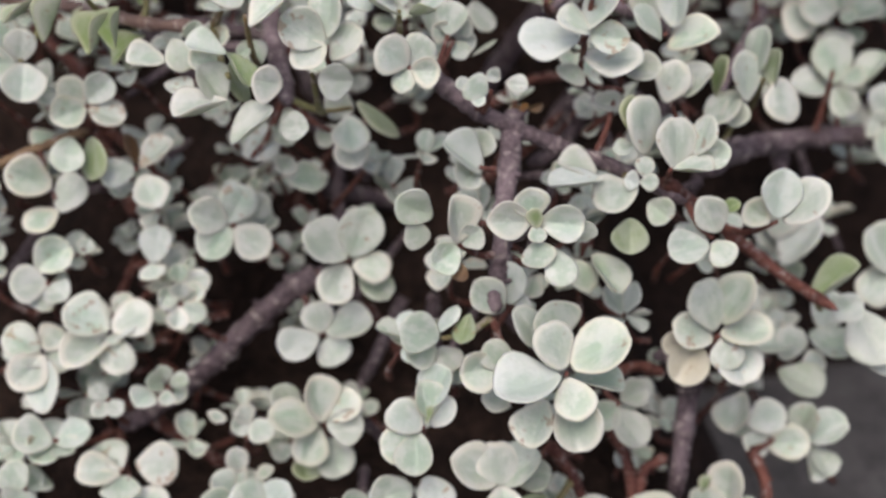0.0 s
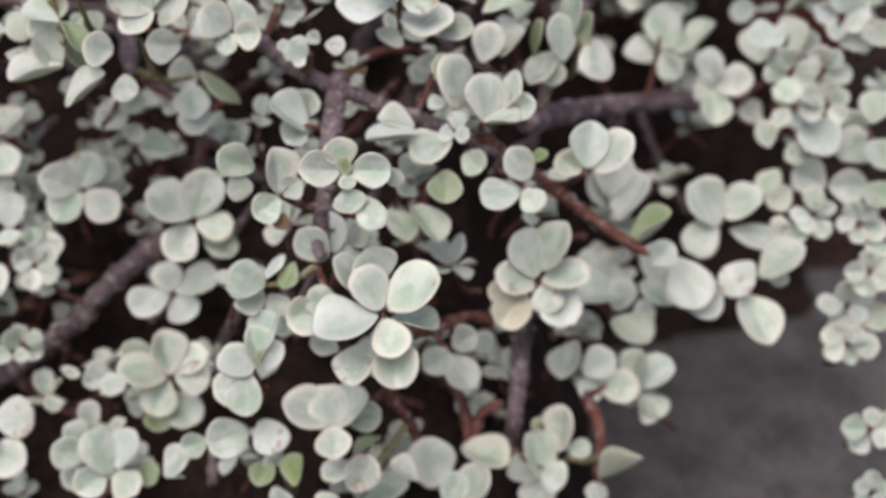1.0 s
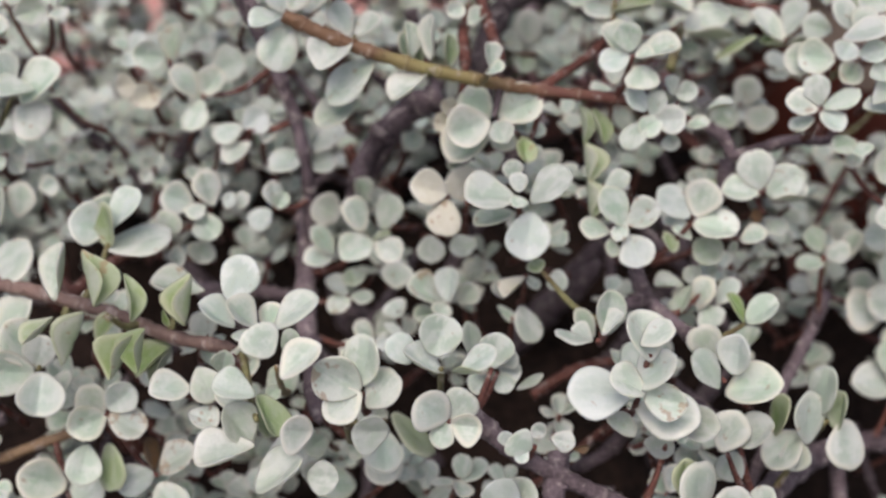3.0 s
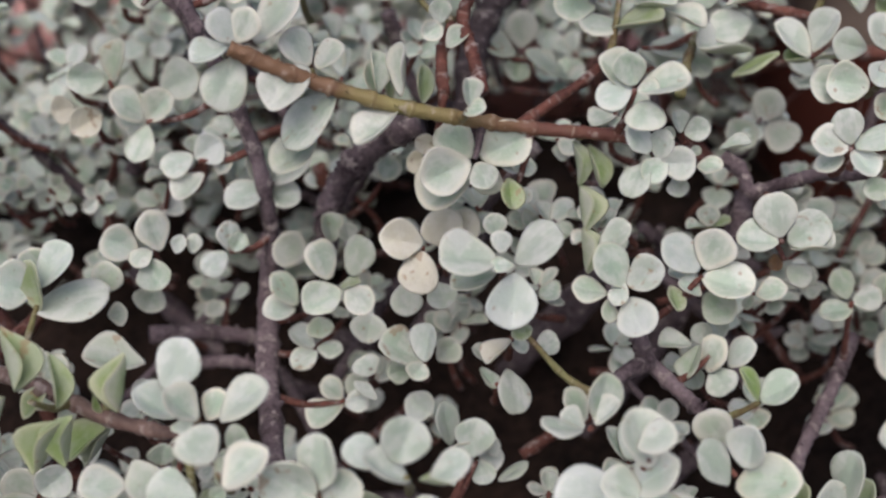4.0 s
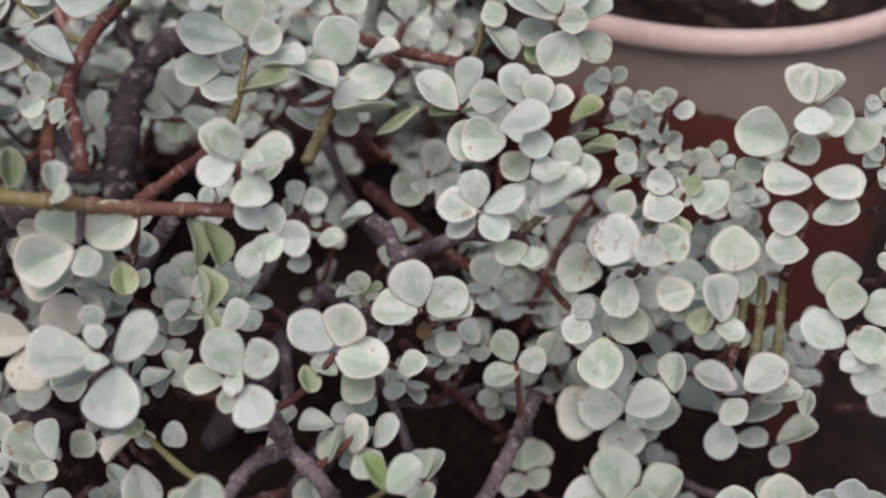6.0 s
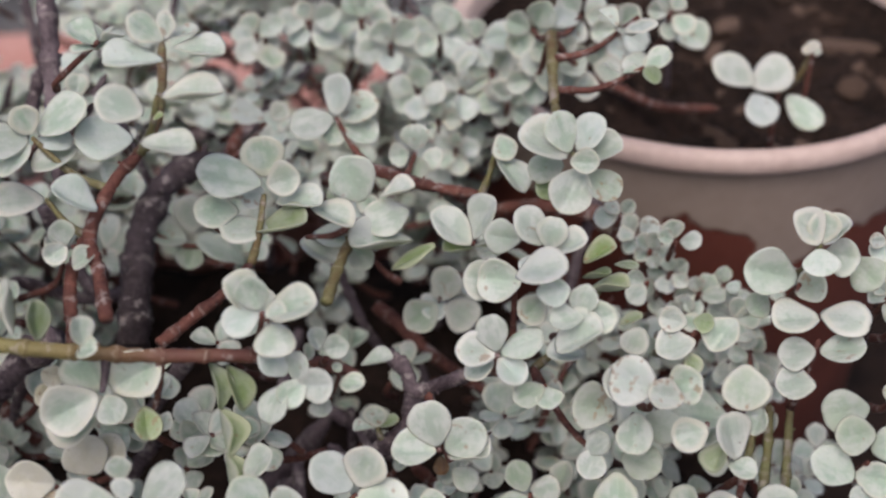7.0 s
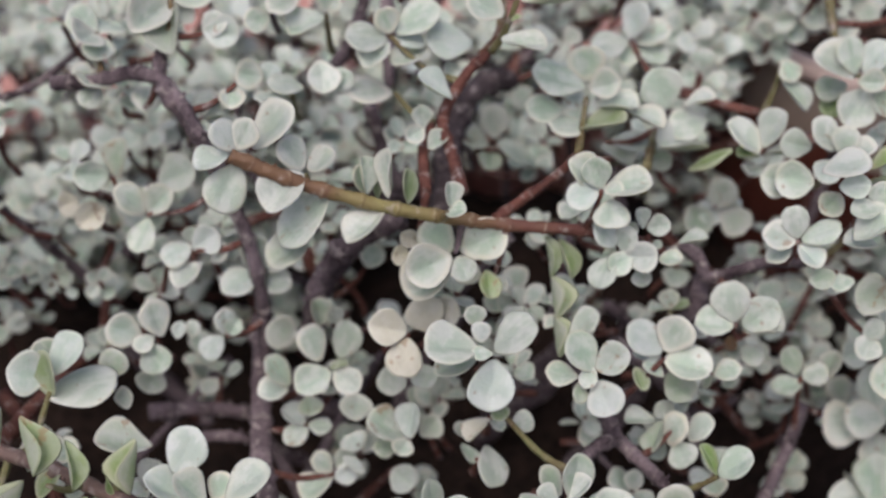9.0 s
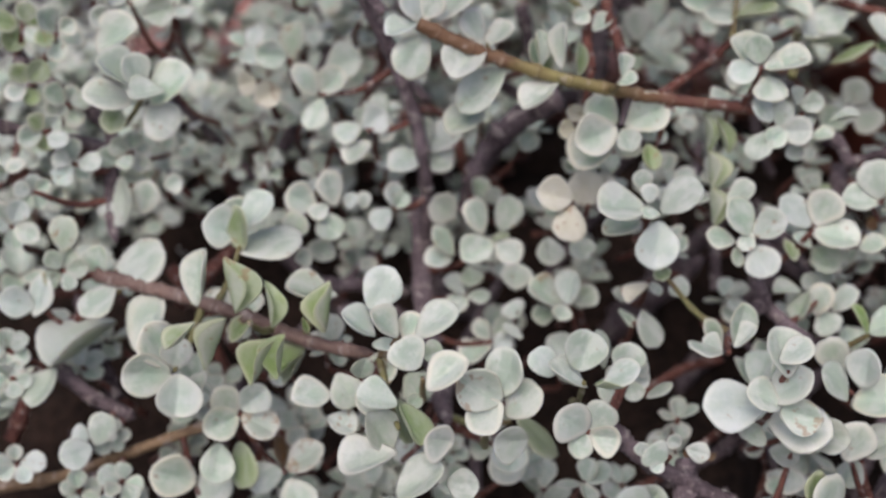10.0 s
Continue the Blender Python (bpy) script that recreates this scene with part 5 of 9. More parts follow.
sprig((0.0883, 0.1510, 0.2890), (0.0887, 0.1699, 0.2655), "red",
      (-0.3, 2.1, -0.6, 167, 32, -48, 7.2, 6.0, 0),
      (0.7, 2.6, -0.6, -29, 73, 100, 7.6, 6.4, 0),
      (1.7, 5.1, -3.4, -26, -17, 57, 8.7, 8.4, 0),
      (-0.1, -0.9, -0.6, -94, -29, -22, 10.7, 9.0, 0),
      (-0.4, 2.5, -2.2, -152, -28, -45, 10.1, 8.3, 0), pairs=0)
sprig((0.0855, 0.1396, 0.2733), (0.0859, 0.1585, 0.2498), "red",
      (-0.1, -0.9, 1.4, -12, 85, 89, 6.4, 5.9, 0),
      (1.2, 2.4, -1.4, -31, 21, 64, 8.4, 7.0, 0),
      (0.8, 3.5, -3.3, -80, -47, 17, 8.5, 7.5, 0),
      (0.0, 3.4, -2.9, -140, -30, -14, 8.1, 6.8, 0),
      (-0.1, 4.3, -2.1, 173, 30, -62, 8.1, 6.7, 0), pairs=0)
sprig((0.1126, 0.0689, 0.3137), (0.1130, 0.0881, 0.2899), "young",
      (-2.1, 0.1, 0.0, 169, 23, -22, 16.0, 13.5, 0),
      (-1.5, 1.0, 0.6, 137, 60, -21, 12.9, 10.9, 0),
      (0.2, 1.6, 0.9, 5, 56, 27, 12.7, 10.7, 0),
      (2.7, 0.9, -0.7, -19, 24, 28, 12.1, 10.2, 0),
      (-2.3, -2.7, 0.3, -25, 13, 60, 9.1, 7.5, 0),
      (2.1, -0.1, -3.5, -131, -39, -22, 14.6, 12.7, 0),
      (3.9, -0.4, -4.5, -52, -22, 26, 11.9, 10.0, 3),
      (-2.0, 5.8, -5.5, -173, -6, -36, 10.8, 9.0, 3),
      (-0.1, 5.9, -11.2, -162, -19, -23, 10.8, 9.0, 1), pairs=0)
sprig((0.0929, 0.0890, 0.3062), (0.0933, 0.1079, 0.2827), "young",
      (0.3, 1.9, 2.6, -59, -32, 37, 9.2, 7.5, 0),
      (-0.2, -1.6, -2.8, -54, -28, -8, 14.0, 11.8, 0), pairs=0)
sprig((0.0835, 0.0634, 0.2897), (0.0839, 0.0826, 0.2657), "red",
      (0.0, 0.0, 0.0, 164, 34, -15, 15.4, 13.0, 0),
      (0.1, 1.1, 0.8, 20, 57, 3, 14.1, 11.9, 0),
      (0.1, -0.1, -1.5, -160, 9, 9, 9.6, 8.0, 1),
      (0.5, 0.4, -1.5, -30, 26, -1, 10.8, 8.0, 0), pairs=0)
sprig((0.1010, 0.0446, 0.3003), (0.1014, 0.0635, 0.2768), "young",
      (-0.4, 0.8, 1.0, 146, 50, -23, 12.4, 10.4, 0),
      (0.7, -1.5, 0.7, 58, 69, 15, 10.0, 9.0, 0),
      (2.5, 0.3, -0.8, -15, 27, 22, 10.5, 8.8, 0),
      (-5.2, 7.8, -1.8, 177, 11, -56, 10.7, 9.9, 3),
      (-0.5, 0.4, -2.2, -139, -32, -29, 8.1, 9.1, 0),
      (10.0, -2.5, -2.9, -13, 31, 9, 10.7, 9.0, 1), pairs=0)
sprig((0.0925, 0.0399, 0.2936), (0.0929, 0.0588, 0.2701), "red",
      (2.0, -0.1, -0.0, 170, 4, -53, 12.5, 12.2, 0),
      (-1.2, 3.6, -2.6, 169, 6, -53, 12.6, 11.4, 0), pairs=0)
sprig((0.1025, 0.0175, 0.2998), (0.1029, 0.0355, 0.2774), "red",
      (-12.6, 6.6, 8.3, -16, 22, 14, 14.7, 12.3, 0),
      (-7.3, 4.0, 4.4, -18, 20, 55, 9.2, 8.0, 0),
      (2.6, 0.3, -0.8, 37, 63, 29, 9.1, 7.7, 0),
      (3.1, -0.7, -2.7, -15, 27, 54, 10.8, 9.2, 0),
      (4.4, -1.6, 0.3, -173, -6, -15, 9.2, 7.7, 0),
      (-2.9, -3.8, -8.6, -9, 32, 12, 14.9, 12.5, 0),
      (5.5, -2.5, -11.7, 180, 3, -5, 10.6, 8.9, 0),
      (-4.0, 9.4, -1.5, -147, -27, -33, 8.9, 8.5, 3), pairs=0)
sprig((0.1167, 0.0423, 0.2878), (0.1171, 0.0612, 0.2643), "young",
      (-5.2, 2.0, 2.5, -36, 26, -2, 10.1, 4.9, 1),
      (-2.9, 0.3, -0.4, -38, 23, -3, 12.9, 7.7, 1),
      (4.8, -5.4, -8.4, -17, 27, 0, 7.1, 6.0, 1),
      (4.0, 4.9, 4.8, -29, 10, -7, 7.5, 5.6, 1), pairs=0)
sprig((0.0853, 0.0176, 0.2877), (0.0857, 0.0359, 0.2649), "red",
      (0.0, 0.3, 0.4, 116, 60, -30, 10.6, 8.7, 0),
      (0.7, 0.6, 0.1, -8, 30, 8, 12.7, 10.6, 0),
      (-0.2, 0.5, -0.6, 179, 9, -30, 11.1, 9.4, 0),
      (0.5, 0.6, -1.2, -55, -20, 16, 10.0, 8.4, 0),
      (-0.3, 3.5, -4.4, -153, -18, 0, 9.2, 7.7, 0), pairs=0)
sprig((0.1269, 0.0091, 0.2803), (0.1273, 0.0280, 0.2568), "red",
      (-0.3, -0.4, -0.6, 157, 10, -50, 14.1, 14.1, 0),
      (-2.9, 5.1, -2.3, 173, 7, -50, 11.5, 10.7, 0),
      (5.5, -3.8, -1.3, 166, 13, -35, 10.0, 8.4, 0),
      (2.4, 2.1, -2.4, -12, 34, 51, 10.0, 11.2, 0), pairs=0)
sprig((0.1221, 0.0157, 0.2654), (0.1226, 0.0345, 0.2419), "red",
      (-4.2, 0.6, 0.7, 164, 4, -49, 12.5, 13.1, 3),
      (1.5, 0.7, 0.3, -107, -34, 3, 12.4, 10.3, 0),
      (-3.1, -2.9, -12.1, -36, 4, 31, 12.5, 10.5, 3),
      (4.3, 4.7, -5.6, -42, -2, 46, 11.0, 9.5, 3), pairs=0)
sprig((0.1395, 0.0060, 0.2698), (0.1399, 0.0248, 0.2463), "red",
      (-0.4, -2.9, 1.1, -175, -9, -43, 10.5, 9.6, 0), pairs=0)
sprig((0.1125, 0.0125, 0.2540), (0.1129, 0.0314, 0.2305), "red",
      (-3.1, 0.6, 0.7, 6, 43, 44, 8.2, 6.9, 0),
      (0.2, 1.7, 1.6, -121, -31, -9, 9.6, 8.5, 0),
      (5.5, -2.0, -3.8, -96, -30, 10, 15.1, 12.3, 0), pairs=0)
sprig((0.1359, 0.0311, 0.2802), (0.1363, 0.0500, 0.2567), "young",
      (-8.8, 2.0, 0.9, -134, -34, -19, 8.9, 8.2, 3), pairs=0)
sprig((0.1271, 0.0709, 0.2915), (0.1275, 0.0897, 0.2680), "red",
      (0.2, 3.1, -2.2, -178, 1, -55, 7.6, 6.7, 0),
      (0.2, 2.1, -0.8, 149, 37, -55, 5.4, 4.6, 0),
      (1.2, 2.7, -1.3, -4, 55, 59, 5.8, 4.9, 0), pairs=0)
sprig((0.1339, 0.0591, 0.2758), (0.1343, 0.0779, 0.2523), "red",
      (-0.8, -1.0, 0.1, -142, -26, -27, 7.5, 6.9, 0),
      (-0.2, 1.3, -0.7, -177, 19, -59, 6.8, 5.8, 0), pairs=0)
sprig((0.1427, 0.0657, 0.2852), (0.1432, 0.0845, 0.2617), "red",
      (2.5, 4.7, -3.5, -35, 22, 41, 7.5, 6.3, 0),
      (-0.7, -0.4, 0.6, -176, 25, -46, 5.9, 4.9, 0),
      (0.8, 2.9, -1.1, 145, 71, -65, 6.6, 6.9, 0), pairs=0)
sprig((0.0962, 0.0213, 0.2315), (0.0966, 0.0402, 0.2080), "red",
      (-0.8, 0.4, 0.5, 129, 49, -18, 10.0, 8.4, 3),
      (0.1, 0.3, -0.3, -12, 24, 47, 9.1, 8.0, 0),
      (8.4, 0.2, -0.7, 59, 59, -11, 9.8, 8.2, 3),
      (1.0, -0.2, -2.2, -166, -7, -10, 10.9, 9.1, 0), pairs=0)
sprig((0.0125, 0.0230, 0.2866), (0.0123, 0.0417, 0.2629), "young",
      (-1.2, -0.2, -0.2, -71, -55, -31, 13.8, 6.2, 5),
      (2.8, -0.4, -1.2, -59, -51, -29, 12.9, 10.9, 1),
      (0.6, -6.8, -10.2, -80, -55, -48, 13.3, 6.0, 5),
      (1.5, -13.3, -19.6, -84, -53, -53, 13.3, 6.0, 5), pairs=0)

# the front of the bush, sprig by sprig
sprig((0.0128, -0.1297, 0.1674), (0.0134, -0.1101, 0.1451), "red",
      (-0.3, 0.4, 0.6, 136, 65, -22, 15.6, 13.1, 0),
      (1.1, 1.0, 0.9, 3, 31, 25, 20.6, 17.3, 0),
      (-1.1, 0.6, -0.7, -157, -5, -8, 21.3, 17.9, 0),
      (-0.1, 0.5, -1.5, -71, -39, 16, 13.5, 12.7, 0),
      (1.6, 3.8, -10.2, -83, -40, 6, 18.3, 15.0, 0),
      (2.3, 5.1, -4.9, -23, -7, -1, 15.7, 13.2, 0),
      (-5.4, 4.1, -11.7, -111, -37, 17, 16.1, 13.5, 0),
      (-0.6, 12.3, 3.1, 133, 67, -36, 11.9, 15.0, 0),
      (-6.4, 13.0, -0.7, 155, 58, -8, 14.9, 12.5, 0), pairs=0)
sprig((-0.0025, -0.1154, 0.1644), (-0.0019, -0.0958, 0.1421), "red",
      (1.9, -1.6, -2.5, -180, 32, -59, 11.8, 9.9, 0),
      (-2.7, -1.3, -3.2, -160, 3, -56, 13.6, 12.7, 0),
      (0.9, -2.8, -17.6, -179, 29, -25, 10.7, 9.0, 0),
      (-1.1, 7.5, 10.0, 167, 51, -58, 13.7, 11.3, 0),
      (1.1, 8.6, 11.2, 81, 73, -19, 13.6, 11.4, 0),
      (2.5, 8.4, 10.2, 3, 30, 62, 5.3, 8.9, 0), pairs=0)
sprig((-0.0054, -0.1276, 0.1237), (-0.0049, -0.1079, 0.1014), "red",
      (-0.2, -1.5, -2.5, 96, 66, -2, 17.3, 14.8, 0),
      (0.3, 0.3, -0.3, 15, 38, 18, 16.2, 13.6, 0),
      (-0.7, 1.2, 0.4, 177, 33, -28, 18.1, 15.2, 0),
      (0.1, -1.1, 1.7, -86, -37, 0, 11.2, 12.2, 0),
      (3.4, 7.3, -2.4, -10, 8, 53, 13.0, 11.0, 3), pairs=0)
sprig((0.0006, -0.1293, 0.1049), (0.0011, -0.1096, 0.0825), "young",
      (-0.5, 2.0, 3.2, -153, -4, -15, 11.8, 9.9, 0),
      (-2.2, -2.6, -5.2, 29, 47, 44, 14.6, 12.2, 0),
      (20.5, -1.8, -3.1, 170, 34, 0, 11.8, 9.9, 0),
      (-0.8, 3.7, 3.7, 13, 35, -9, 12.2, 5.5, 5),
      (-6.0, -2.3, -7.2, -152, -5, -45, 8.6, 9.2, 0), pairs=0)
sprig((0.0282, -0.1202, 0.0877), (0.0288, -0.1005, 0.0654), "red",
      (-2.7, 0.2, 0.1, 93, 64, -4, 18.9, 17.6, 0),
      (-27.0, -0.4, -3.3, 5, 26, 1, 18.3, 15.4, 0),
      (1.7, -1.9, -4.5, 44, 56, 32, 12.3, 10.7, 0),
      (9.2, -3.6, -3.7, 38, 54, 15, 15.1, 12.6, 0),
      (7.8, 12.5, 8.3, -31, -9, 12, 18.2, 15.3, 3), pairs=0)
sprig((0.0343, -0.0988, 0.1298), (0.0349, -0.0791, 0.1075), "red",
      (0.4, 0.6, 1.0, 2, 32, 57, 10.6, 9.9, 3),
      (-1.2, -0.4, -1.5, -55, -30, 11, 15.0, 12.6, 3),
      (0.4, 0.6, -0.5, -149, -17, -44, 11.8, 10.7, 3), pairs=0)
sprig((0.0645, -0.0959, 0.1539), (0.0651, -0.0764, 0.1318), "red",
      (-0.9, 0.3, 0.4, 126, 67, -13, 18.4, 15.4, 0),
      (1.2, 1.8, 2.3, 24, 61, 16, 18.8, 15.8, 0),
      (0.1, 0.9, -0.1, -17, 13, 14, 17.6, 14.9, 0),
      (2.3, 3.2, -2.7, -64, -35, 15, 18.0, 15.2, 0),
      (1.2, -0.6, -0.1, -80, -41, 15, 11.3, 11.2, 0),
      (-0.9, 0.6, -3.0, 174, 27, -36, 15.2, 12.7, 0),
      (-5.0, 4.5, -5.2, -132, -34, -31, 16.3, 13.6, 2),
      (-9.9, 4.2, -6.8, -177, 15, -59, 7.5, 7.5, 2), pairs=0)
sprig((0.0912, -0.0864, 0.1036), (0.0918, -0.0662, 0.0807), "red",
      (-10.8, 8.5, 13.2, -118, -38, 24, 16.0, 13.4, 0),
      (-9.9, 2.3, 2.3, -2, 35, 56, 14.0, 12.8, 0),
      (-4.1, -0.9, -3.3, -15, 19, 55, 15.2, 12.5, 0),
      (6.2, -0.1, -2.2, 35, 62, 8, 14.4, 12.1, 3),
      (10.3, -0.0, -2.6, -7, 32, 29, 15.5, 13.0, 0),
      (11.2, -0.6, -4.2, -98, -38, -41, 12.9, 10.9, 0),
      (12.3, -0.3, -4.5, -69, -31, -6, 12.1, 10.3, 3),
      (-3.5, 3.1, -0.7, -142, -27, -34, 9.6, 10.1, 0), pairs=0)
sprig((0.0651, -0.1062, 0.0822), (0.0656, -0.0866, 0.0599), "red",
      (5.9, 2.5, 4.6, 69, 65, -24, 17.8, 14.9, 0),
      (8.0, 3.8, 5.9, -22, 7, 29, 9.7, 8.1, 0),
      (-0.6, -1.6, -4.2, 116, 60, 7, 19.0, 16.0, 0),
      (0.1, 0.7, -1.1, -170, 2, -26, 13.3, 11.2, 0),
      (-1.3, 0.3, -0.7, -33, -6, 45, 10.5, 12.3, 0),
      (-2.0, -5.8, -13.5, 95, 62, -9, 11.2, 14.3, 0),
      (17.0, -5.6, -12.7, 54, 61, 20, 8.1, 8.4, 0), pairs=0)
sprig((0.0722, -0.1117, 0.0913), (0.0728, -0.0921, 0.0690), "young",
      (10.7, -4.7, -7.0, -4, 30, -12, 17.9, 8.1, 5),
      (-10.7, 5.0, 6.7, 32, 57, -8, 6.8, 5.7, 1), pairs=0)
sprig((0.1354, -0.0757, 0.1425), (0.1360, -0.0561, 0.1202), "red",
      (-21.5, 1.1, 4.3, -65, -34, 18, 21.3, 17.9, 0),
      (-17.6, -1.2, -9.7, -44, -15, 31, 15.4, 12.9, 0),
      (6.5, -0.6, 1.8, -148, -33, -13, 16.2, 13.6, 0),
      (1.7, -4.2, -9.1, -64, -30, 8, 21.3, 17.9, 0),
      (8.1, -1.2, -4.5, -10, 41, 29, 19.9, 16.7, 0),
      (13.5, 3.0, -7.6, -36, -0, 38, 7.5, 6.3, 0), pairs=0)
sprig((0.1011, -0.0663, 0.1246), (0.1016, -0.0467, 0.1023), "red",
      (3.4, 2.8, 4.8, -38, -11, 24, 15.8, 13.3, 0),
      (8.0, 3.0, 4.8, 56, 71, 18, 15.4, 12.6, 0),
      (-0.4, 1.8, 1.3, -174, 1, -11, 20.0, 16.8, 0),
      (-5.2, -1.0, -4.3, 37, 66, 35, 13.2, 11.4, 0),
      (0.9, -1.9, -6.2, -11, 29, 59, 8.6, 9.4, 0),
      (-7.2, -1.6, -7.0, -40, -13, 17, 17.2, 14.4, 3), pairs=0)
sprig((0.0992, -0.0863, 0.1548), (0.0997, -0.0667, 0.1325), "young",
      (-3.6, 1.6, 2.4, -5, 40, -2, 19.8, 15.9, 1),
      (3.7, -1.3, -2.6, 1, 48, 59, 11.4, 9.9, 0), pairs=0)
sprig((0.1354, -0.0534, 0.1466), (0.1360, -0.0338, 0.1243), "red",
      (-0.7, -0.7, -1.2, 146, 55, -30, 20.4, 17.2, 0),
      (1.6, 1.2, 1.3, -13, 36, 34, 16.8, 14.1, 0),
      (-2.7, 2.2, 2.0, -134, -40, -26, 16.7, 13.9, 0),
      (3.3, 0.1, -1.9, -37, -5, 6, 18.5, 15.5, 0),
      (17.4, -2.3, -5.7, -9, 44, 62, 9.4, 8.6, 0), pairs=0)
sprig((0.1756, -0.0389, 0.1583), (0.1762, -0.0192, 0.1360), "red",
      (1.1, -3.5, -5.7, 162, 28, -66, 14.6, 13.7, 0),
      (1.8, -3.2, -5.9, -28, 18, 65, 14.7, 13.3, 0),
      (-7.6, 10.9, 15.8, -52, -25, 32, 19.5, 16.3, 0),
      (6.2, 2.6, 2.4, -14, 47, 66, 15.3, 15.0, 0),
      (10.4, 6.0, 7.5, 60, 79, 8, 12.9, 12.9, 3),
      (-14.9, 2.7, -0.5, -151, -36, -38, 11.4, 10.4, 3),
      (-11.0, -0.5, -6.1, -157, -31, -43, 11.5, 10.8, 3), pairs=0)
sprig((0.1658, -0.0630, 0.1536), (0.1664, -0.0433, 0.1313), "red",
      (-0.4, -0.2, -0.6, -133, -21, -24, 8.1, 7.2, 0),
      (-0.4, 1.2, -0.7, -173, 5, -32, 8.2, 6.9, 0),
      (-0.2, -0.3, 1.4, 89, 76, -17, 8.8, 8.2, 0),
      (2.9, 5.9, -3.2, -24, 32, 45, 8.2, 6.9, 0),
      (2.1, 4.2, -3.6, -64, -35, 40, 8.8, 7.8, 0), pairs=0)
sprig((0.1820, -0.0645, 0.1500), (0.1826, -0.0449, 0.1276), "red",
      (-0.8, 0.0, -0.0, 169, -6, -59, 7.3, 6.2, 0),
      (-0.0, 1.1, 0.4, 168, 64, -85, 8.9, 7.6, 0),
      (1.1, 1.5, -0.2, -14, 54, 66, 8.2, 6.8, 0),
      (3.0, 4.8, -3.5, -53, -0, 57, 10.6, 8.9, 0),
      (1.1, 2.6, -2.6, -109, -40, 2, 7.4, 6.9, 0), pairs=0)
sprig((0.1645, -0.0255, 0.1913), (0.1650, -0.0059, 0.1690), "red",
      (-0.6, -1.5, -0.6, -117, -47, -9, 10.6, 11.1, 0),
      (0.6, 4.9, -2.1, 179, 9, -68, 9.5, 8.2, 0),
      (0.5, 3.0, -0.2, -176, 63, -81, 10.6, 8.9, 0),
      (2.4, 4.2, -1.7, -30, 25, 73, 10.2, 8.5, 0),
      (2.1, 3.7, -2.3, -40, -16, 60, 8.2, 7.2, 0), pairs=0)
sprig((0.1762, -0.0245, 0.1913), (0.1768, -0.0048, 0.1689), "red",
      (0.0, 0.8, 0.8, 146, 76, -70, 9.0, 8.6, 0),
      (1.5, 2.8, -0.4, -34, 60, 90, 9.6, 8.4, 0),
      (2.3, 3.5, -2.2, -41, -10, 39, 10.4, 8.7, 0),
      (1.5, 4.1, -3.2, -109, -47, 1, 10.1, 8.6, 0),
      (1.3, 6.1, -3.0, -173, -5, -62, 8.6, 7.6, 0), pairs=0)
sprig((0.1648, -0.0320, 0.1808), (0.1653, -0.0123, 0.1585), "red",
      (-1.2, -1.5, 0.1, -170, -34, -53, 8.6, 7.2, 0),
      (0.0, 2.2, -0.2, 154, 41, -66, 8.5, 7.2, 0),
      (1.5, 4.8, -1.4, 97, 72, -24, 7.1, 7.0, 0),
      (0.9, -0.4, 0.1, -23, 4, 65, 9.6, 9.5, 0),
      (1.7, 4.6, -3.2, -94, -36, 15, 7.8, 6.5, 0), pairs=0)
sprig((0.1771, -0.0322, 0.1813), (0.1777, -0.0125, 0.1590), "red",
      (-1.2, -0.2, 0.5, -170, 20, -34, 11.4, 9.6, 0),
      (2.0, 5.0, -1.5, 12, 79, 55, 8.2, 7.9, 0),
      (2.2, 4.0, -1.5, -32, 40, 77, 8.2, 7.3, 0),
      (1.0, 0.9, -1.3, -52, -30, 52, 8.2, 7.8, 0),
      (1.7, 5.7, -3.5, -155, -48, -40, 7.0, 7.0, 0), pairs=0)
sprig((0.1823, -0.0209, 0.2102), (0.1829, -0.0012, 0.1879), "red",
      (0.9, 5.4, -1.8, 176, 20, -74, 10.4, 8.5, 0),
      (1.0, 3.2, -0.1, 108, 81, -37, 9.5, 9.4, 0),
      (2.3, 3.9, -1.2, -22, 31, 73, 9.8, 9.4, 0),
      (2.0, 3.0, -1.8, -57, -6, 43, 9.4, 7.9, 0),
      (1.3, 4.0, -2.6, -122, -35, -13, 9.3, 8.2, 0), pairs=0)
sprig((0.1786, -0.0736, 0.1214), (0.1792, -0.0540, 0.0991), "red",
      (-0.8, 0.7, -0.4, -171, 9, -25, 11.3, 9.5, 0),
      (1.6, 4.3, -1.7, 128, 84, -57, 9.5, 8.4, 0),
      (2.1, 3.2, -1.6, -20, 40, 63, 9.8, 8.0, 0),
      (0.9, 0.6, -1.2, -63, -16, 43, 8.1, 6.8, 0),
      (0.9, 2.7, -3.2, -125, -46, -11, 9.6, 10.1, 0), pairs=0)
sprig((0.1759, -0.0855, 0.1126), (0.1765, -0.0658, 0.0903), "red",
      (-1.4, -1.5, 0.7, -176, -22, -49, 8.2, 7.7, 0),
      (0.1, 2.5, -1.0, 157, 31, -59, 9.8, 9.5, 0),
      (0.8, 1.0, 0.1, 16, 50, 41, 7.3, 7.7, 0),
      (2.3, 2.7, -2.2, -35, 13, 58, 10.5, 9.8, 0),
      (2.5, 5.1, -4.8, -90, -20, 22, 7.8, 6.8, 0), pairs=0)
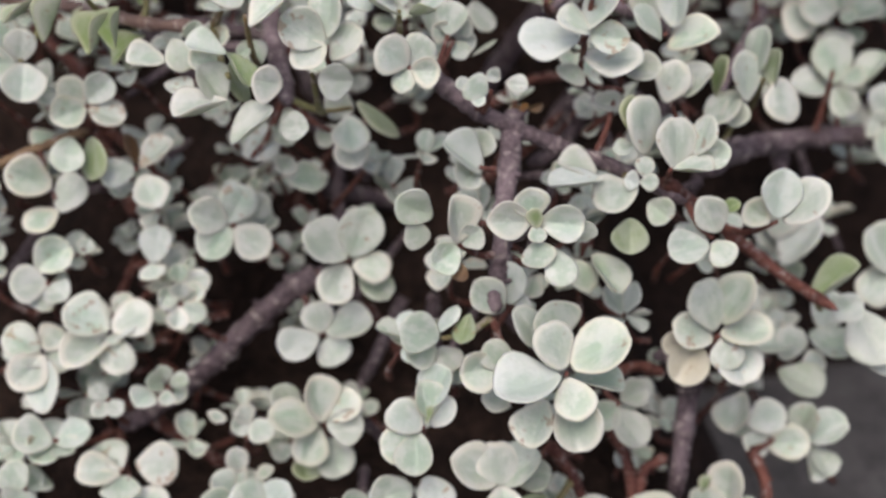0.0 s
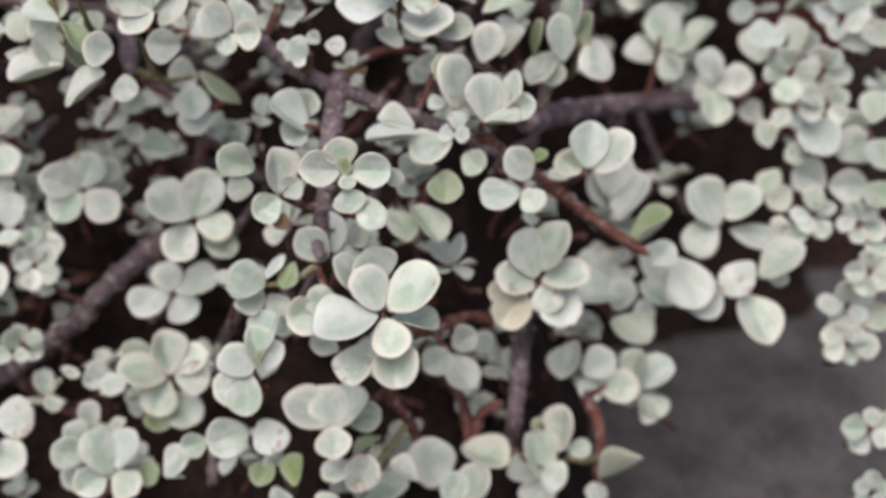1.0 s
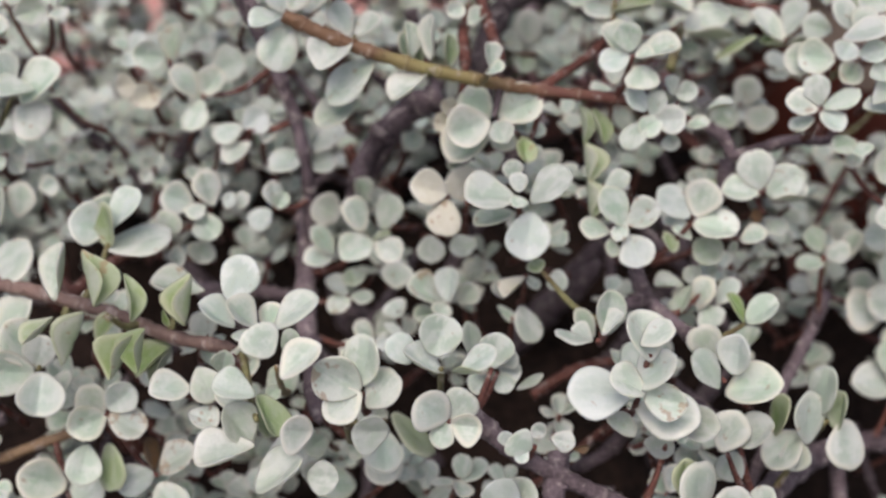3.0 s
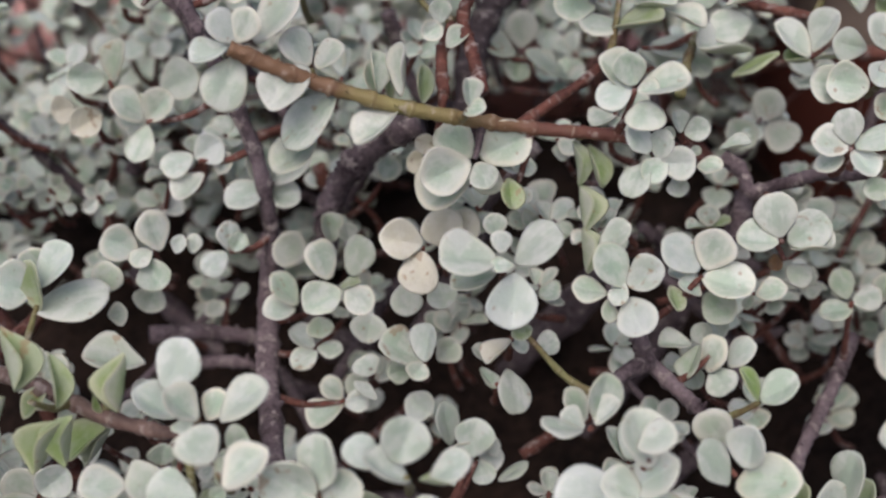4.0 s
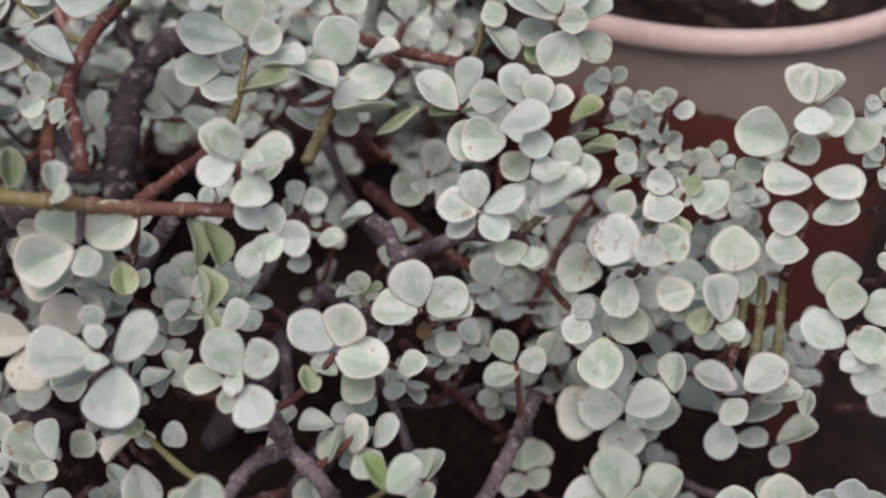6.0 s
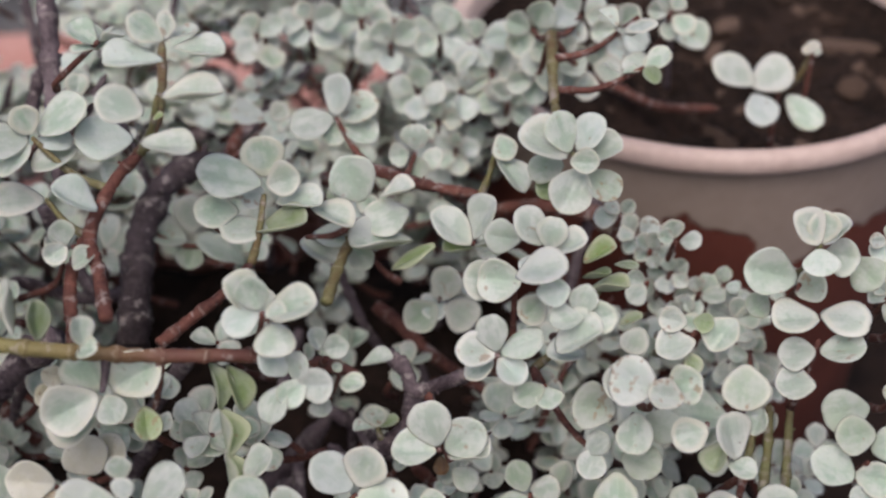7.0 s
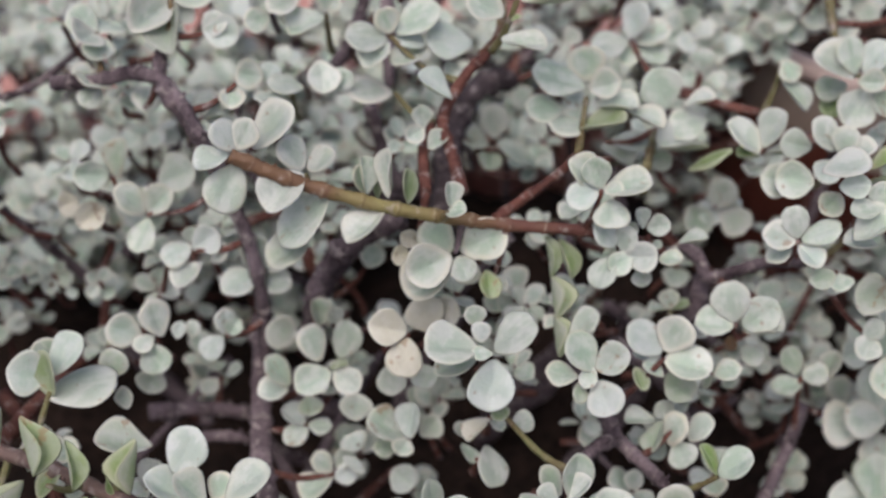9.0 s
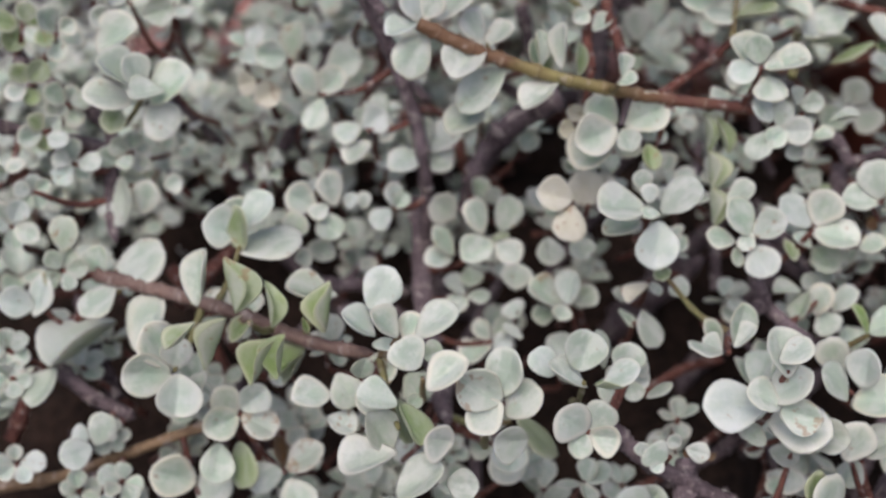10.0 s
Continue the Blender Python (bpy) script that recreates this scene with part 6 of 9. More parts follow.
sprig((0.1837, -0.0766, 0.1373), (0.1843, -0.0569, 0.1150), "red",
      (-0.2, 1.8, -1.2, -176, 4, -57, 9.1, 8.1, 0),
      (1.5, 4.0, -1.6, 151, 77, -76, 8.0, 6.5, 0),
      (2.3, 4.0, -2.1, -0, 41, 52, 7.0, 5.8, 0),
      (0.7, -0.2, -0.6, -49, -17, 52, 8.3, 8.2, 0),
      (0.7, 2.0, -2.5, -129, -47, -14, 8.7, 9.2, 0), pairs=0)
sprig((0.1784, -0.1100, 0.0938), (0.1789, -0.0904, 0.0714), "red",
      (-0.9, 0.4, -0.2, -174, 13, -54, 10.6, 8.8, 0),
      (-0.1, -0.3, 1.3, 58, 60, 6, 6.9, 6.8, 0),
      (1.6, 1.4, -0.8, -16, 33, 54, 9.5, 8.5, 0),
      (0.6, -0.4, -0.4, -61, -5, 44, 8.0, 7.5, 0),
      (0.8, 3.0, -3.6, -147, -29, -27, 9.3, 9.2, 0), pairs=0)
sprig((0.1776, -0.1224, 0.0763), (0.1781, -0.1027, 0.0540), "red",
      (1.5, 2.4, -2.9, -68, -20, 35, 5.6, 5.6, 0),
      (1.0, 3.1, -3.7, -152, -33, -28, 7.7, 7.5, 0),
      (-0.6, 0.2, 0.3, 156, 16, -51, 6.1, 5.9, 0),
      (-0.2, -0.0, 1.2, 100, 72, -29, 7.4, 6.8, 0),
      (3.1, 5.1, -4.6, -25, 27, 53, 7.7, 6.5, 0), pairs=0)
sprig((0.0989, -0.0387, 0.1454), (0.0994, -0.0187, 0.1226), "red",
      (-1.8, 2.7, 4.2, 39, 72, 36, 18.8, 15.5, 0),
      (0.1, -1.5, -3.3, 2, 49, 20, 21.6, 18.1, 0),
      (1.1, 6.3, -3.0, 146, 60, -25, 17.5, 14.8, 3),
      (1.9, 3.8, -5.9, -49, -26, 45, 9.3, 10.6, 3), pairs=0)
sprig((0.1400, -0.0082, 0.1798), (0.1405, 0.0114, 0.1574), "red",
      (-0.6, 0.1, 0.2, 65, 80, -14, 14.4, 12.1, 0),
      (0.5, 0.4, -0.0, -24, 17, 45, 16.1, 13.5, 0),
      (1.8, -0.4, -2.0, 170, 26, -70, 8.8, 11.1, 0),
      (0.2, 0.8, -1.1, -89, -49, -1, 15.1, 12.7, 0), pairs=0)
sprig((0.1636, -0.0383, 0.1666), (0.1642, -0.0186, 0.1443), "red",
      (-7.9, 0.9, 1.0, 140, 64, -37, 11.0, 9.3, 0),
      (8.1, -0.6, -1.1, -175, -13, -29, 11.1, 9.3, 3), pairs=0)
sprig((0.1642, -0.0186, 0.2027), (0.1648, 0.0011, 0.1804), "young",
      (-0.7, -0.7, -1.2, 175, 8, -35, 14.7, 12.4, 0),
      (17.8, 0.0, -1.0, -44, -15, 26, 13.8, 11.6, 0), pairs=0)
sprig((0.1205, -0.0041, 0.1992), (0.1210, 0.0162, 0.1762), "red",
      (0.3, -1.9, -5.4, -58, -40, 41, 12.7, 10.9, 3), pairs=0)
sprig((0.0774, -0.0500, 0.2151), (0.0780, -0.0301, 0.1925), "young",
      (-1.3, 1.2, -0.4, -147, -36, -6, 15.2, 12.8, 0),
      (-3.5, 0.7, -2.1, -93, -51, 4, 10.3, 9.5, 3), pairs=0)
sprig((0.0574, -0.0504, 0.2119), (0.0580, -0.0307, 0.1896), "red",
      (-0.1, -1.2, -2.8, -130, -44, -32, 9.7, 9.5, 3), pairs=0)
sprig((0.0349, -0.0580, 0.2187), (0.0355, -0.0374, 0.1954), "red",
      (-7.1, 0.5, -1.1, -22, -9, 37, 9.3, 7.8, 3), pairs=0)
sprig((0.0347, -0.0896, 0.2013), (0.0353, -0.0700, 0.1790), "young",
      (0.5, -2.9, -5.5, -95, -47, -3, 11.4, 11.4, 1),
      (6.2, -0.3, -1.6, -43, -30, 45, 8.9, 9.3, 3), pairs=0)
sprig((0.0588, -0.0994, 0.1918), (0.0594, -0.0797, 0.1695), "red",
      (1.8, 0.6, 1.2, 155, 58, -60, 12.7, 10.6, 0),
      (-0.8, -0.5, -1.7, -168, -2, -36, 13.8, 11.6, 0),
      (-0.2, 0.2, -1.3, -48, -31, 42, 8.8, 9.2, 0),
      (3.1, 5.4, 6.0, -9, 30, 39, 6.2, 5.2, 1), pairs=0)
sprig((0.0047, -0.1165, 0.2098), (0.0052, -0.0969, 0.1875), "bark",
      (-0.1, 0.6, 1.0, 139, 72, -42, 9.6, 10.6, 0),
      (-0.8, 0.6, 0.1, -166, 10, -64, 13.8, 11.3, 0),
      (1.2, 0.8, -0.1, -15, 0, 61, 12.8, 10.8, 0),
      (-0.2, -1.5, -0.9, 74, 76, -6, 6.0, 5.0, 1),
      (-0.2, -0.5, -0.1, -84, -47, 3, 5.5, 5.5, 0),
      (-0.0, -0.8, -5.1, -75, -46, 12, 8.0, 10.4, 0),
      (4.0, -1.9, -7.4, -62, -42, 24, 11.6, 9.5, 0),
      (12.5, -0.6, -5.6, 20, 59, 59, 5.8, 6.7, 3), pairs=0)
sprig((0.0154, -0.0930, 0.1814), (0.0160, -0.0734, 0.1591), "red",
      (-0.5, 0.7, 1.2, -39, -28, 4, 14.6, 12.2, 3),
      (8.6, 1.3, 1.9, -54, -37, -9, 15.5, 13.0, 3),
      (-8.1, -1.0, -3.6, -112, -42, -21, 7.7, 7.2, 3), pairs=0)
sprig((-0.0500, -0.0680, 0.1687), (-0.0494, -0.0483, 0.1464), "red",
      (-0.3, 0.4, 0.7, -172, 35, -37, 18.4, 15.5, 0),
      (-0.0, 0.5, 0.1, 33, 61, 56, 18.5, 15.3, 0),
      (0.4, 0.1, -1.4, -11, -6, 40, 13.4, 11.3, 0),
      (-0.2, 0.5, -1.6, -130, -29, -43, 15.1, 13.0, 0),
      (2.2, 2.5, -8.4, -25, -22, 23, 13.3, 11.2, 3), pairs=0)
sprig((-0.0603, -0.0703, 0.1410), (-0.0598, -0.0512, 0.1192), "red",
      (-1.2, 0.2, 0.2, -148, -5, -29, 15.6, 13.2, 0),
      (-0.3, 0.5, -0.0, 124, 72, -20, 12.1, 11.4, 0),
      (0.7, 0.9, 0.1, 1, 12, 24, 16.8, 14.1, 0),
      (0.5, 0.4, -1.5, -53, -39, 23, 10.4, 12.6, 0), pairs=0)
sprig((-0.0221, -0.1167, 0.1719), (-0.0216, -0.0970, 0.1496), "young",
      (-0.4, -0.1, -0.1, -173, 28, -61, 13.2, 12.9, 0),
      (-1.5, 1.2, 1.2, 34, 37, -14, 10.3, 7.7, 0),
      (8.5, 4.1, 5.7, -114, -39, 15, 9.8, 8.2, 1),
      (-1.5, 4.8, -6.1, -152, -5, -54, 10.3, 11.0, 3),
      (-0.7, 5.1, -6.4, -48, -34, 31, 9.2, 8.9, 3), pairs=0)
sprig((-0.0605, -0.0941, 0.1238), (-0.0599, -0.0745, 0.1015), "red",
      (0.2, -0.2, -0.3, 130, 67, 9, 16.8, 14.1, 0),
      (1.5, 0.4, 0.0, 20, 38, 28, 14.0, 11.8, 0),
      (0.6, 0.4, -0.8, -7, 0, 53, 12.9, 12.3, 0),
      (-1.0, 0.8, -1.0, -164, 21, -24, 18.6, 15.6, 0),
      (-1.1, 1.0, -1.6, -116, -31, -31, 15.0, 12.7, 0),
      (-7.6, 7.5, -1.6, 177, 46, -39, 13.5, 11.3, 3),
      (-0.4, 3.2, -9.1, -59, -37, 16, 14.8, 13.6, 3),
      (-6.6, 0.8, -14.1, -93, -37, -13, 8.7, 10.1, 1), pairs=0)
sprig((-0.0285, -0.1252, 0.1463), (-0.0279, -0.1057, 0.1242), "red",
      (-0.1, -0.6, -1.1, 172, 45, -54, 13.1, 11.3, 0),
      (1.9, 1.4, 1.7, 124, 68, 0, 12.2, 10.3, 0),
      (2.4, 3.6, 4.4, 35, 56, 14, 13.7, 11.5, 0),
      (2.5, 0.7, -0.9, 23, 45, 30, 11.1, 9.3, 0),
      (-2.2, -1.1, -4.9, -160, 8, -55, 11.8, 11.4, 0),
      (-2.1, 1.1, -2.2, -91, -39, 7, 13.9, 11.7, 0),
      (1.0, -0.1, 1.1, 43, 59, -6, 5.7, 4.8, 1), pairs=0)
sprig((-0.0326, -0.1275, 0.1226), (-0.0320, -0.1078, 0.1003), "red",
      (0.5, 0.9, 1.5, -153, 1, -51, 15.3, 13.7, 0),
      (-13.3, -0.0, -1.7, -157, 8, -52, 9.4, 8.7, 0),
      (3.8, 3.0, 3.7, -58, -34, 19, 12.7, 12.3, 0),
      (-20.8, -4.9, -11.7, -166, 21, 10, 7.5, 4.0, 0),
      (-27.8, -4.2, -11.9, 25, 37, 15, 12.3, 10.4, 0), pairs=0)
sprig((-0.0222, -0.1304, 0.1070), (-0.0216, -0.1107, 0.0847), "young",
      (2.5, -2.0, -3.1, 55, 58, -9, 11.5, 9.7, 1),
      (-4.2, 3.7, 5.0, -120, -27, -10, 10.6, 8.9, 1),
      (-0.7, 2.9, 3.1, 171, 41, -50, 6.8, 8.4, 0),
      (2.2, -2.8, -6.7, -150, -4, -46, 8.5, 11.0, 0), pairs=0)
sprig((-0.0814, -0.1182, 0.1042), (-0.0808, -0.0985, 0.0819), "red",
      (1.4, -1.1, -1.6, 131, 64, -3, 17.3, 14.5, 0),
      (2.3, 0.2, -0.3, 39, 48, 13, 15.1, 12.7, 0),
      (-7.4, 3.0, 2.9, -173, 36, -54, 12.4, 11.6, 0),
      (-0.7, 0.6, -1.4, -139, -7, -47, 12.3, 11.6, 0),
      (1.1, 0.8, -1.7, -32, -25, 33, 11.5, 10.9, 0),
      (-6.9, 9.2, 3.1, 179, 44, -27, 11.4, 9.6, 0),
      (7.7, 4.7, -4.1, -19, -14, 43, 8.8, 8.7, 1),
      (-9.4, 6.0, -3.8, -134, -11, -45, 9.1, 9.5, 3), pairs=0)
sprig((-0.1231, -0.1035, 0.1105), (-0.1225, -0.0838, 0.0882), "red",
      (-1.8, -2.9, -4.8, -12, -16, 44, 15.2, 14.1, 0),
      (1.6, 3.2, 4.6, -0, -3, 52, 14.8, 14.9, 0), pairs=0)
sprig((-0.0857, -0.0953, 0.1198), (-0.0851, -0.0757, 0.0974), "red",
      (-1.5, -5.8, -9.7, 135, 66, -24, 9.6, 8.1, 0),
      (1.3, 2.5, 3.5, 155, 62, -40, 7.2, 7.7, 0),
      (3.2, 3.7, 4.8, -57, -38, 16, 8.9, 9.6, 0),
      (2.1, 3.6, 3.8, -146, -1, -53, 7.6, 7.7, 0),
      (-10.5, 4.2, 3.1, 37, 51, 53, 4.5, 6.9, 0),
      (4.0, -3.4, -9.1, -46, -33, 24, 5.0, 6.9, 3), pairs=0)
sprig((-0.0815, -0.0393, 0.1917), (-0.0809, -0.0196, 0.1693), "red",
      (-3.1, 1.2, 0.2, 8, 25, 48, 14.0, 11.8, 0),
      (13.4, 1.5, -0.5, -129, -33, -46, 7.4, 8.7, 3), pairs=0)
sprig((-0.0876, -0.0558, 0.1765), (-0.0870, -0.0361, 0.1542), "red",
      (-1.6, 0.4, -0.3, 31, 59, 62, 14.6, 13.2, 0),
      (-1.7, 0.7, -0.5, -164, 32, -67, 14.7, 12.8, 0),
      (-0.7, 0.6, -1.4, -132, -25, -27, 14.5, 12.2, 0),
      (-0.0, 0.9, -1.6, -28, -33, 43, 14.7, 12.8, 0),
      (0.8, 9.5, 0.3, 1, 8, 64, 11.4, 9.8, 3), pairs=0)
sprig((-0.0795, -0.0288, 0.1897), (-0.0789, -0.0092, 0.1673), "red",
      (22.2, -7.0, -10.0, -160, 13, -41, 13.7, 11.5, 0), pairs=0)
sprig((-0.1056, -0.0658, 0.1600), (-0.1050, -0.0461, 0.1377), "red",
      (-0.5, 2.0, -0.2, 75, 76, 29, 7.2, 7.3, 0),
      (0.5, 1.9, -0.8, 8, 8, 62, 9.5, 8.3, 0),
      (-1.4, 4.8, -3.8, -69, -45, 3, 7.3, 6.1, 0),
      (-1.6, 2.4, -2.2, -130, -14, -51, 8.8, 7.4, 0), pairs=0)
sprig((-0.0930, -0.0553, 0.2383), (-0.0924, -0.0357, 0.2160), "red",
      (0.0, 0.7, 0.8, 24, 79, 77, 8.1, 7.1, 0),
      (-0.2, 5.5, -1.6, -2, 20, 47, 11.9, 10.0, 0), pairs=0)
sprig((-0.0145, -0.0479, 0.2349), (-0.0139, -0.0283, 0.2125), "red",
      (-0.9, 2.8, -0.5, -158, 41, -85, 8.3, 7.3, 0),
      (0.2, 4.3, -0.9, -5, 52, 83, 7.9, 6.8, 0),
      (0.4, 4.7, -1.9, -7, -6, 68, 6.9, 6.9, 0),
      (0.2, 1.8, -1.4, -54, -39, 32, 6.7, 6.5, 0),
      (-1.1, 4.5, -2.5, -133, -21, -22, 10.0, 8.4, 0), pairs=0)
sprig((-0.1100, -0.0866, 0.1349), (-0.1095, -0.0669, 0.1125), "red",
      (-1.7, 3.0, -1.9, -139, 34, -46, 8.5, 7.1, 3),
      (-1.8, 5.1, -2.5, 158, 78, -45, 7.2, 6.5, 3),
      (0.1, 1.7, -0.8, -2, 25, 65, 7.3, 6.0, 3),
      (-1.2, 5.4, -4.2, -19, -27, 43, 7.2, 6.8, 0),
      (-0.0, -0.6, -0.4, -98, -43, -22, 5.6, 5.9, 0), pairs=0)
sprig((-0.1059, -0.0688, 0.1551), (-0.1054, -0.0491, 0.1327), "red",
      (-0.4, 0.2, -1.3, -97, -35, -22, 8.6, 7.6, 0),
      (-1.5, 2.7, -1.7, -135, 20, -37, 7.8, 6.6, 0),
      (-0.5, 2.3, -0.4, 14, 77, 85, 7.7, 7.3, 0),
      (0.0, 3.0, -1.3, 5, 22, 42, 9.1, 7.7, 0),
      (0.6, 0.2, -0.8, -18, -28, 46, 8.9, 7.7, 0), pairs=0)
sprig((-0.0568, -0.0734, 0.2370), (-0.0563, -0.0538, 0.2147), "young",
      (-8.6, -0.9, -2.9, -160, 22, -72, 10.3, 11.5, 0),
      (12.1, 0.0, -3.0, -161, 16, -71, 11.7, 11.2, 3), pairs=0)
sprig((-0.0287, -0.0744, 0.2386), (-0.0282, -0.0548, 0.2163), "red",
      (0.4, 0.2, 0.4, -171, 37, -74, 12.1, 12.9, 0),
      (-0.0, 0.6, 0.3, 10, 52, 74, 10.1, 10.5, 0),
      (-0.2, 0.1, -1.3, -9, 3, 68, 9.6, 9.4, 0),
      (-1.0, 1.5, 0.0, -103, -51, 6, 8.7, 7.3, 0), pairs=0)
sprig((-0.0182, -0.1019, 0.2065), (-0.0176, -0.0823, 0.1841), "red",
      (-5.2, -0.6, -2.1, -173, 32, -67, 13.3, 11.0, 3),
      (-5.9, -2.9, -6.7, -164, 15, -64, 8.4, 8.9, 3), pairs=0)
sprig((-0.0164, -0.1077, 0.1980), (-0.0158, -0.0881, 0.1756), "red",
      (0.0, 0.1, 0.1, 112, 76, 18, 15.0, 12.6, 0),
      (0.1, 0.1, -0.6, -146, -17, -53, 10.5, 10.0, 0),
      (0.1, 0.8, -0.2, 7, 35, 65, 8.1, 8.2, 0),
      (0.5, -1.6, -4.9, -105, -43, -18, 5.6, 5.2, 4), pairs=0)
sprig((-0.0050, -0.0749, 0.2304), (-0.0044, -0.0554, 0.2084), "red",
      (-1.0, -0.7, -1.2, -177, 42, -72, 7.8, 9.2, 0), pairs=0)

# the side away from the pot, sprig by sprig
sprig((-0.1254, -0.0468, 0.2530), (-0.1253, -0.0281, 0.2303), "young",
      (-15.1, 3.6, 1.7, 78, 50, -39, 17.5, 14.7, 0),
      (-4.1, 1.4, 1.3, 111, 52, 46, 17.0, 5.6, 5),
      (6.8, -0.6, -2.3, 104, 51, 37, 15.4, 5.2, 5),
      (22.0, -0.9, -3.2, 79, 50, -44, 15.5, 5.2, 5),
      (-6.5, 2.1, 0.2, -115, -46, 35, 16.8, 5.6, 5),
      (8.0, -1.2, -5.1, -125, -42, 12, 15.4, 6.2, 5),
      (10.4, 0.1, -3.9, -102, -50, 23, 13.6, 5.6, 5),
      (-15.4, 2.0, -2.0, -129, -19, 23, 12.3, 9.3, 1),
      (16.9, 0.8, -4.3, 131, 63, -27, 5.4, 1.9, 5), pairs=0)
sprig((-0.1084, -0.0334, 0.2497), (-0.1084, -0.0144, 0.2264), "young",
      (7.3, 8.1, -3.1, -166, 13, 5, 16.9, 14.2, 3), pairs=0)
sprig((-0.1706, -0.0163, 0.2389), (-0.1706, 0.0027, 0.2157), "young",
      (5.7, -10.7, -15.1, 43, 51, 4, 20.2, 17.0, 0),
      (-2.8, 1.7, 1.7, 21, 32, 14, 21.0, 17.7, 0),
      (-1.1, 2.2, 1.7, -128, -19, -3, 14.7, 12.4, 0),
      (-2.1, 3.7, -14.2, -136, -10, 16, 27.8, 22.3, 3),
      (-8.5, 6.4, -0.6, 73, 66, -3, 12.4, 10.4, 0), pairs=0)
sprig((-0.0812, -0.0721, 0.2361), (-0.0812, -0.0531, 0.2128), "young",
      (-0.2, 4.0, 5.7, -172, 16, -14, 12.6, 10.6, 0),
      (0.1, 4.7, 5.9, -65, -30, -34, 14.0, 11.8, 1),
      (-2.2, -1.1, -8.1, 145, 51, -16, 13.3, 11.2, 3),
      (0.1, -2.8, -6.0, -152, -5, 7, 17.8, 15.0, 0),
      (-0.6, -10.0, -16.9, 14, 32, 8, 17.0, 14.2, 0),
      (13.6, -6.8, -13.0, -17, 5, 45, 9.7, 9.8, 0),
      (2.0, 5.5, 3.6, 17, 38, 48, 5.3, 4.8, 3), pairs=0)
sprig((-0.0512, -0.0388, 0.1992), (-0.0512, -0.0197, 0.1760), "red",
      (-9.1, 1.7, 0.2, -29, -6, 42, 8.3, 8.9, 3),
      (-14.5, 2.9, 1.3, -143, -15, -36, 9.3, 10.0, 3), pairs=0)
sprig((-0.1654, 0.0226, 0.2871), (-0.1654, 0.0417, 0.2639), "young",
      (-0.4, 1.2, 1.7, -169, 39, -16, 17.5, 14.7, 0),
      (-0.3, 1.1, 2.6, 152, 72, -28, 12.2, 10.3, 0),
      (7.5, -0.6, 2.9, -150, 1, -13, 12.0, 10.1, 0),
      (2.1, -0.4, -2.6, 15, 34, 26, 17.9, 15.1, 0),
      (0.2, -0.2, -3.1, -26, -29, 44, 13.5, 13.9, 0),
      (-3.3, 0.9, -2.2, -159, 20, -21, 16.5, 13.8, 0),
      (-9.6, 3.6, -4.3, -98, -43, -3, 10.4, 8.8, 1), pairs=0)
sprig((-0.1758, 0.0417, 0.3006), (-0.1758, 0.0607, 0.2774), "red",
      (-6.5, -4.0, -5.7, 12, 27, 26, 16.8, 14.1, 0),
      (7.7, 3.0, 3.5, 4, 15, 67, 11.6, 10.1, 3),
      (-1.5, 2.2, 1.7, -164, 36, -69, 8.4, 8.3, 3), pairs=0)
sprig((-0.2064, 0.0433, 0.3009), (-0.2063, 0.0624, 0.2776), "red",
      (0.3, 0.4, -0.8, -20, -40, 45, 6.7, 5.8, 0),
      (-2.0, 4.0, -3.0, -113, -36, -39, 9.0, 8.4, 1),
      (-0.7, -0.7, 0.5, -136, 27, -47, 10.4, 8.7, 1),
      (0.3, 0.2, 0.8, 53, 61, 49, 6.7, 7.0, 1),
      (-1.0, 5.0, -2.0, 18, 27, 68, 6.8, 5.7, 1), pairs=0)
sprig((-0.1945, 0.0390, 0.3003), (-0.1945, 0.0581, 0.2771), "red",
      (-0.4, -0.9, 0.1, -127, 2, -41, 7.7, 6.4, 1),
      (-1.4, 2.8, -0.6, -137, 58, -68, 10.5, 8.8, 0),
      (0.9, -0.6, 0.9, 9, 35, 73, 7.1, 6.7, 0),
      (-0.7, 4.5, -2.7, -29, -11, 19, 9.6, 8.0, 0),
      (-0.6, 2.0, -2.1, -73, -38, 21, 9.3, 7.8, 0), pairs=0)
sprig((-0.2026, 0.0280, 0.2877), (-0.2026, 0.0471, 0.2645), "red",
      (-1.9, 3.3, -2.3, -131, -8, -38, 7.9, 6.6, 0),
      (-1.3, 2.9, -0.8, 178, 64, -59, 7.5, 7.0, 1),
      (0.4, 0.8, 0.5, 21, 50, 70, 9.0, 7.6, 1),
      (-1.3, 5.6, -3.5, -8, -21, 54, 7.4, 6.2, 0),
      (-1.6, 4.7, -3.5, -65, -42, 5, 6.9, 5.8, 1), pairs=0)
sprig((-0.1902, 0.0252, 0.2824), (-0.1901, 0.0443, 0.2592), "red",
      (0.5, 0.9, -0.2, -7, 24, 53, 8.5, 7.1, 3),
      (-0.9, 3.6, -2.9, -47, -44, 23, 7.3, 7.4, 3),
      (-2.3, 4.8, -3.1, -132, 1, -33, 7.9, 6.6, 3),
      (-1.7, 3.2, -1.2, -150, 46, -57, 9.6, 8.1, 0),
      (-1.3, 5.3, -2.2, 20, 66, 76, 6.6, 5.9, 0), pairs=0)
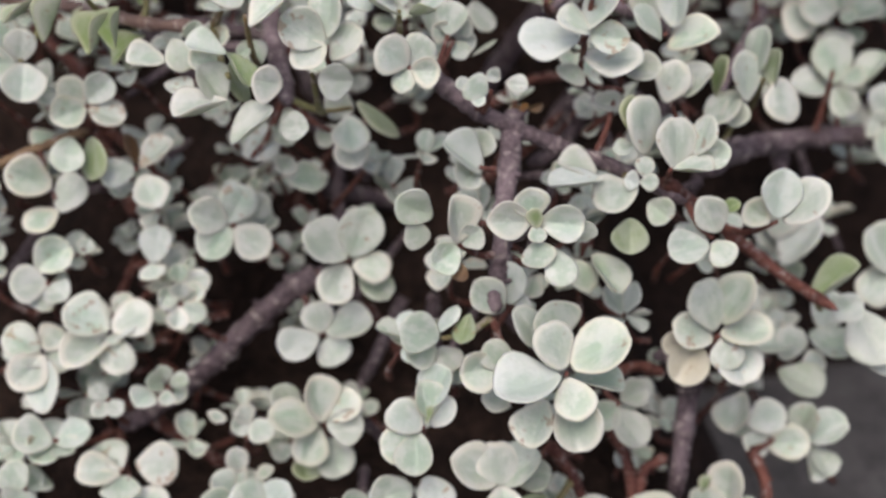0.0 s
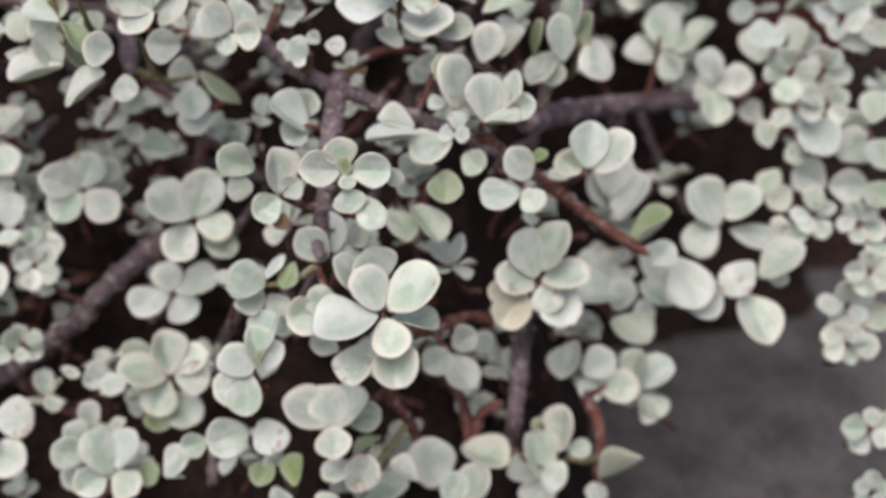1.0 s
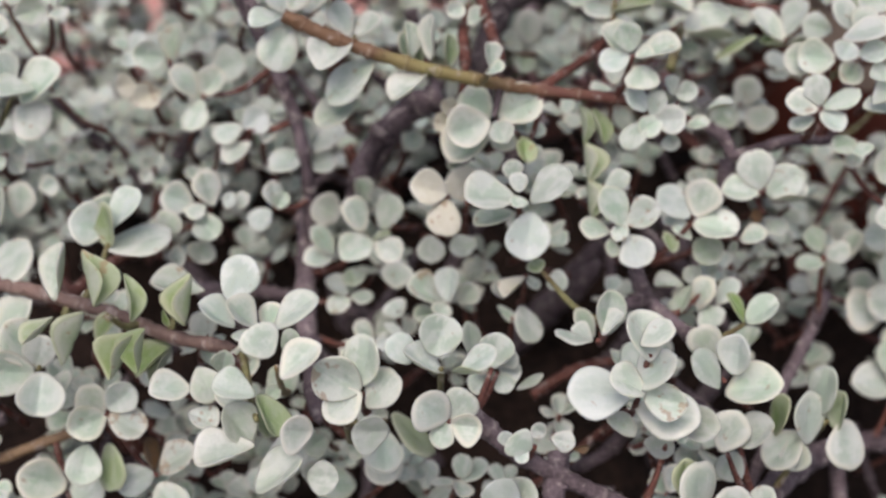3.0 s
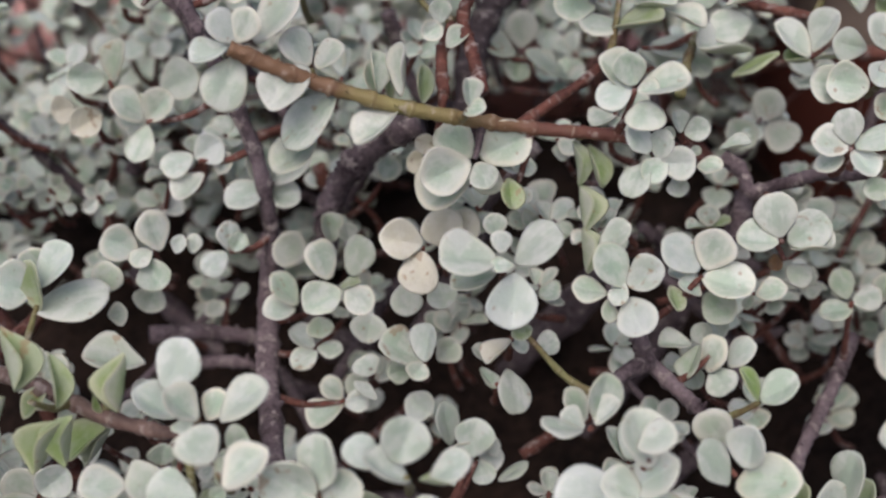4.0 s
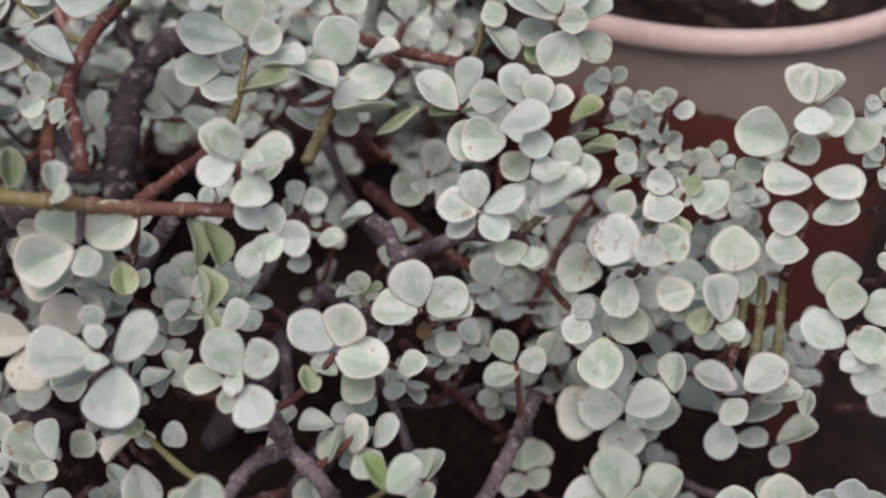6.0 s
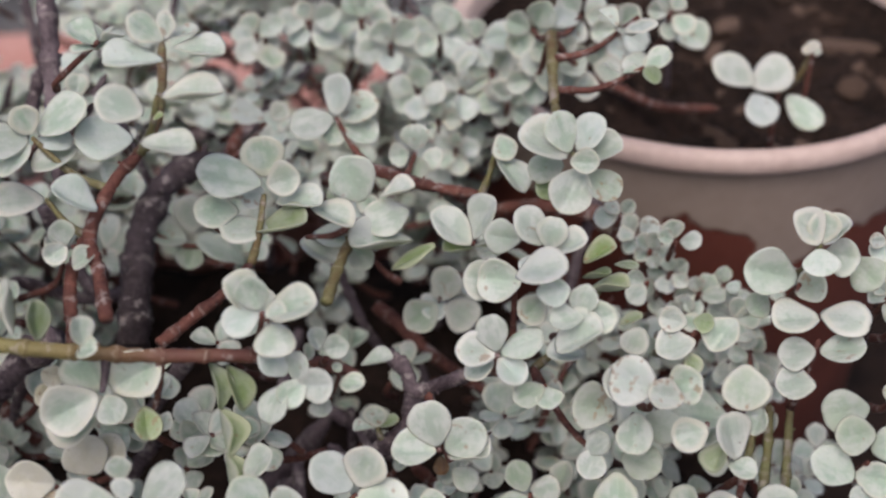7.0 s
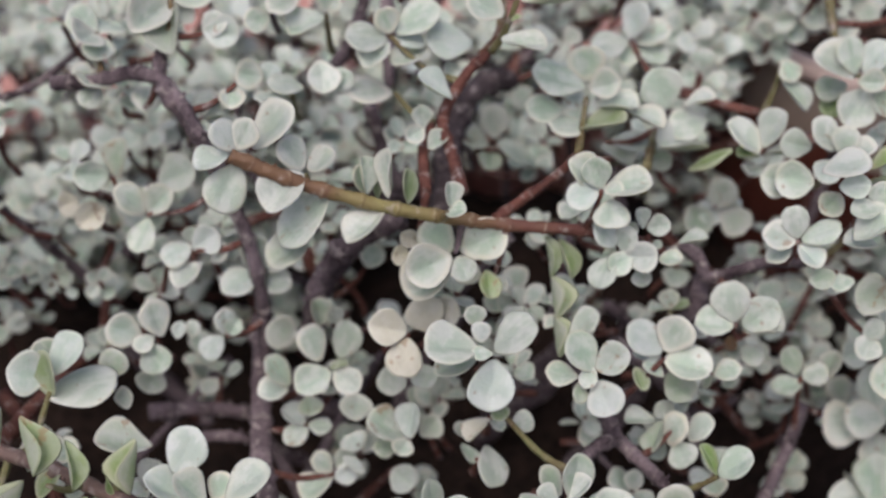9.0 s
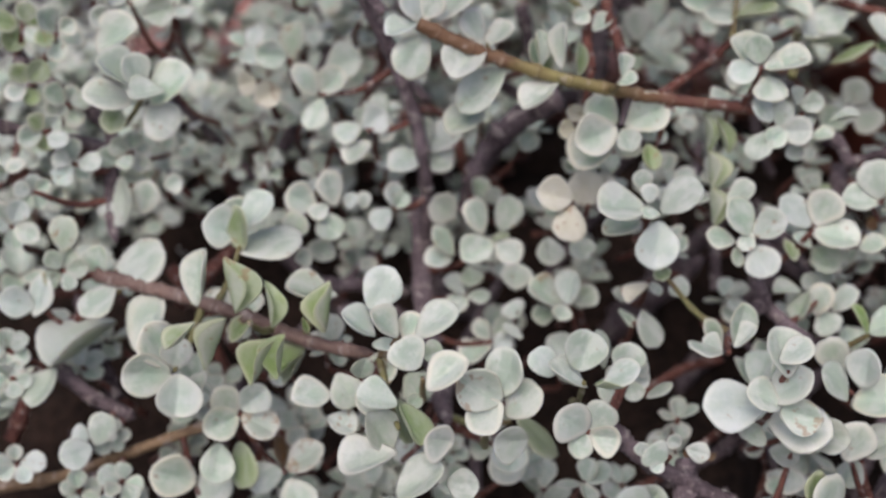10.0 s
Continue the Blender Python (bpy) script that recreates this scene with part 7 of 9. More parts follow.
sprig((-0.1972, 0.0200, 0.2750), (-0.1971, 0.0390, 0.2517), "red",
      (0.4, 0.7, -0.9, -31, -10, 24, 8.5, 7.1, 0),
      (-1.5, 4.2, -3.3, -84, -44, -11, 5.8, 6.2, 1),
      (-1.0, 0.2, -0.5, -144, -1, -59, 8.7, 7.5, 0),
      (-0.9, 1.2, -0.1, -155, 56, -60, 7.5, 6.3, 1),
      (-0.5, 3.3, -1.3, 4, 45, 77, 7.4, 6.1, 0), pairs=0)
sprig((-0.1895, 0.0193, 0.2640), (-0.1895, 0.0383, 0.2408), "red",
      (-0.4, -0.9, -0.3, -130, -25, -48, 8.0, 7.6, 0),
      (-0.4, -0.8, 0.8, -167, 25, -60, 6.6, 6.5, 0),
      (-0.9, 2.8, -0.7, 122, 74, -13, 7.9, 8.3, 0),
      (0.6, 0.9, -0.4, -7, 10, 32, 9.1, 7.7, 0),
      (-1.1, 4.9, -3.7, -34, -25, 35, 7.2, 6.5, 0), pairs=0)
sprig((-0.1674, 0.0588, 0.2437), (-0.1674, 0.0779, 0.2204), "red",
      (-1.3, 3.8, -3.1, -119, -36, -36, 5.8, 5.2, 3),
      (-0.8, 0.4, 0.0, -147, 33, -35, 7.6, 6.4, 3),
      (-0.7, 3.3, -1.1, 102, 67, 1, 6.5, 6.9, 0),
      (0.6, 0.9, -0.4, 3, 9, 60, 7.3, 6.4, 3),
      (0.4, 0.2, -0.6, -22, -32, 45, 5.5, 5.3, 0), pairs=0)
sprig((-0.1587, 0.0600, 0.2420), (-0.1587, 0.0790, 0.2188), "red",
      (-0.3, -0.6, 0.9, 178, 45, -59, 5.9, 5.2, 0),
      (0.6, -0.8, 1.1, 19, 50, 64, 5.5, 4.8, 3),
      (0.3, 1.9, -1.2, -22, 10, 35, 7.3, 6.1, 3),
      (-1.1, 4.8, -3.8, -83, -28, -5, 6.2, 5.3, 3),
      (-1.2, 3.1, -2.3, -129, 0, -20, 6.0, 5.0, 0), pairs=0)
sprig((-0.1487, 0.0603, 0.2425), (-0.1486, 0.0794, 0.2193), "red",
      (-0.7, 2.1, -2.1, -105, -28, -24, 6.9, 5.8, 3),
      (-1.7, 5.3, -3.3, -162, 7, -42, 6.6, 5.6, 0),
      (-0.7, 1.6, -0.5, -179, 46, -61, 5.6, 5.3, 3),
      (-0.5, 5.1, -2.7, 3, 44, 52, 5.5, 4.6, 3),
      (-0.1, 3.9, -2.7, -20, -5, 53, 6.8, 5.8, 3), pairs=0)
sprig((-0.1319, 0.0549, 0.2435), (-0.1318, 0.0740, 0.2202), "red",
      (0.4, -0.4, 1.0, 26, 59, 59, 5.9, 4.9, 0),
      (0.1, 3.1, -1.9, -13, 11, 36, 5.8, 4.8, 0),
      (-0.3, 4.3, -3.4, -57, -25, 24, 7.0, 6.1, 0),
      (-0.6, 0.4, -0.9, -134, -22, -45, 5.9, 5.0, 0),
      (-1.0, 3.7, -1.9, -173, 42, -65, 5.6, 4.9, 0), pairs=0)
sprig((-0.2066, 0.0008, 0.2519), (-0.2065, 0.0199, 0.2286), "red",
      (1.1, -0.7, -0.0, -17, -17, 45, 9.3, 7.6, 0),
      (0.1, -0.1, -1.0, -64, -39, 4, 7.9, 7.0, 0),
      (-0.8, -0.0, -0.1, -132, 20, -34, 8.4, 7.1, 0),
      (-1.8, 3.6, -1.5, 172, 60, -50, 8.4, 7.1, 0),
      (0.3, 0.7, 0.7, 36, 59, 60, 8.6, 7.5, 0), pairs=0)
sprig((-0.1886, -0.0118, 0.2439), (-0.1886, 0.0072, 0.2207), "red",
      (0.6, -0.9, -0.1, -43, -44, 23, 6.2, 5.4, 0),
      (-1.4, 2.2, -2.2, -126, -8, -47, 7.0, 6.3, 3),
      (-0.5, 0.3, 0.6, 165, 60, -45, 7.2, 6.2, 3),
      (-0.8, 3.6, -1.6, 58, 52, 40, 7.1, 7.4, 3),
      (0.9, -0.2, 0.4, 11, 7, 56, 7.5, 6.2, 3), pairs=0)
sprig((-0.2050, -0.0258, 0.2230), (-0.2050, -0.0067, 0.1998), "red",
      (-2.1, 3.0, -2.6, -136, 25, -32, 8.7, 7.3, 0),
      (-1.7, 4.2, -2.5, 96, 79, 14, 7.4, 6.8, 0),
      (-0.1, 2.2, -1.3, 4, 30, 37, 7.8, 6.6, 0),
      (0.3, 0.8, -1.1, -15, -21, 40, 6.7, 5.7, 0),
      (-1.0, 1.9, -2.6, -82, -25, -13, 6.9, 6.4, 0), pairs=0)
sprig((-0.2028, -0.0337, 0.2183), (-0.2027, -0.0147, 0.1950), "red",
      (0.1, 1.3, -1.3, -5, -13, 45, 6.0, 5.6, 0),
      (0.3, -0.7, -0.3, -67, -41, 0, 5.8, 5.6, 0),
      (-1.3, 1.1, -1.2, -132, 19, -23, 8.4, 7.0, 0),
      (-1.8, 3.0, -2.2, -151, 48, -66, 7.3, 6.0, 0),
      (-1.0, 3.2, -2.0, 56, 53, 42, 5.4, 5.3, 0), pairs=0)
sprig((-0.2013, -0.0469, 0.1949), (-0.2013, -0.0278, 0.1717), "red",
      (-0.9, 2.2, -1.2, 101, 67, 9, 5.8, 5.4, 0),
      (0.8, 0.2, -0.1, 2, 7, 47, 8.7, 7.2, 0),
      (0.5, -0.5, -0.4, -44, -27, 18, 6.8, 5.6, 0),
      (-0.8, 0.4, -1.1, -132, -13, -43, 6.7, 5.9, 0),
      (-2.1, 2.9, -2.9, -151, 19, -28, 8.5, 7.1, 0), pairs=0)
sprig((-0.1682, -0.0511, 0.1916), (-0.1682, -0.0321, 0.1683), "red",
      (0.2, 0.6, -1.5, -42, -30, 22, 6.8, 6.7, 0),
      (-0.5, -0.2, -0.5, -119, 6, -16, 6.7, 5.6, 3),
      (-2.0, 4.2, -3.7, -176, 41, -48, 8.0, 7.4, 0),
      (-0.3, 1.6, -0.6, 62, 68, 35, 6.2, 5.8, 0),
      (0.4, 1.0, -1.1, -2, -6, 44, 6.4, 5.8, 0), pairs=0)
sprig((-0.1813, -0.0528, 0.1891), (-0.1813, -0.0337, 0.1659), "red",
      (-0.5, 3.4, -3.1, 2, 23, 51, 7.6, 6.7, 3),
      (0.2, 0.9, -1.4, -16, -24, 36, 6.7, 5.6, 3),
      (-2.0, 4.3, -5.4, -117, -27, -32, 6.0, 5.2, 0),
      (-2.5, 5.2, -5.1, -159, 36, -31, 6.3, 5.3, 0),
      (-0.1, 0.3, 0.8, 118, 65, -6, 6.9, 6.2, 0), pairs=0)
sprig((-0.1997, 0.0071, 0.2608), (-0.1996, 0.0262, 0.2375), "red",
      (-1.1, 4.9, -2.8, 18, 27, 62, 5.9, 5.1, 0),
      (-1.4, 4.6, -3.8, -50, -32, 19, 6.3, 5.5, 0),
      (-1.1, 1.5, -1.9, -120, -32, -41, 7.5, 6.3, 3),
      (-1.2, 1.7, -1.0, -154, 26, -63, 6.4, 5.9, 0),
      (-1.8, 5.2, -2.6, 43, 83, 62, 5.9, 5.6, 3), pairs=0)
sprig((-0.1714, 0.0249, 0.2653), (-0.1713, 0.0440, 0.2421), "red",
      (-0.1, -1.4, 0.2, -118, -16, -13, 6.7, 5.7, 0),
      (-1.7, 3.8, -2.0, -175, 27, -58, 7.5, 7.2, 3),
      (-0.6, 2.8, -0.8, 68, 70, 32, 6.3, 6.6, 3),
      (-1.0, 6.1, -3.4, 14, 20, 61, 5.5, 5.2, 0),
      (-0.7, 4.0, -3.2, -32, -42, 36, 7.1, 6.0, 3), pairs=0)
sprig((-0.1712, 0.0231, 0.2538), (-0.1712, 0.0421, 0.2306), "red",
      (-5.9, 4.0, 5.7, -169, 38, -62, 8.3, 7.8, 0),
      (-5.0, 2.2, 2.4, -76, -43, 49, 17.8, 15.0, 3),
      (1.8, -5.1, -8.6, 54, 64, 23, 12.7, 10.7, 0),
      (8.5, 0.9, -0.8, 7, 18, 61, 7.3, 7.1, 0), pairs=0)
sprig((-0.1938, -0.0173, 0.2319), (-0.1937, 0.0017, 0.2087), "red",
      (4.4, 10.5, 14.9, 72, 67, 3, 12.9, 10.8, 3),
      (-4.2, -0.8, -1.8, 53, 56, -3, 14.4, 12.1, 0),
      (-4.0, 1.2, 0.3, -162, 29, -56, 12.1, 10.3, 0),
      (3.1, -9.1, -14.9, -112, -25, 11, 15.2, 12.7, 3), pairs=0)
sprig((-0.1769, -0.0437, 0.2021), (-0.1768, -0.0246, 0.1788), "red",
      (0.5, -1.0, -1.4, 56, 52, 38, 11.1, 9.5, 0),
      (-0.5, -0.7, -1.7, -143, 3, -47, 11.1, 10.2, 0),
      (-1.6, 1.4, 0.6, -162, 24, -51, 5.9, 7.4, 0),
      (1.0, 2.0, 0.7, 12, 16, 50, 5.8, 7.0, 0), pairs=0)
sprig((-0.1308, -0.0444, 0.2154), (-0.1308, -0.0245, 0.1933), "red",
      (-0.3, 0.2, 0.3, 175, 53, -55, 11.2, 9.7, 3),
      (0.2, 0.9, 0.7, 21, 36, 60, 11.3, 10.4, 0),
      (0.2, 0.5, -0.7, -144, -4, -55, 12.8, 11.4, 0),
      (0.1, 0.8, -1.0, -18, -20, 24, 13.0, 10.9, 0),
      (-6.2, -3.3, -8.7, -95, -38, -18, 13.2, 11.1, 0),
      (-0.9, -0.4, -10.7, -78, -41, 46, 15.3, 12.9, 1), pairs=0)
sprig((-0.1455, -0.0474, 0.1835), (-0.1455, -0.0276, 0.1615), "red",
      (-0.4, 2.0, 3.5, -164, 29, -57, 16.7, 14.0, 0),
      (0.5, -1.9, -4.1, 37, 47, 29, 14.7, 12.3, 0),
      (0.6, -1.0, -3.4, -136, -9, -19, 13.1, 11.0, 0), pairs=0)
sprig((-0.1175, -0.0467, 0.1928), (-0.1176, -0.0269, 0.1708), "red",
      (-0.7, 0.4, 0.6, -151, 5, -54, 12.2, 10.4, 0),
      (0.3, 0.7, 0.4, 19, 33, 22, 14.3, 12.0, 0),
      (0.2, -0.3, -2.1, -51, -35, 21, 13.3, 12.0, 0),
      (-0.3, 1.9, 0.9, 138, 66, 30, 10.7, 9.0, 4), pairs=0)
sprig((-0.0895, -0.0583, 0.2364), (-0.0895, -0.0384, 0.2143), "red",
      (-11.5, -0.1, -0.1, -156, 9, -24, 12.3, 10.3, 0),
      (-10.3, 3.5, 5.3, -50, -39, 25, 11.9, 10.5, 3),
      (5.3, 0.2, -1.3, -163, 16, -60, 11.3, 9.5, 0),
      (7.5, 0.5, -1.5, -67, -41, -45, 13.8, 11.6, 1),
      (-13.1, -2.2, -6.8, -20, -17, 17, 9.8, 8.2, 0),
      (9.2, 8.6, 0.7, -35, -29, 40, 10.1, 10.3, 3), pairs=0)
sprig((-0.0523, -0.0689, 0.2436), (-0.0524, -0.0491, 0.2215), "red",
      (-0.2, 0.3, 0.6, 179, 35, -61, 15.6, 13.1, 0),
      (-0.2, 1.2, 1.2, 59, 69, -6, 15.5, 13.0, 0),
      (0.6, -1.5, -4.1, 19, 48, 29, 14.1, 11.8, 0),
      (-0.1, -0.3, 1.0, -143, -20, -26, 12.9, 10.8, 0), pairs=0)
sprig((-0.1500, -0.0417, 0.2293), (-0.1500, -0.0219, 0.2073), "young",
      (-0.3, -0.2, -0.3, -154, 17, -62, 16.8, 13.8, 0),
      (1.9, -1.3, 0.9, -92, -42, -18, 14.1, 14.4, 0),
      (-0.6, 0.7, -0.4, 56, 66, 45, 11.2, 10.2, 0),
      (-0.7, 1.4, -0.0, 168, 63, -25, 17.2, 14.4, 0),
      (4.5, 0.5, -2.4, -19, -24, 45, 5.3, 7.8, 3), pairs=0)
sprig((-0.1372, -0.0558, 0.1692), (-0.1373, -0.0360, 0.1471), "red",
      (-15.8, -3.2, -5.4, 22, 27, 54, 14.2, 13.2, 0),
      (-0.3, -0.7, -2.0, 55, 57, 40, 6.0, 6.3, 0),
      (21.9, -2.3, -5.7, 60, 59, 18, 13.6, 11.5, 0),
      (20.7, -1.8, -5.6, -62, -34, 11, 6.0, 9.2, 0),
      (-27.5, 11.2, 16.1, -105, -32, -30, 10.3, 9.2, 3), pairs=0)
sprig((-0.1686, -0.0603, 0.1676), (-0.1687, -0.0405, 0.1455), "red",
      (-0.7, 1.3, -0.1, 169, 80, -24, 8.1, 6.8, 0),
      (-0.5, 3.2, -1.6, 43, 35, 48, 8.5, 8.3, 0),
      (-1.4, 5.0, -4.7, -20, -13, 15, 7.1, 6.0, 0),
      (-0.6, 0.3, -1.2, -108, -19, -33, 6.8, 6.5, 0),
      (-3.1, 5.5, -4.6, -142, 33, -33, 9.5, 8.0, 0), pairs=0)
sprig((-0.1722, -0.0566, 0.1808), (-0.1722, -0.0368, 0.1587), "red",
      (-1.1, 3.9, -3.8, -32, -17, 32, 7.5, 6.8, 0),
      (-2.4, 4.5, -4.4, -115, -18, -19, 6.6, 5.6, 0),
      (-0.8, -0.2, 0.2, -146, 24, -36, 8.6, 7.2, 0),
      (-1.8, 4.5, -2.5, 103, 68, 8, 7.5, 7.0, 0),
      (0.6, 0.5, 0.2, 13, 28, 34, 8.4, 7.1, 0), pairs=0)
sprig((-0.1730, -0.0377, 0.1983), (-0.1730, -0.0179, 0.1763), "red",
      (-1.1, 1.3, -1.6, -124, -22, -45, 6.5, 6.2, 3),
      (-2.4, 4.6, -2.7, -165, 43, -61, 7.9, 7.5, 3),
      (-0.1, 0.9, 0.1, 67, 60, 36, 5.4, 5.0, 0),
      (-0.3, 2.3, -1.6, 3, 1, 35, 5.7, 4.8, 0),
      (-0.3, 1.1, -1.5, -45, -39, 20, 5.1, 4.3, 0), pairs=0)

# the low side before the pot, sprig by sprig
sprig((0.1721, 0.0331, 0.3056), (0.1728, 0.0518, 0.2818), "young",
      (0.0, 0.0, 0.0, 146, 44, -32, 11.4, 9.5, 0),
      (0.4, 0.5, -0.0, 86, 70, -14, 9.4, 9.0, 0),
      (1.0, 0.8, -0.2, -6, 45, 13, 10.0, 8.4, 0),
      (-0.6, -1.0, 0.0, -93, -39, 14, 7.8, 9.9, 0),
      (3.3, 4.1, -5.3, -34, 7, 56, 9.7, 10.7, 0),
      (11.4, 4.4, -8.2, -56, -18, 45, 11.1, 10.7, 3), pairs=0)
sprig((0.1694, 0.0352, 0.2911), (0.1701, 0.0538, 0.2673), "red",
      (-0.4, 0.8, 1.0, 170, 12, -55, 15.5, 13.2, 0),
      (0.0, 0.9, -4.4, -7, 40, 54, 9.4, 9.4, 3), pairs=0)
sprig((0.1743, 0.0268, 0.2782), (0.1750, 0.0455, 0.2544), "red",
      (0.6, 3.6, 4.7, -177, 2, -16, 14.2, 12.0, 0),
      (-0.6, -1.5, -2.6, 180, -2, -49, 10.9, 9.6, 0),
      (-1.0, -6.7, -10.0, 179, -1, -27, 11.9, 10.0, 0),
      (0.8, 5.5, 5.2, -35, 7, 22, 14.7, 12.3, 0),
      (0.3, -0.6, -3.4, -25, 20, 24, 13.1, 11.0, 0),
      (-11.3, 12.9, 6.0, -153, -25, -35, 7.3, 8.2, 3), pairs=0)
sprig((0.1820, -0.0011, 0.2591), (0.1828, 0.0175, 0.2353), "red",
      (1.8, 8.8, 11.5, -178, -7, -45, 13.6, 12.3, 3),
      (2.3, 3.2, 6.9, 175, -0, -46, 11.1, 10.8, 3),
      (1.1, 2.3, 1.7, -15, 33, 49, 10.6, 10.0, 0),
      (-3.2, -1.6, -4.3, 156, 21, -30, 13.6, 11.4, 0),
      (-2.7, 0.9, -4.9, -34, 12, 48, 12.0, 10.0, 0),
      (2.0, -5.5, -7.0, -172, -11, -18, 7.7, 6.5, 0),
      (4.0, -4.0, -8.7, -121, -31, -4, 9.9, 9.1, 0), pairs=0)
sprig((0.1479, 0.0041, 0.2649), (0.1486, 0.0227, 0.2411), "red",
      (3.3, 12.3, 16.1, -102, -35, 4, 13.1, 13.1, 3),
      (-0.8, -2.9, -4.4, 112, 56, 2, 13.7, 11.5, 0),
      (3.9, 1.0, 0.3, 43, 59, 3, 8.1, 6.8, 0),
      (-3.0, -2.5, -5.4, -37, 2, 15, 8.4, 7.1, 0),
      (-3.3, 1.4, -1.1, -119, -31, 24, 9.6, 8.0, 1), pairs=0)
sprig((0.1405, 0.0297, 0.2812), (0.1412, 0.0483, 0.2574), "red",
      (11.7, 1.5, 2.8, -142, -30, -11, 11.9, 10.0, 0),
      (0.3, -1.1, -2.0, -165, -11, -13, 11.9, 10.0, 0),
      (-1.7, 2.1, 1.3, 172, 17, -54, 8.7, 7.5, 0),
      (-0.7, 1.3, 2.9, -27, 8, 52, 6.2, 5.7, 1),
      (-2.2, -1.8, -5.1, -69, -28, 5, 7.0, 5.8, 1), pairs=0)
sprig((0.1369, 0.0871, 0.2721), (0.1376, 0.1057, 0.2483), "red",
      (-0.7, -0.3, 0.4, -174, 19, -39, 6.4, 5.4, 0),
      (0.5, 4.5, -2.2, 141, 54, -49, 7.3, 6.1, 0),
      (0.7, 0.4, 0.3, -5, 42, 59, 7.3, 7.0, 0),
      (-0.1, 1.4, -1.7, -133, -25, -28, 6.5, 5.7, 0), pairs=0)
sprig((0.1419, 0.0757, 0.2578), (0.1426, 0.0944, 0.2340), "red",
      (0.5, 2.0, -2.4, -101, -34, 2, 6.0, 6.1, 0),
      (-0.3, 1.6, -1.4, -167, 4, -21, 6.4, 5.4, 0),
      (-0.7, -0.3, 0.8, -179, 42, -53, 7.2, 6.1, 0), pairs=0)
sprig((0.1959, 0.0436, 0.2981), (0.1966, 0.0623, 0.2743), "red",
      (1.8, 2.9, -2.6, -64, -2, 26, 5.8, 4.8, 0),
      (-0.1, 0.5, -1.1, -146, -39, -27, 6.1, 6.5, 0),
      (-0.9, -0.8, 0.6, -177, 5, -55, 5.4, 4.7, 0),
      (1.1, 2.6, -1.3, 70, 73, -3, 4.4, 4.3, 0),
      (3.0, 5.3, -3.8, -43, 28, 65, 7.4, 6.3, 0), pairs=0)
sprig((0.2000, 0.0363, 0.2920), (0.2008, 0.0550, 0.2682), "red",
      (0.9, 3.4, -2.4, 167, 13, -38, 6.5, 5.4, 0),
      (1.3, 3.3, -1.7, 109, 61, -35, 6.0, 5.7, 0),
      (0.9, 1.0, -0.5, -10, 40, 35, 4.9, 4.1, 0),
      (0.8, 0.3, -1.0, -69, -9, 13, 6.8, 5.7, 0),
      (1.1, 2.4, -2.8, -120, -49, -4, 6.1, 5.9, 0), pairs=0)
sprig((0.1946, 0.0334, 0.2870), (0.1954, 0.0520, 0.2632), "red",
      (0.9, 3.2, -2.0, 162, 36, -62, 5.8, 5.0, 0),
      (1.6, 2.6, -1.6, -0, 41, 48, 5.5, 5.7, 0),
      (2.7, 4.7, -3.9, -28, 7, 54, 4.8, 4.2, 0),
      (1.4, 2.6, -2.9, -93, -38, 17, 5.5, 5.2, 0),
      (0.9, 3.1, -2.7, -162, -2, -8, 6.2, 5.2, 0), pairs=0)
sprig((0.1987, 0.0295, 0.2831), (0.1994, 0.0481, 0.2593), "red",
      (1.2, 3.4, -2.1, 132, 45, -49, 4.6, 4.6, 0),
      (2.0, 3.5, -2.3, -0, 55, 49, 5.5, 5.2, 0),
      (1.0, 0.7, -0.9, -44, 9, 28, 6.4, 5.4, 0),
      (0.6, 1.4, -2.0, -124, -48, -7, 5.6, 5.5, 0),
      (1.4, 4.4, -3.5, -179, 11, -54, 6.6, 5.7, 0), pairs=0)
sprig((0.1979, 0.0192, 0.2652), (0.1986, 0.0378, 0.2414), "red",
      (1.8, 2.3, -2.6, -48, 4, 33, 6.4, 5.4, 0),
      (1.0, 1.9, -2.7, -118, -34, -1, 5.5, 5.2, 0),
      (0.4, 2.0, -2.0, 179, -16, -45, 5.3, 5.0, 0),
      (1.1, 3.0, -2.0, 140, 59, -57, 5.4, 4.8, 0),
      (1.3, 1.7, -1.0, -1, 50, 46, 6.8, 6.6, 0), pairs=0)
sprig((0.1493, 0.0030, 0.2341), (0.1500, 0.0216, 0.2103), "red",
      (-12.2, 0.6, -0.1, 71, 58, -35, 11.5, 9.7, 0),
      (5.4, 0.9, 0.8, 167, 15, -7, 13.5, 11.3, 0),
      (6.4, 0.9, 0.3, 1, 38, 24, 14.2, 12.0, 0),
      (10.9, -1.0, -2.5, -16, 25, 5, 12.4, 10.4, 0),
      (23.0, -4.4, -6.6, 67, 58, -29, 8.0, 6.7, 0),
      (-25.9, 0.1, -5.0, -3, 29, 23, 14.0, 11.8, 3),
      (2.0, 0.6, -3.0, -62, -16, 31, 8.0, 9.2, 3), pairs=0)

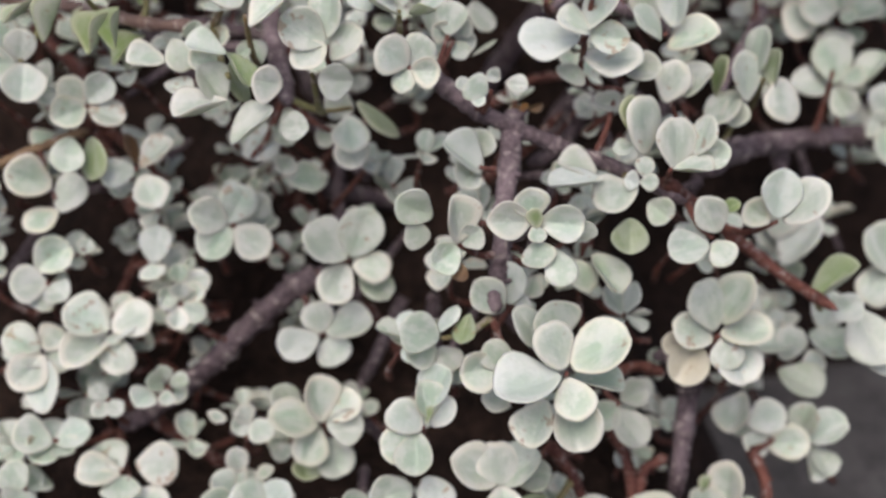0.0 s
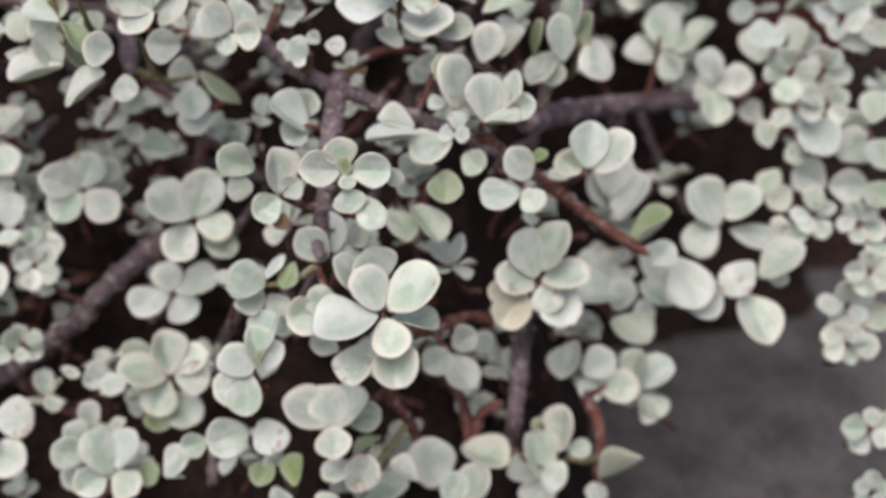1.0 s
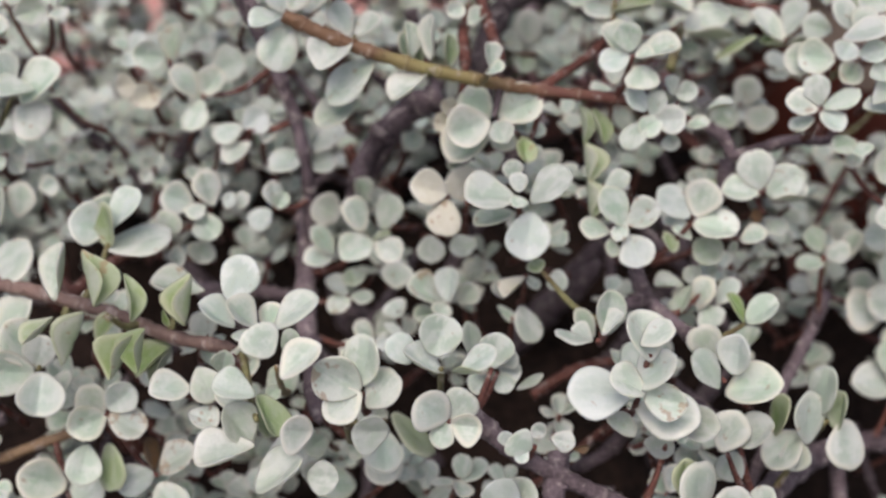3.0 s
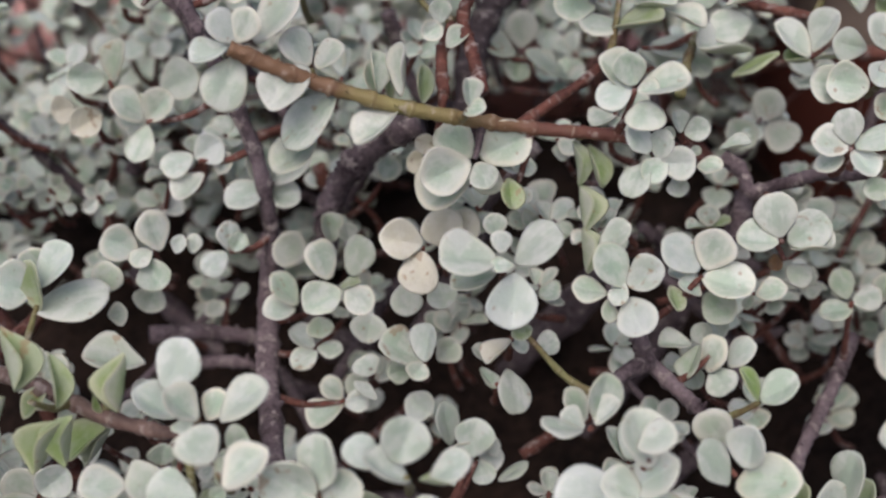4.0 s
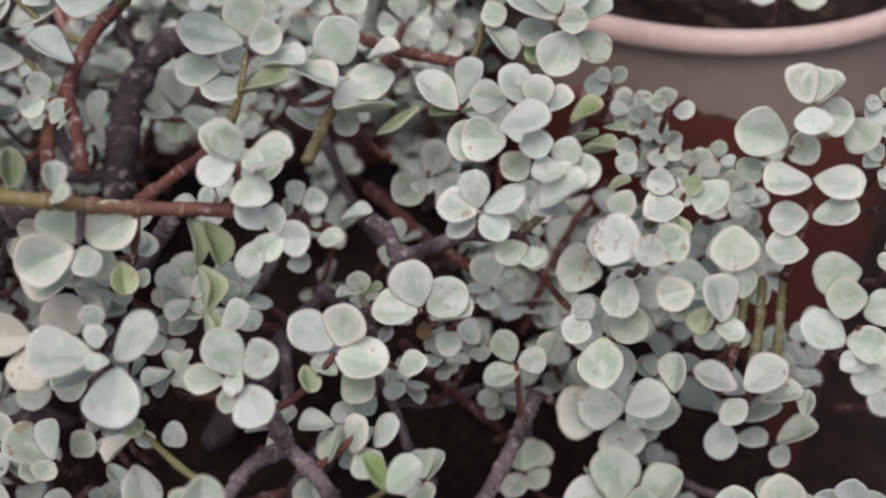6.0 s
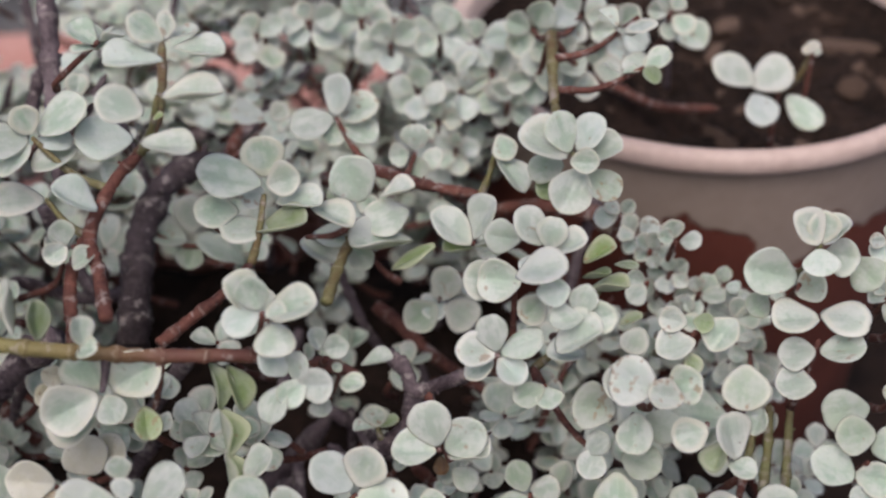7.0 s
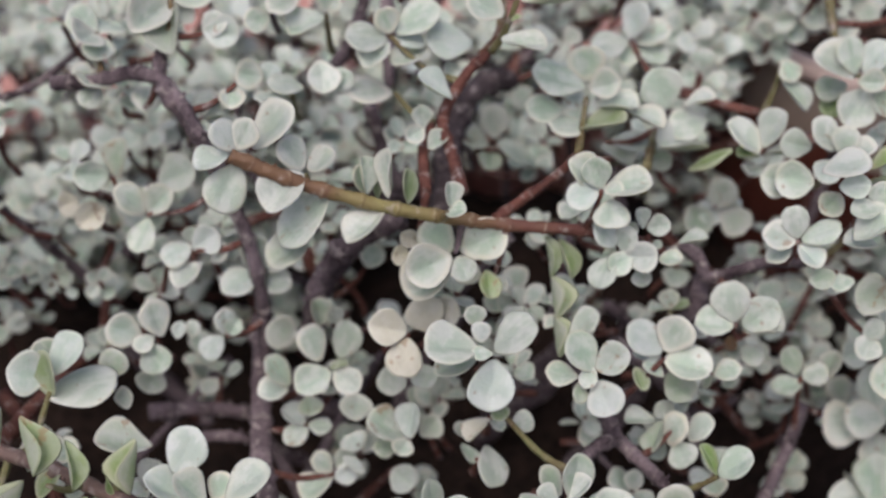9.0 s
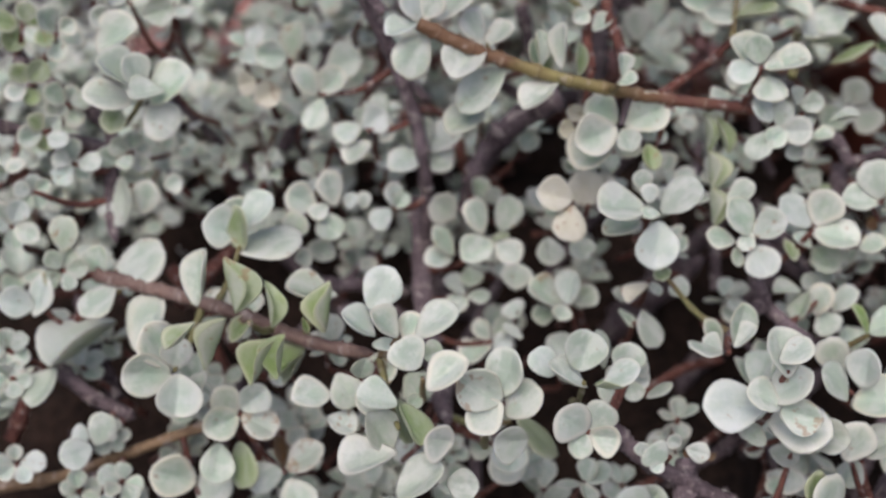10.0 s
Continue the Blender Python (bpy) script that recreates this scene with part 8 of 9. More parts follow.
# low sprigs past the bush's shoulder
sprig((0.1287, 0.0253, 0.2088), (0.1291, 0.0440, 0.1851), "red",
      (-2.4, 1.9, 2.4, 96, 62, -16, 17.2, 14.1, 0),
      (0.6, -1.9, 1.8, -179, 4, -47, 15.4, 13.3, 0),
      (-4.6, 3.7, -3.2, -173, -1, -45, 15.1, 16.3, 0),
      (1.0, -0.2, -2.2, -19, 19, 32, 16.4, 13.8, 0),
      (1.7, -0.6, -0.0, 93, 61, -14, 7.3, 6.4, 0),
      (0.4, -2.5, 0.0, -46, -9, 41, 6.8, 7.0, 0),
      (-1.4, 2.5, -7.4, -83, -29, 17, 12.7, 14.3, 0),
      (5.7, 3.4, -8.1, -65, -22, 31, 8.4, 8.6, 3), pairs=0)
sprig((0.1262, 0.0058, 0.1882), (0.1267, 0.0245, 0.1644), "red",
      (-0.7, 0.0, 0.0, 99, 57, -17, 18.4, 15.0, 0),
      (5.0, -1.4, -2.2, 12, 44, 1, 18.4, 15.4, 0),
      (0.6, -1.5, 1.6, -7, 29, 45, 9.7, 8.3, 0),
      (-0.5, 2.9, -3.1, -179, 4, -15, 16.4, 13.8, 0),
      (0.3, 0.3, -2.3, -70, -21, 25, 7.7, 10.0, 0), pairs=0)
sprig((0.1671, -0.0048, 0.1878), (0.1676, 0.0139, 0.1641), "red",
      (-8.2, -0.7, -1.3, 100, 55, -23, 14.3, 12.8, 0),
      (3.4, 0.1, -0.4, 89, 57, -17, 15.6, 13.8, 0),
      (5.2, 1.4, 0.8, -3, 40, 42, 11.4, 9.8, 3), pairs=0)
sprig((0.1655, 0.0249, 0.2050), (0.1660, 0.0436, 0.1813), "red",
      (1.2, 3.4, 4.6, 166, 14, -6, 15.2, 12.8, 0),
      (2.0, 4.1, 4.8, -5, 41, 4, 16.3, 13.7, 0),
      (3.2, 2.1, 4.8, -22, 24, -12, 17.0, 14.1, 0),
      (-2.6, -0.2, -2.4, -11, 34, -3, 14.7, 12.4, 0),
      (8.6, -5.0, -8.7, -14, 33, 2, 14.1, 11.8, 0),
      (12.1, -5.3, -9.6, -137, -30, -17, 7.9, 6.5, 3),
      (-6.2, 0.6, -3.5, -108, -33, 3, 12.5, 10.2, 0),
      (-3.2, -2.5, -8.0, -26, 17, 7, 10.4, 8.7, 0),
      (-5.1, 1.5, -3.5, 106, 58, -28, 5.7, 7.5, 3),
      (-4.1, 7.2, -6.6, 169, 11, -4, 15.1, 12.7, 3), pairs=0)
sprig((0.1453, 0.0339, 0.2125), (0.1457, 0.0525, 0.1888), "red",
      (0.7, -2.7, -3.5, 73, 64, 48, 11.7, 9.9, 0),
      (-0.6, 3.0, 3.3, 150, 37, 2, 10.0, 8.4, 3), pairs=0)
sprig((0.1285, 0.0368, 0.2320), (0.1290, 0.0555, 0.2083), "red",
      (10.2, -2.0, -2.1, 178, 5, -19, 16.7, 14.0, 0),
      (-5.4, 0.3, -0.5, 152, 39, -51, 10.7, 9.0, 0),
      (-5.4, -0.4, -2.0, -167, -8, -45, 10.6, 10.6, 0),
      (6.5, 2.5, 1.5, 145, 45, -29, 14.9, 12.5, 0),
      (6.0, 8.7, -0.9, -36, -2, 50, 9.4, 10.1, 3), pairs=0)
sprig((0.1555, 0.0334, 0.2420), (0.1560, 0.0521, 0.2183), "red",
      (-0.2, -0.6, 2.5, 173, 8, -13, 16.8, 14.1, 0),
      (-1.2, 0.4, -0.2, -164, -18, -12, 13.9, 11.6, 0),
      (-0.5, 2.1, 1.4, -76, -31, 27, 12.9, 10.7, 0),
      (0.3, -4.6, -8.0, -167, -15, -42, 8.9, 7.5, 0),
      (0.0, -5.7, -10.1, -25, 18, 25, 8.8, 7.4, 0),
      (7.1, 1.2, -1.3, -15, 33, 55, 8.4, 7.5, 0), pairs=0)
sprig((0.1521, 0.0667, 0.2639), (0.1526, 0.0854, 0.2402), "red",
      (2.0, 3.7, -2.8, -51, 11, 23, 8.7, 7.3, 0),
      (0.6, 2.3, -2.3, -127, -43, -16, 6.2, 6.5, 0),
      (0.5, 4.0, -2.8, -178, -8, -54, 6.9, 6.8, 0),
      (0.8, 3.3, -1.5, 136, 64, -53, 5.5, 5.8, 0),
      (2.0, 4.9, -2.6, 2, 54, 56, 6.8, 6.9, 0), pairs=0)
sprig((0.1619, 0.0617, 0.2578), (0.1623, 0.0804, 0.2341), "red",
      (0.7, 1.3, -0.0, 24, 66, 39, 7.1, 6.6, 0),
      (1.0, 0.5, -0.2, -19, 22, 59, 8.2, 7.8, 0),
      (0.6, -0.2, -0.7, -56, -20, 29, 8.0, 6.7, 0),
      (1.1, 4.3, -3.9, -140, -26, -28, 8.5, 7.3, 0),
      (0.4, 3.7, -2.0, 171, 29, -63, 8.4, 7.6, 0), pairs=0)
sprig((0.1439, 0.0712, 0.2693), (0.1444, 0.0898, 0.2456), "red",
      (1.9, 4.9, -2.7, -27, 46, 74, 6.6, 5.8, 0),
      (0.5, -0.4, -0.2, -51, -9, 50, 6.4, 5.2, 0),
      (0.5, 2.5, -2.4, -128, -44, -19, 6.2, 6.5, 0),
      (0.9, 5.6, -3.6, 173, -5, -57, 6.5, 5.7, 0),
      (-0.1, 0.1, 0.7, 137, 73, -56, 5.2, 5.3, 0), pairs=0)
sprig((0.1383, 0.0755, 0.2747), (0.1388, 0.0942, 0.2510), "red",
      (0.3, 3.0, -1.3, 180, 41, -44, 6.5, 5.5, 0),
      (0.3, 0.5, 0.5, -34, 76, 81, 7.0, 5.8, 0),
      (2.0, 4.7, -3.2, -32, -3, 57, 7.0, 6.8, 0),
      (0.7, 1.8, -1.8, -82, -23, 23, 5.8, 5.0, 0),
      (0.6, 3.8, -2.7, -148, -11, -20, 6.0, 5.1, 0), pairs=0)
sprig((0.1452, 0.0634, 0.2593), (0.1456, 0.0821, 0.2356), "red",
      (0.3, 3.2, -2.2, -179, -3, -39, 5.7, 4.8, 0),
      (-0.4, -0.5, 1.0, 172, 67, -83, 5.6, 4.7, 0),
      (1.8, 4.9, -2.6, -22, 64, 79, 8.0, 6.5, 0),
      (0.9, 0.6, -0.9, -39, -7, 53, 7.3, 6.1, 0),
      (1.1, 4.0, -3.4, -122, -27, -14, 5.5, 4.7, 0), pairs=0)
sprig((0.1666, 0.0553, 0.2498), (0.1670, 0.0740, 0.2260), "red",
      (0.6, 1.7, -2.3, -112, -31, -1, 7.1, 7.0, 0),
      (-0.5, 0.5, -0.5, -174, -3, -32, 6.5, 5.5, 0),
      (-0.4, -0.3, 1.1, 114, 62, -36, 5.8, 6.3, 0),
      (1.6, 3.3, -1.9, -10, 54, 61, 5.9, 5.4, 0),
      (2.5, 4.9, -4.4, -53, -23, 45, 6.7, 5.8, 0), pairs=0)
sprig((0.1646, 0.0503, 0.2431), (0.1650, 0.0690, 0.2194), "red",
      (0.3, 1.8, -0.3, 112, 55, -33, 7.1, 7.4, 0),
      (2.5, 4.3, -3.0, -19, 29, 57, 8.6, 7.8, 0),
      (0.7, -0.2, -0.8, -66, -5, 42, 9.6, 8.6, 0),
      (0.8, 3.3, -3.2, -148, -24, -32, 6.9, 5.6, 0),
      (0.6, 4.3, -3.2, -171, 11, -20, 10.1, 8.5, 0), pairs=0)
sprig((0.1597, 0.0679, 0.2658), (0.1602, 0.0866, 0.2421), "red",
      (1.4, 4.2, -2.0, 73, 78, -1, 5.8, 5.2, 0),
      (0.8, 0.8, -0.6, -45, 19, 41, 5.3, 4.4, 0),
      (1.8, 3.8, -3.1, -52, -25, 46, 5.3, 5.3, 0),
      (1.2, 4.5, -3.7, -145, -41, -31, 5.9, 5.1, 0),
      (1.3, 5.5, -3.3, -177, 27, -37, 5.2, 4.4, 0), pairs=0)

# the shoulder between front and middle, sprig by sprig
sprig((0.0233, -0.0682, 0.2429), (0.0233, -0.0484, 0.2209), "red",
      (-1.0, 1.1, 1.8, 4, 47, 26, 14.9, 12.5, 0),
      (1.6, -1.9, 1.8, 170, 29, -22, 12.5, 10.5, 0),
      (0.8, -0.6, 1.4, -26, 2, 57, 12.8, 10.4, 0),
      (-0.3, 4.1, -7.2, -25, 2, 21, 19.1, 16.0, 0),
      (-0.8, 3.4, -1.2, -172, 1, -31, 19.2, 16.1, 0),
      (11.8, 4.5, -12.2, -23, 8, 41, 12.9, 10.9, 3),
      (-1.4, 6.6, -11.3, -133, -35, -29, 6.3, 10.1, 3), pairs=0)
sprig((0.0498, -0.0542, 0.2372), (0.0497, -0.0343, 0.2151), "red",
      (3.0, 0.7, 1.2, 75, 74, -22, 13.1, 11.0, 0),
      (-1.3, -2.4, -0.9, 154, 48, -6, 13.9, 11.7, 0),
      (0.4, 1.3, -5.3, -16, 25, 27, 17.8, 15.0, 0),
      (-0.9, 7.8, 1.1, 150, 53, -58, 12.4, 10.4, 3), pairs=0)
sprig((0.0831, -0.0485, 0.2183), (0.0831, -0.0287, 0.1963), "young",
      (-5.2, -3.8, -6.4, 106, 68, 20, 16.8, 14.1, 0),
      (-1.7, 1.0, 1.0, 71, 72, -49, 15.7, 13.2, 0),
      (2.9, -0.8, -3.0, 52, 71, -28, 12.6, 10.6, 1),
      (6.5, 1.5, 0.1, -100, -42, -24, 15.7, 13.2, 0),
      (-15.4, -1.2, -5.1, 56, 70, -45, 14.0, 11.8, 1), pairs=0)
sprig((0.0509, -0.0625, 0.2186), (0.0508, -0.0427, 0.1966), "red",
      (-1.7, -0.4, -0.6, 38, 66, 32, 14.2, 11.6, 0),
      (4.3, 0.9, 0.7, -1, 45, 23, 12.7, 10.6, 0), pairs=0)
sprig((0.0466, -0.0904, 0.2105), (0.0466, -0.0706, 0.1884), "red",
      (-10.3, 8.6, 6.8, 104, 67, 26, 12.3, 10.3, 1),
      (-7.1, 4.0, 2.1, 82, 68, 46, 18.5, 15.6, 0),
      (1.5, 0.3, -1.1, 86, 67, 25, 16.7, 14.0, 0),
      (7.2, 2.7, 2.2, 28, 61, -4, 13.5, 11.4, 0),
      (8.1, 2.6, 1.3, -15, 25, 56, 10.8, 9.1, 0),
      (0.8, 1.0, -0.3, -28, 6, 4, 12.4, 10.5, 0),
      (-7.2, 0.9, -3.2, 83, 67, -5, 6.5, 5.9, 0),
      (-8.8, 0.8, -4.2, -26, 7, 52, 6.0, 5.6, 0),
      (-8.7, 0.7, -5.2, 172, 19, -54, 4.9, 6.2, 0),
      (-9.5, 6.8, 4.5, -167, -8, -30, 7.0, 5.9, 0), pairs=0)
sprig((0.0340, -0.0887, 0.2055), (0.0340, -0.0689, 0.1834), "young",
      (-6.3, 0.7, 1.2, -160, 2, 7, 18.3, 15.4, 0),
      (3.7, -0.2, -1.2, -158, -16, -26, 15.1, 12.7, 0),
      (-7.6, 5.8, 0.5, 176, 16, -17, 12.5, 10.5, 3), pairs=0)
sprig((0.0806, -0.0885, 0.1899), (0.0806, -0.0686, 0.1679), "red",
      (-0.0, 0.2, 0.4, 72, 66, 22, 16.0, 13.5, 0),
      (1.8, 0.1, -0.6, -2, 44, 26, 17.9, 15.1, 0),
      (-1.5, 0.6, -0.6, 156, 30, -54, 9.9, 10.1, 3), pairs=0)
sprig((-0.0065, -0.0745, 0.2311), (-0.0066, -0.0547, 0.2090), "red",
      (-5.7, -0.6, -1.0, 137, 62, -41, 5.0, 4.4, 0),
      (-0.5, -0.3, -1.2, -132, -31, -32, 5.2, 4.4, 0),
      (4.5, 1.8, 1.4, 167, 38, -58, 4.8, 4.9, 0),
      (5.8, 1.8, 0.6, -22, 1, 55, 7.3, 6.3, 0), pairs=0)
sprig((-0.0475, -0.0367, 0.2074), (-0.0475, -0.0169, 0.1853), "young",
      (-1.0, -2.9, -0.9, -82, -40, 4, 14.0, 12.4, 0),
      (-1.2, -0.7, -8.0, -88, -40, -1, 13.7, 12.1, 0),
      (1.6, 2.0, 1.8, -40, -26, -24, 18.9, 14.4, 1),
      (0.5, 4.5, -2.6, -171, 18, -58, 10.7, 11.1, 3), pairs=0)
sprig((-0.0088, -0.0785, 0.2069), (-0.0088, -0.0586, 0.1848), "red",
      (0.8, -1.2, -2.1, 161, 41, -18, 16.3, 13.7, 3),
      (-1.1, 4.2, 0.4, 36, 59, 40, 9.8, 10.1, 3),
      (0.5, 0.4, -0.9, -146, -19, -40, 8.7, 10.1, 3), pairs=0)

# green leaves under the long shoot
sprig((-0.1139, -0.0347, 0.2365), (-0.1135, -0.0152, 0.2139), "young",
      (3.1, -1.1, -1.6, -144, -26, -4, 14.9, 8.6, 5),
      (3.1, 0.8, -4.9, -125, -31, 4, 12.3, 7.1, 5),
      (-13.2, 5.1, 5.9, -137, -35, -17, 11.2, 6.5, 5), pairs=0)


# ---- foliage that lies deeper in the bush and behind it ----
def loose_foliage(name, spots, seed, label):
    rng = random.Random(seed)
    bm = bmesh.new()
    bm.loops.layers.uv.new("leaf"), bm.loops.layers.uv.new("rim")
    twigs = bmesh.new()
    poses = []
    for x, y, z, size in spots:
        c = Vector((x, y, z))
        lean = Vector((rng.uniform(-0.5, 0.5), rng.uniform(-0.9, 0.1), 1)).normalized()
        turn = rng.uniform(0, 360)
        for k in range(rng.choice((4, 5, 6))):
            az = turn + k * 90 + rng.uniform(-20, 20) + (45 if k > 3 else 0)
            rise = rng.uniform(0, 35) + 28 * math.sin(radians(az))
            long = size * rng.uniform(0.75, 1.1)
            poses.append(leaf_pose(c - lean * 0.0008 * k, az, rise, rng.uniform(-30, 30), long, long * rng.uniform(0.78, 0.95)))
        foot = c + Vector((rng.uniform(-0.02, 0.02), rng.uniform(0, 0.02), -rng.uniform(0.016, 0.030)))
        add_tube(twigs, smooth_line([c, c.lerp(foot, 0.5) + Vector((rng.uniform(-0.006, 0.006), 0, -0.004)), foot], 4), lambda s: 0.0007 + 0.0006 * s, 6, 0.06, 0, rng)
    add_leaves(bm, poses, rng)
    tagged(part(name, bm, LEAF_JOINED, bush, label), kind="stuff")
    tagged(part("brushwood", twigs, BARK["red"], bush, "thin red-brown twigs"), kind="stuff")


HOLLOWS = [(Vector((-0.0104, 0.0923, 0.2556)), 0.020), (Vector((0.0620, 0.0770, 0.2592)), 0.016), (Vector((-0.0082, 0.0973, 0.2655)), 0.018), (Vector((0.0884, 0.0126, 0.2190)), 0.016), (Vector((-0.0451, 0.0139, 0.2768)), 0.012)]  # dark gaps between the sprigs: a place on the leafy face and the gap's radius


def in_hollow(q):
    return any(math.hypot(q.x - h.x, ACROSS.dot(q) - ACROSS.dot(h)) < r for h, r in HOLLOWS)


# gaps in the far leaves through which the wall shows: half the width, a place on the wall and one above it
GAPS = [(0.013, (-0.174, 0.390, 0.165), (-0.117, 0.200, 0.270)), (0.013, (-0.127, 0.445, 0.165), (-0.084, 0.239, 0.270)),
        (0.013, (-0.099, 0.435, 0.165), (-0.064, 0.232, 0.270)), (0.013, (0.020, 0.400, 0.165), (0.020, 0.207, 0.270)),
        (0.008, (-0.200, 0.287, 0.165), (-0.146, 0.122, 0.270)), (0.008, (-0.195, 0.335, 0.165), (-0.142, 0.157, 0.270)),
        (0.008, (-0.237, 0.325, 0.165), (-0.163, 0.063, 0.270)), (0.008, (-0.197, 0.317, 0.165), (-0.137, 0.058, 0.270))]


def in_gap(q):
    for wide, a, b in GAPS:
        a, b = Vector(a), Vector(b)
        if (q - a).cross((b - a).normalized()).length < wide:
            return True
    return False


def inside(x, w, least, most, rng, reach=0.030):
    """A place under the leafy face, at x and at w along the slope, or None where the face has nothing near."""
    near = [q for q in TIPS if abs(q.x - x) < reach and abs(ACROSS.dot(q) - w) < reach]
    if not near:
        return None
    top = min(OPEN_SIDE.dot(q) for q in near)
    q = OPEN_SIDE * (top - rng.uniform(least, most)) + ACROSS * w
    return Vector((x, q.y, q.z)) if q.z > 0.07 else None


rng = random.Random(11)
spread = [ACROSS.dot(q) for q in TIPS]
under = []
for _ in range(370):
    q = inside(rng.uniform(-0.20, 0.20), rng.uniform(min(spread), max(spread)), 0.008, 0.042, rng, 0.022)
    if q and not q.x > 0.105 and not before_bough(q) and not in_hollow(q):
        under.append((*q, rng.uniform(7.5, 11.0)))
for _ in range(30):  # low shoots before the pot
    x, y = rng.uniform(0.095, 0.235), rng.uniform(-0.010, 0.105)
    under.append((x, y, 0.170 + 0.50 * y + rng.uniform(-0.03, 0.03), rng.uniform(8.0, 12.0)))
for _ in range(10):  # shoots between the bush and the pot
    x, y = rng.uniform(0.030, 0.125), rng.uniform(0.060, 0.118)
    under.append((x, y, rng.uniform(0.19, 0.20 + 0.65 * y), rng.uniform(8.0, 12.0)))
for _ in range(30):  # low leaves before the pot's wall
    under.append((rng.uniform(0.088, 0.165), rng.uniform(0.072, 0.112), rng.uniform(0.185, 0.230), rng.uniform(8.0, 11.5)))
loose_foliage("inner_foliage", under, 22, "small shaded leaves inside the bush")

behind = []
for _ in range(820):
    x, y = rng.uniform(-0.40, 0.10), rng.uniform(0.10, 0.275)
    q = Vector((x, y, 0.285 + 0.22 * (y - 0.16) - 0.5 * max(0, -0.12 - x) - rng.uniform(0.0, 0.10)))
    w, d = ACROSS.dot(q), OPEN_SIDE.dot(q)
    if any(abs(t.x - x) < 0.018 and abs(ACROSS.dot(t) - w) < 0.018 and OPEN_SIDE.dot(t) < d + 0.010 for t in TIPS):
        continue
    if x > -0.02 and y < 0.15:
        continue
    if in_hollow(q) or in_gap(q):
        continue
    if noise.noise(q * 16) < -0.42 and q.y > 0.14:
        continue
    behind.append((*q, rng.uniform(8.5, 12.5)))
for _ in range(130):  # crowded before the wall
    x, y = rng.uniform(-0.24, 0.07), rng.uniform(0.21, 0.30)
    q = Vector((x, y, rng.uniform(0.19, 0.275) - 0.35 * max(0, -0.12 - x)))
    if not in_gap(q):
        behind.append((*q, rng.uniform(9.5, 14.0)))
for _ in range(45):
    x, y = rng.uniform(-0.38, -0.21), rng.uniform(-0.10, 0.16)
    behind.append((x, y, 0.235 + 0.45 * y - rng.uniform(0.0, 0.06), rng.uniform(9, 13)))
loose_foliage("far_foliage", behind, 21, "crowded round grey-green leaves further back")

# dark stems that rise through the far leaves
for k in range(16):
    x, y = rng.uniform(-0.22, 0.06), rng.uniform(0.17, 0.27)
    head = Vector((x + rng.uniform(-0.03, 0.03), y + rng.uniform(-0.01, 0.02), rng.uniform(0.27, 0.315) - 0.4 * max(0, -0.12 - x)))
    branch("bark", rng.uniform(1.4, 2.6), (x, y, 0.14), (x + rng.uniform(-0.012, 0.012), y, 0.21), head)
# woody stems that carry the mass, down to the soil
for k in range(9):
    a = rng.uniform(0, 6.28)
    foot = Vector((0.0 + 0.05 * math.cos(a), 0.09 + 0.04 * math.sin(a), 0.03))
    head = inside(rng.uniform(-0.15, 0.10), rng.uniform(0.12, 0.26), 0.05, 0.07, rng)
    if head:
        branch("bark", rng.uniform(3.6, 5.4), foot, foot.lerp(head, 0.45) + Vector((0, 0, 0.02)), head)
for k in range(110):
    x, w = rng.uniform(-0.18, 0.14), rng.uniform(min(spread), max(spread))
    a, b = inside(x, w, 0.025, 0.045, rng), inside(x + rng.uniform(-0.05, 0.05), w + rng.uniform(-0.05, 0.05), 0.030, 0.06, rng)
    if a and b and (a - b).length > 0.015 and not (max(a.x, b.x) > 0.10 and min(a.y, b.y) < 0.0):
        branch(rng.choice(("bark", "bark", "red")), rng.uniform(1.2, 2.6), a, a.lerp(b, 0.5) + Vector((0, 0, rng.uniform(-0.008, 0.008))), b)


# ---- ground ----
m, n, l, b = nodes_of("grey_concrete", 0.85, 0.3)
f1, f2 = noise_of(n, l, 34, 7), noise_of(n, l, 260, 6)
col = ramp_of(n, l, math_of(n, l, "ADD", math_of(n, l, "MULTIPLY", f1, 0.6), math_of(n, l, "MULTIPLY", f2, 0.4)), (0.38, (0.050, 0.047, 0.049)), (0.62, (0.135, 0.127, 0.127)))
stain = ramp_of(n, l, noise_of(n, l, 28, 3), (0.60, (0, 0, 0)), (0.75, (1, 1, 1)))
l.new(mix_of(n, l, math_of(n, l, "MULTIPLY", stain, 0.5), col, (0.11, 0.085, 0.065)), b.inputs["Base Color"])
bump_of(n, l, b, f2, 0.4, 0.002)
CONCRETE = m

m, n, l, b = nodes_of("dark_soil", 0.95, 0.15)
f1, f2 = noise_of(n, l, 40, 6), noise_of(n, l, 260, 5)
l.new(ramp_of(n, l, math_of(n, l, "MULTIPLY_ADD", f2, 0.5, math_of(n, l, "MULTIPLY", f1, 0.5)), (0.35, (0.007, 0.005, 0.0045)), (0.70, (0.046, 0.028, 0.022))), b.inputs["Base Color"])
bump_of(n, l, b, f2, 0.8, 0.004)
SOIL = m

bm = bmesh.new()
bmesh.ops.create_grid(bm, x_segments=2, y_segments=2, size=400)
part("ground", bm, CONCRETE, None, smooth=False)
tagged(bpy.data.objects["ground"], "dark grey worn concrete ground", "ground", kind="structure")


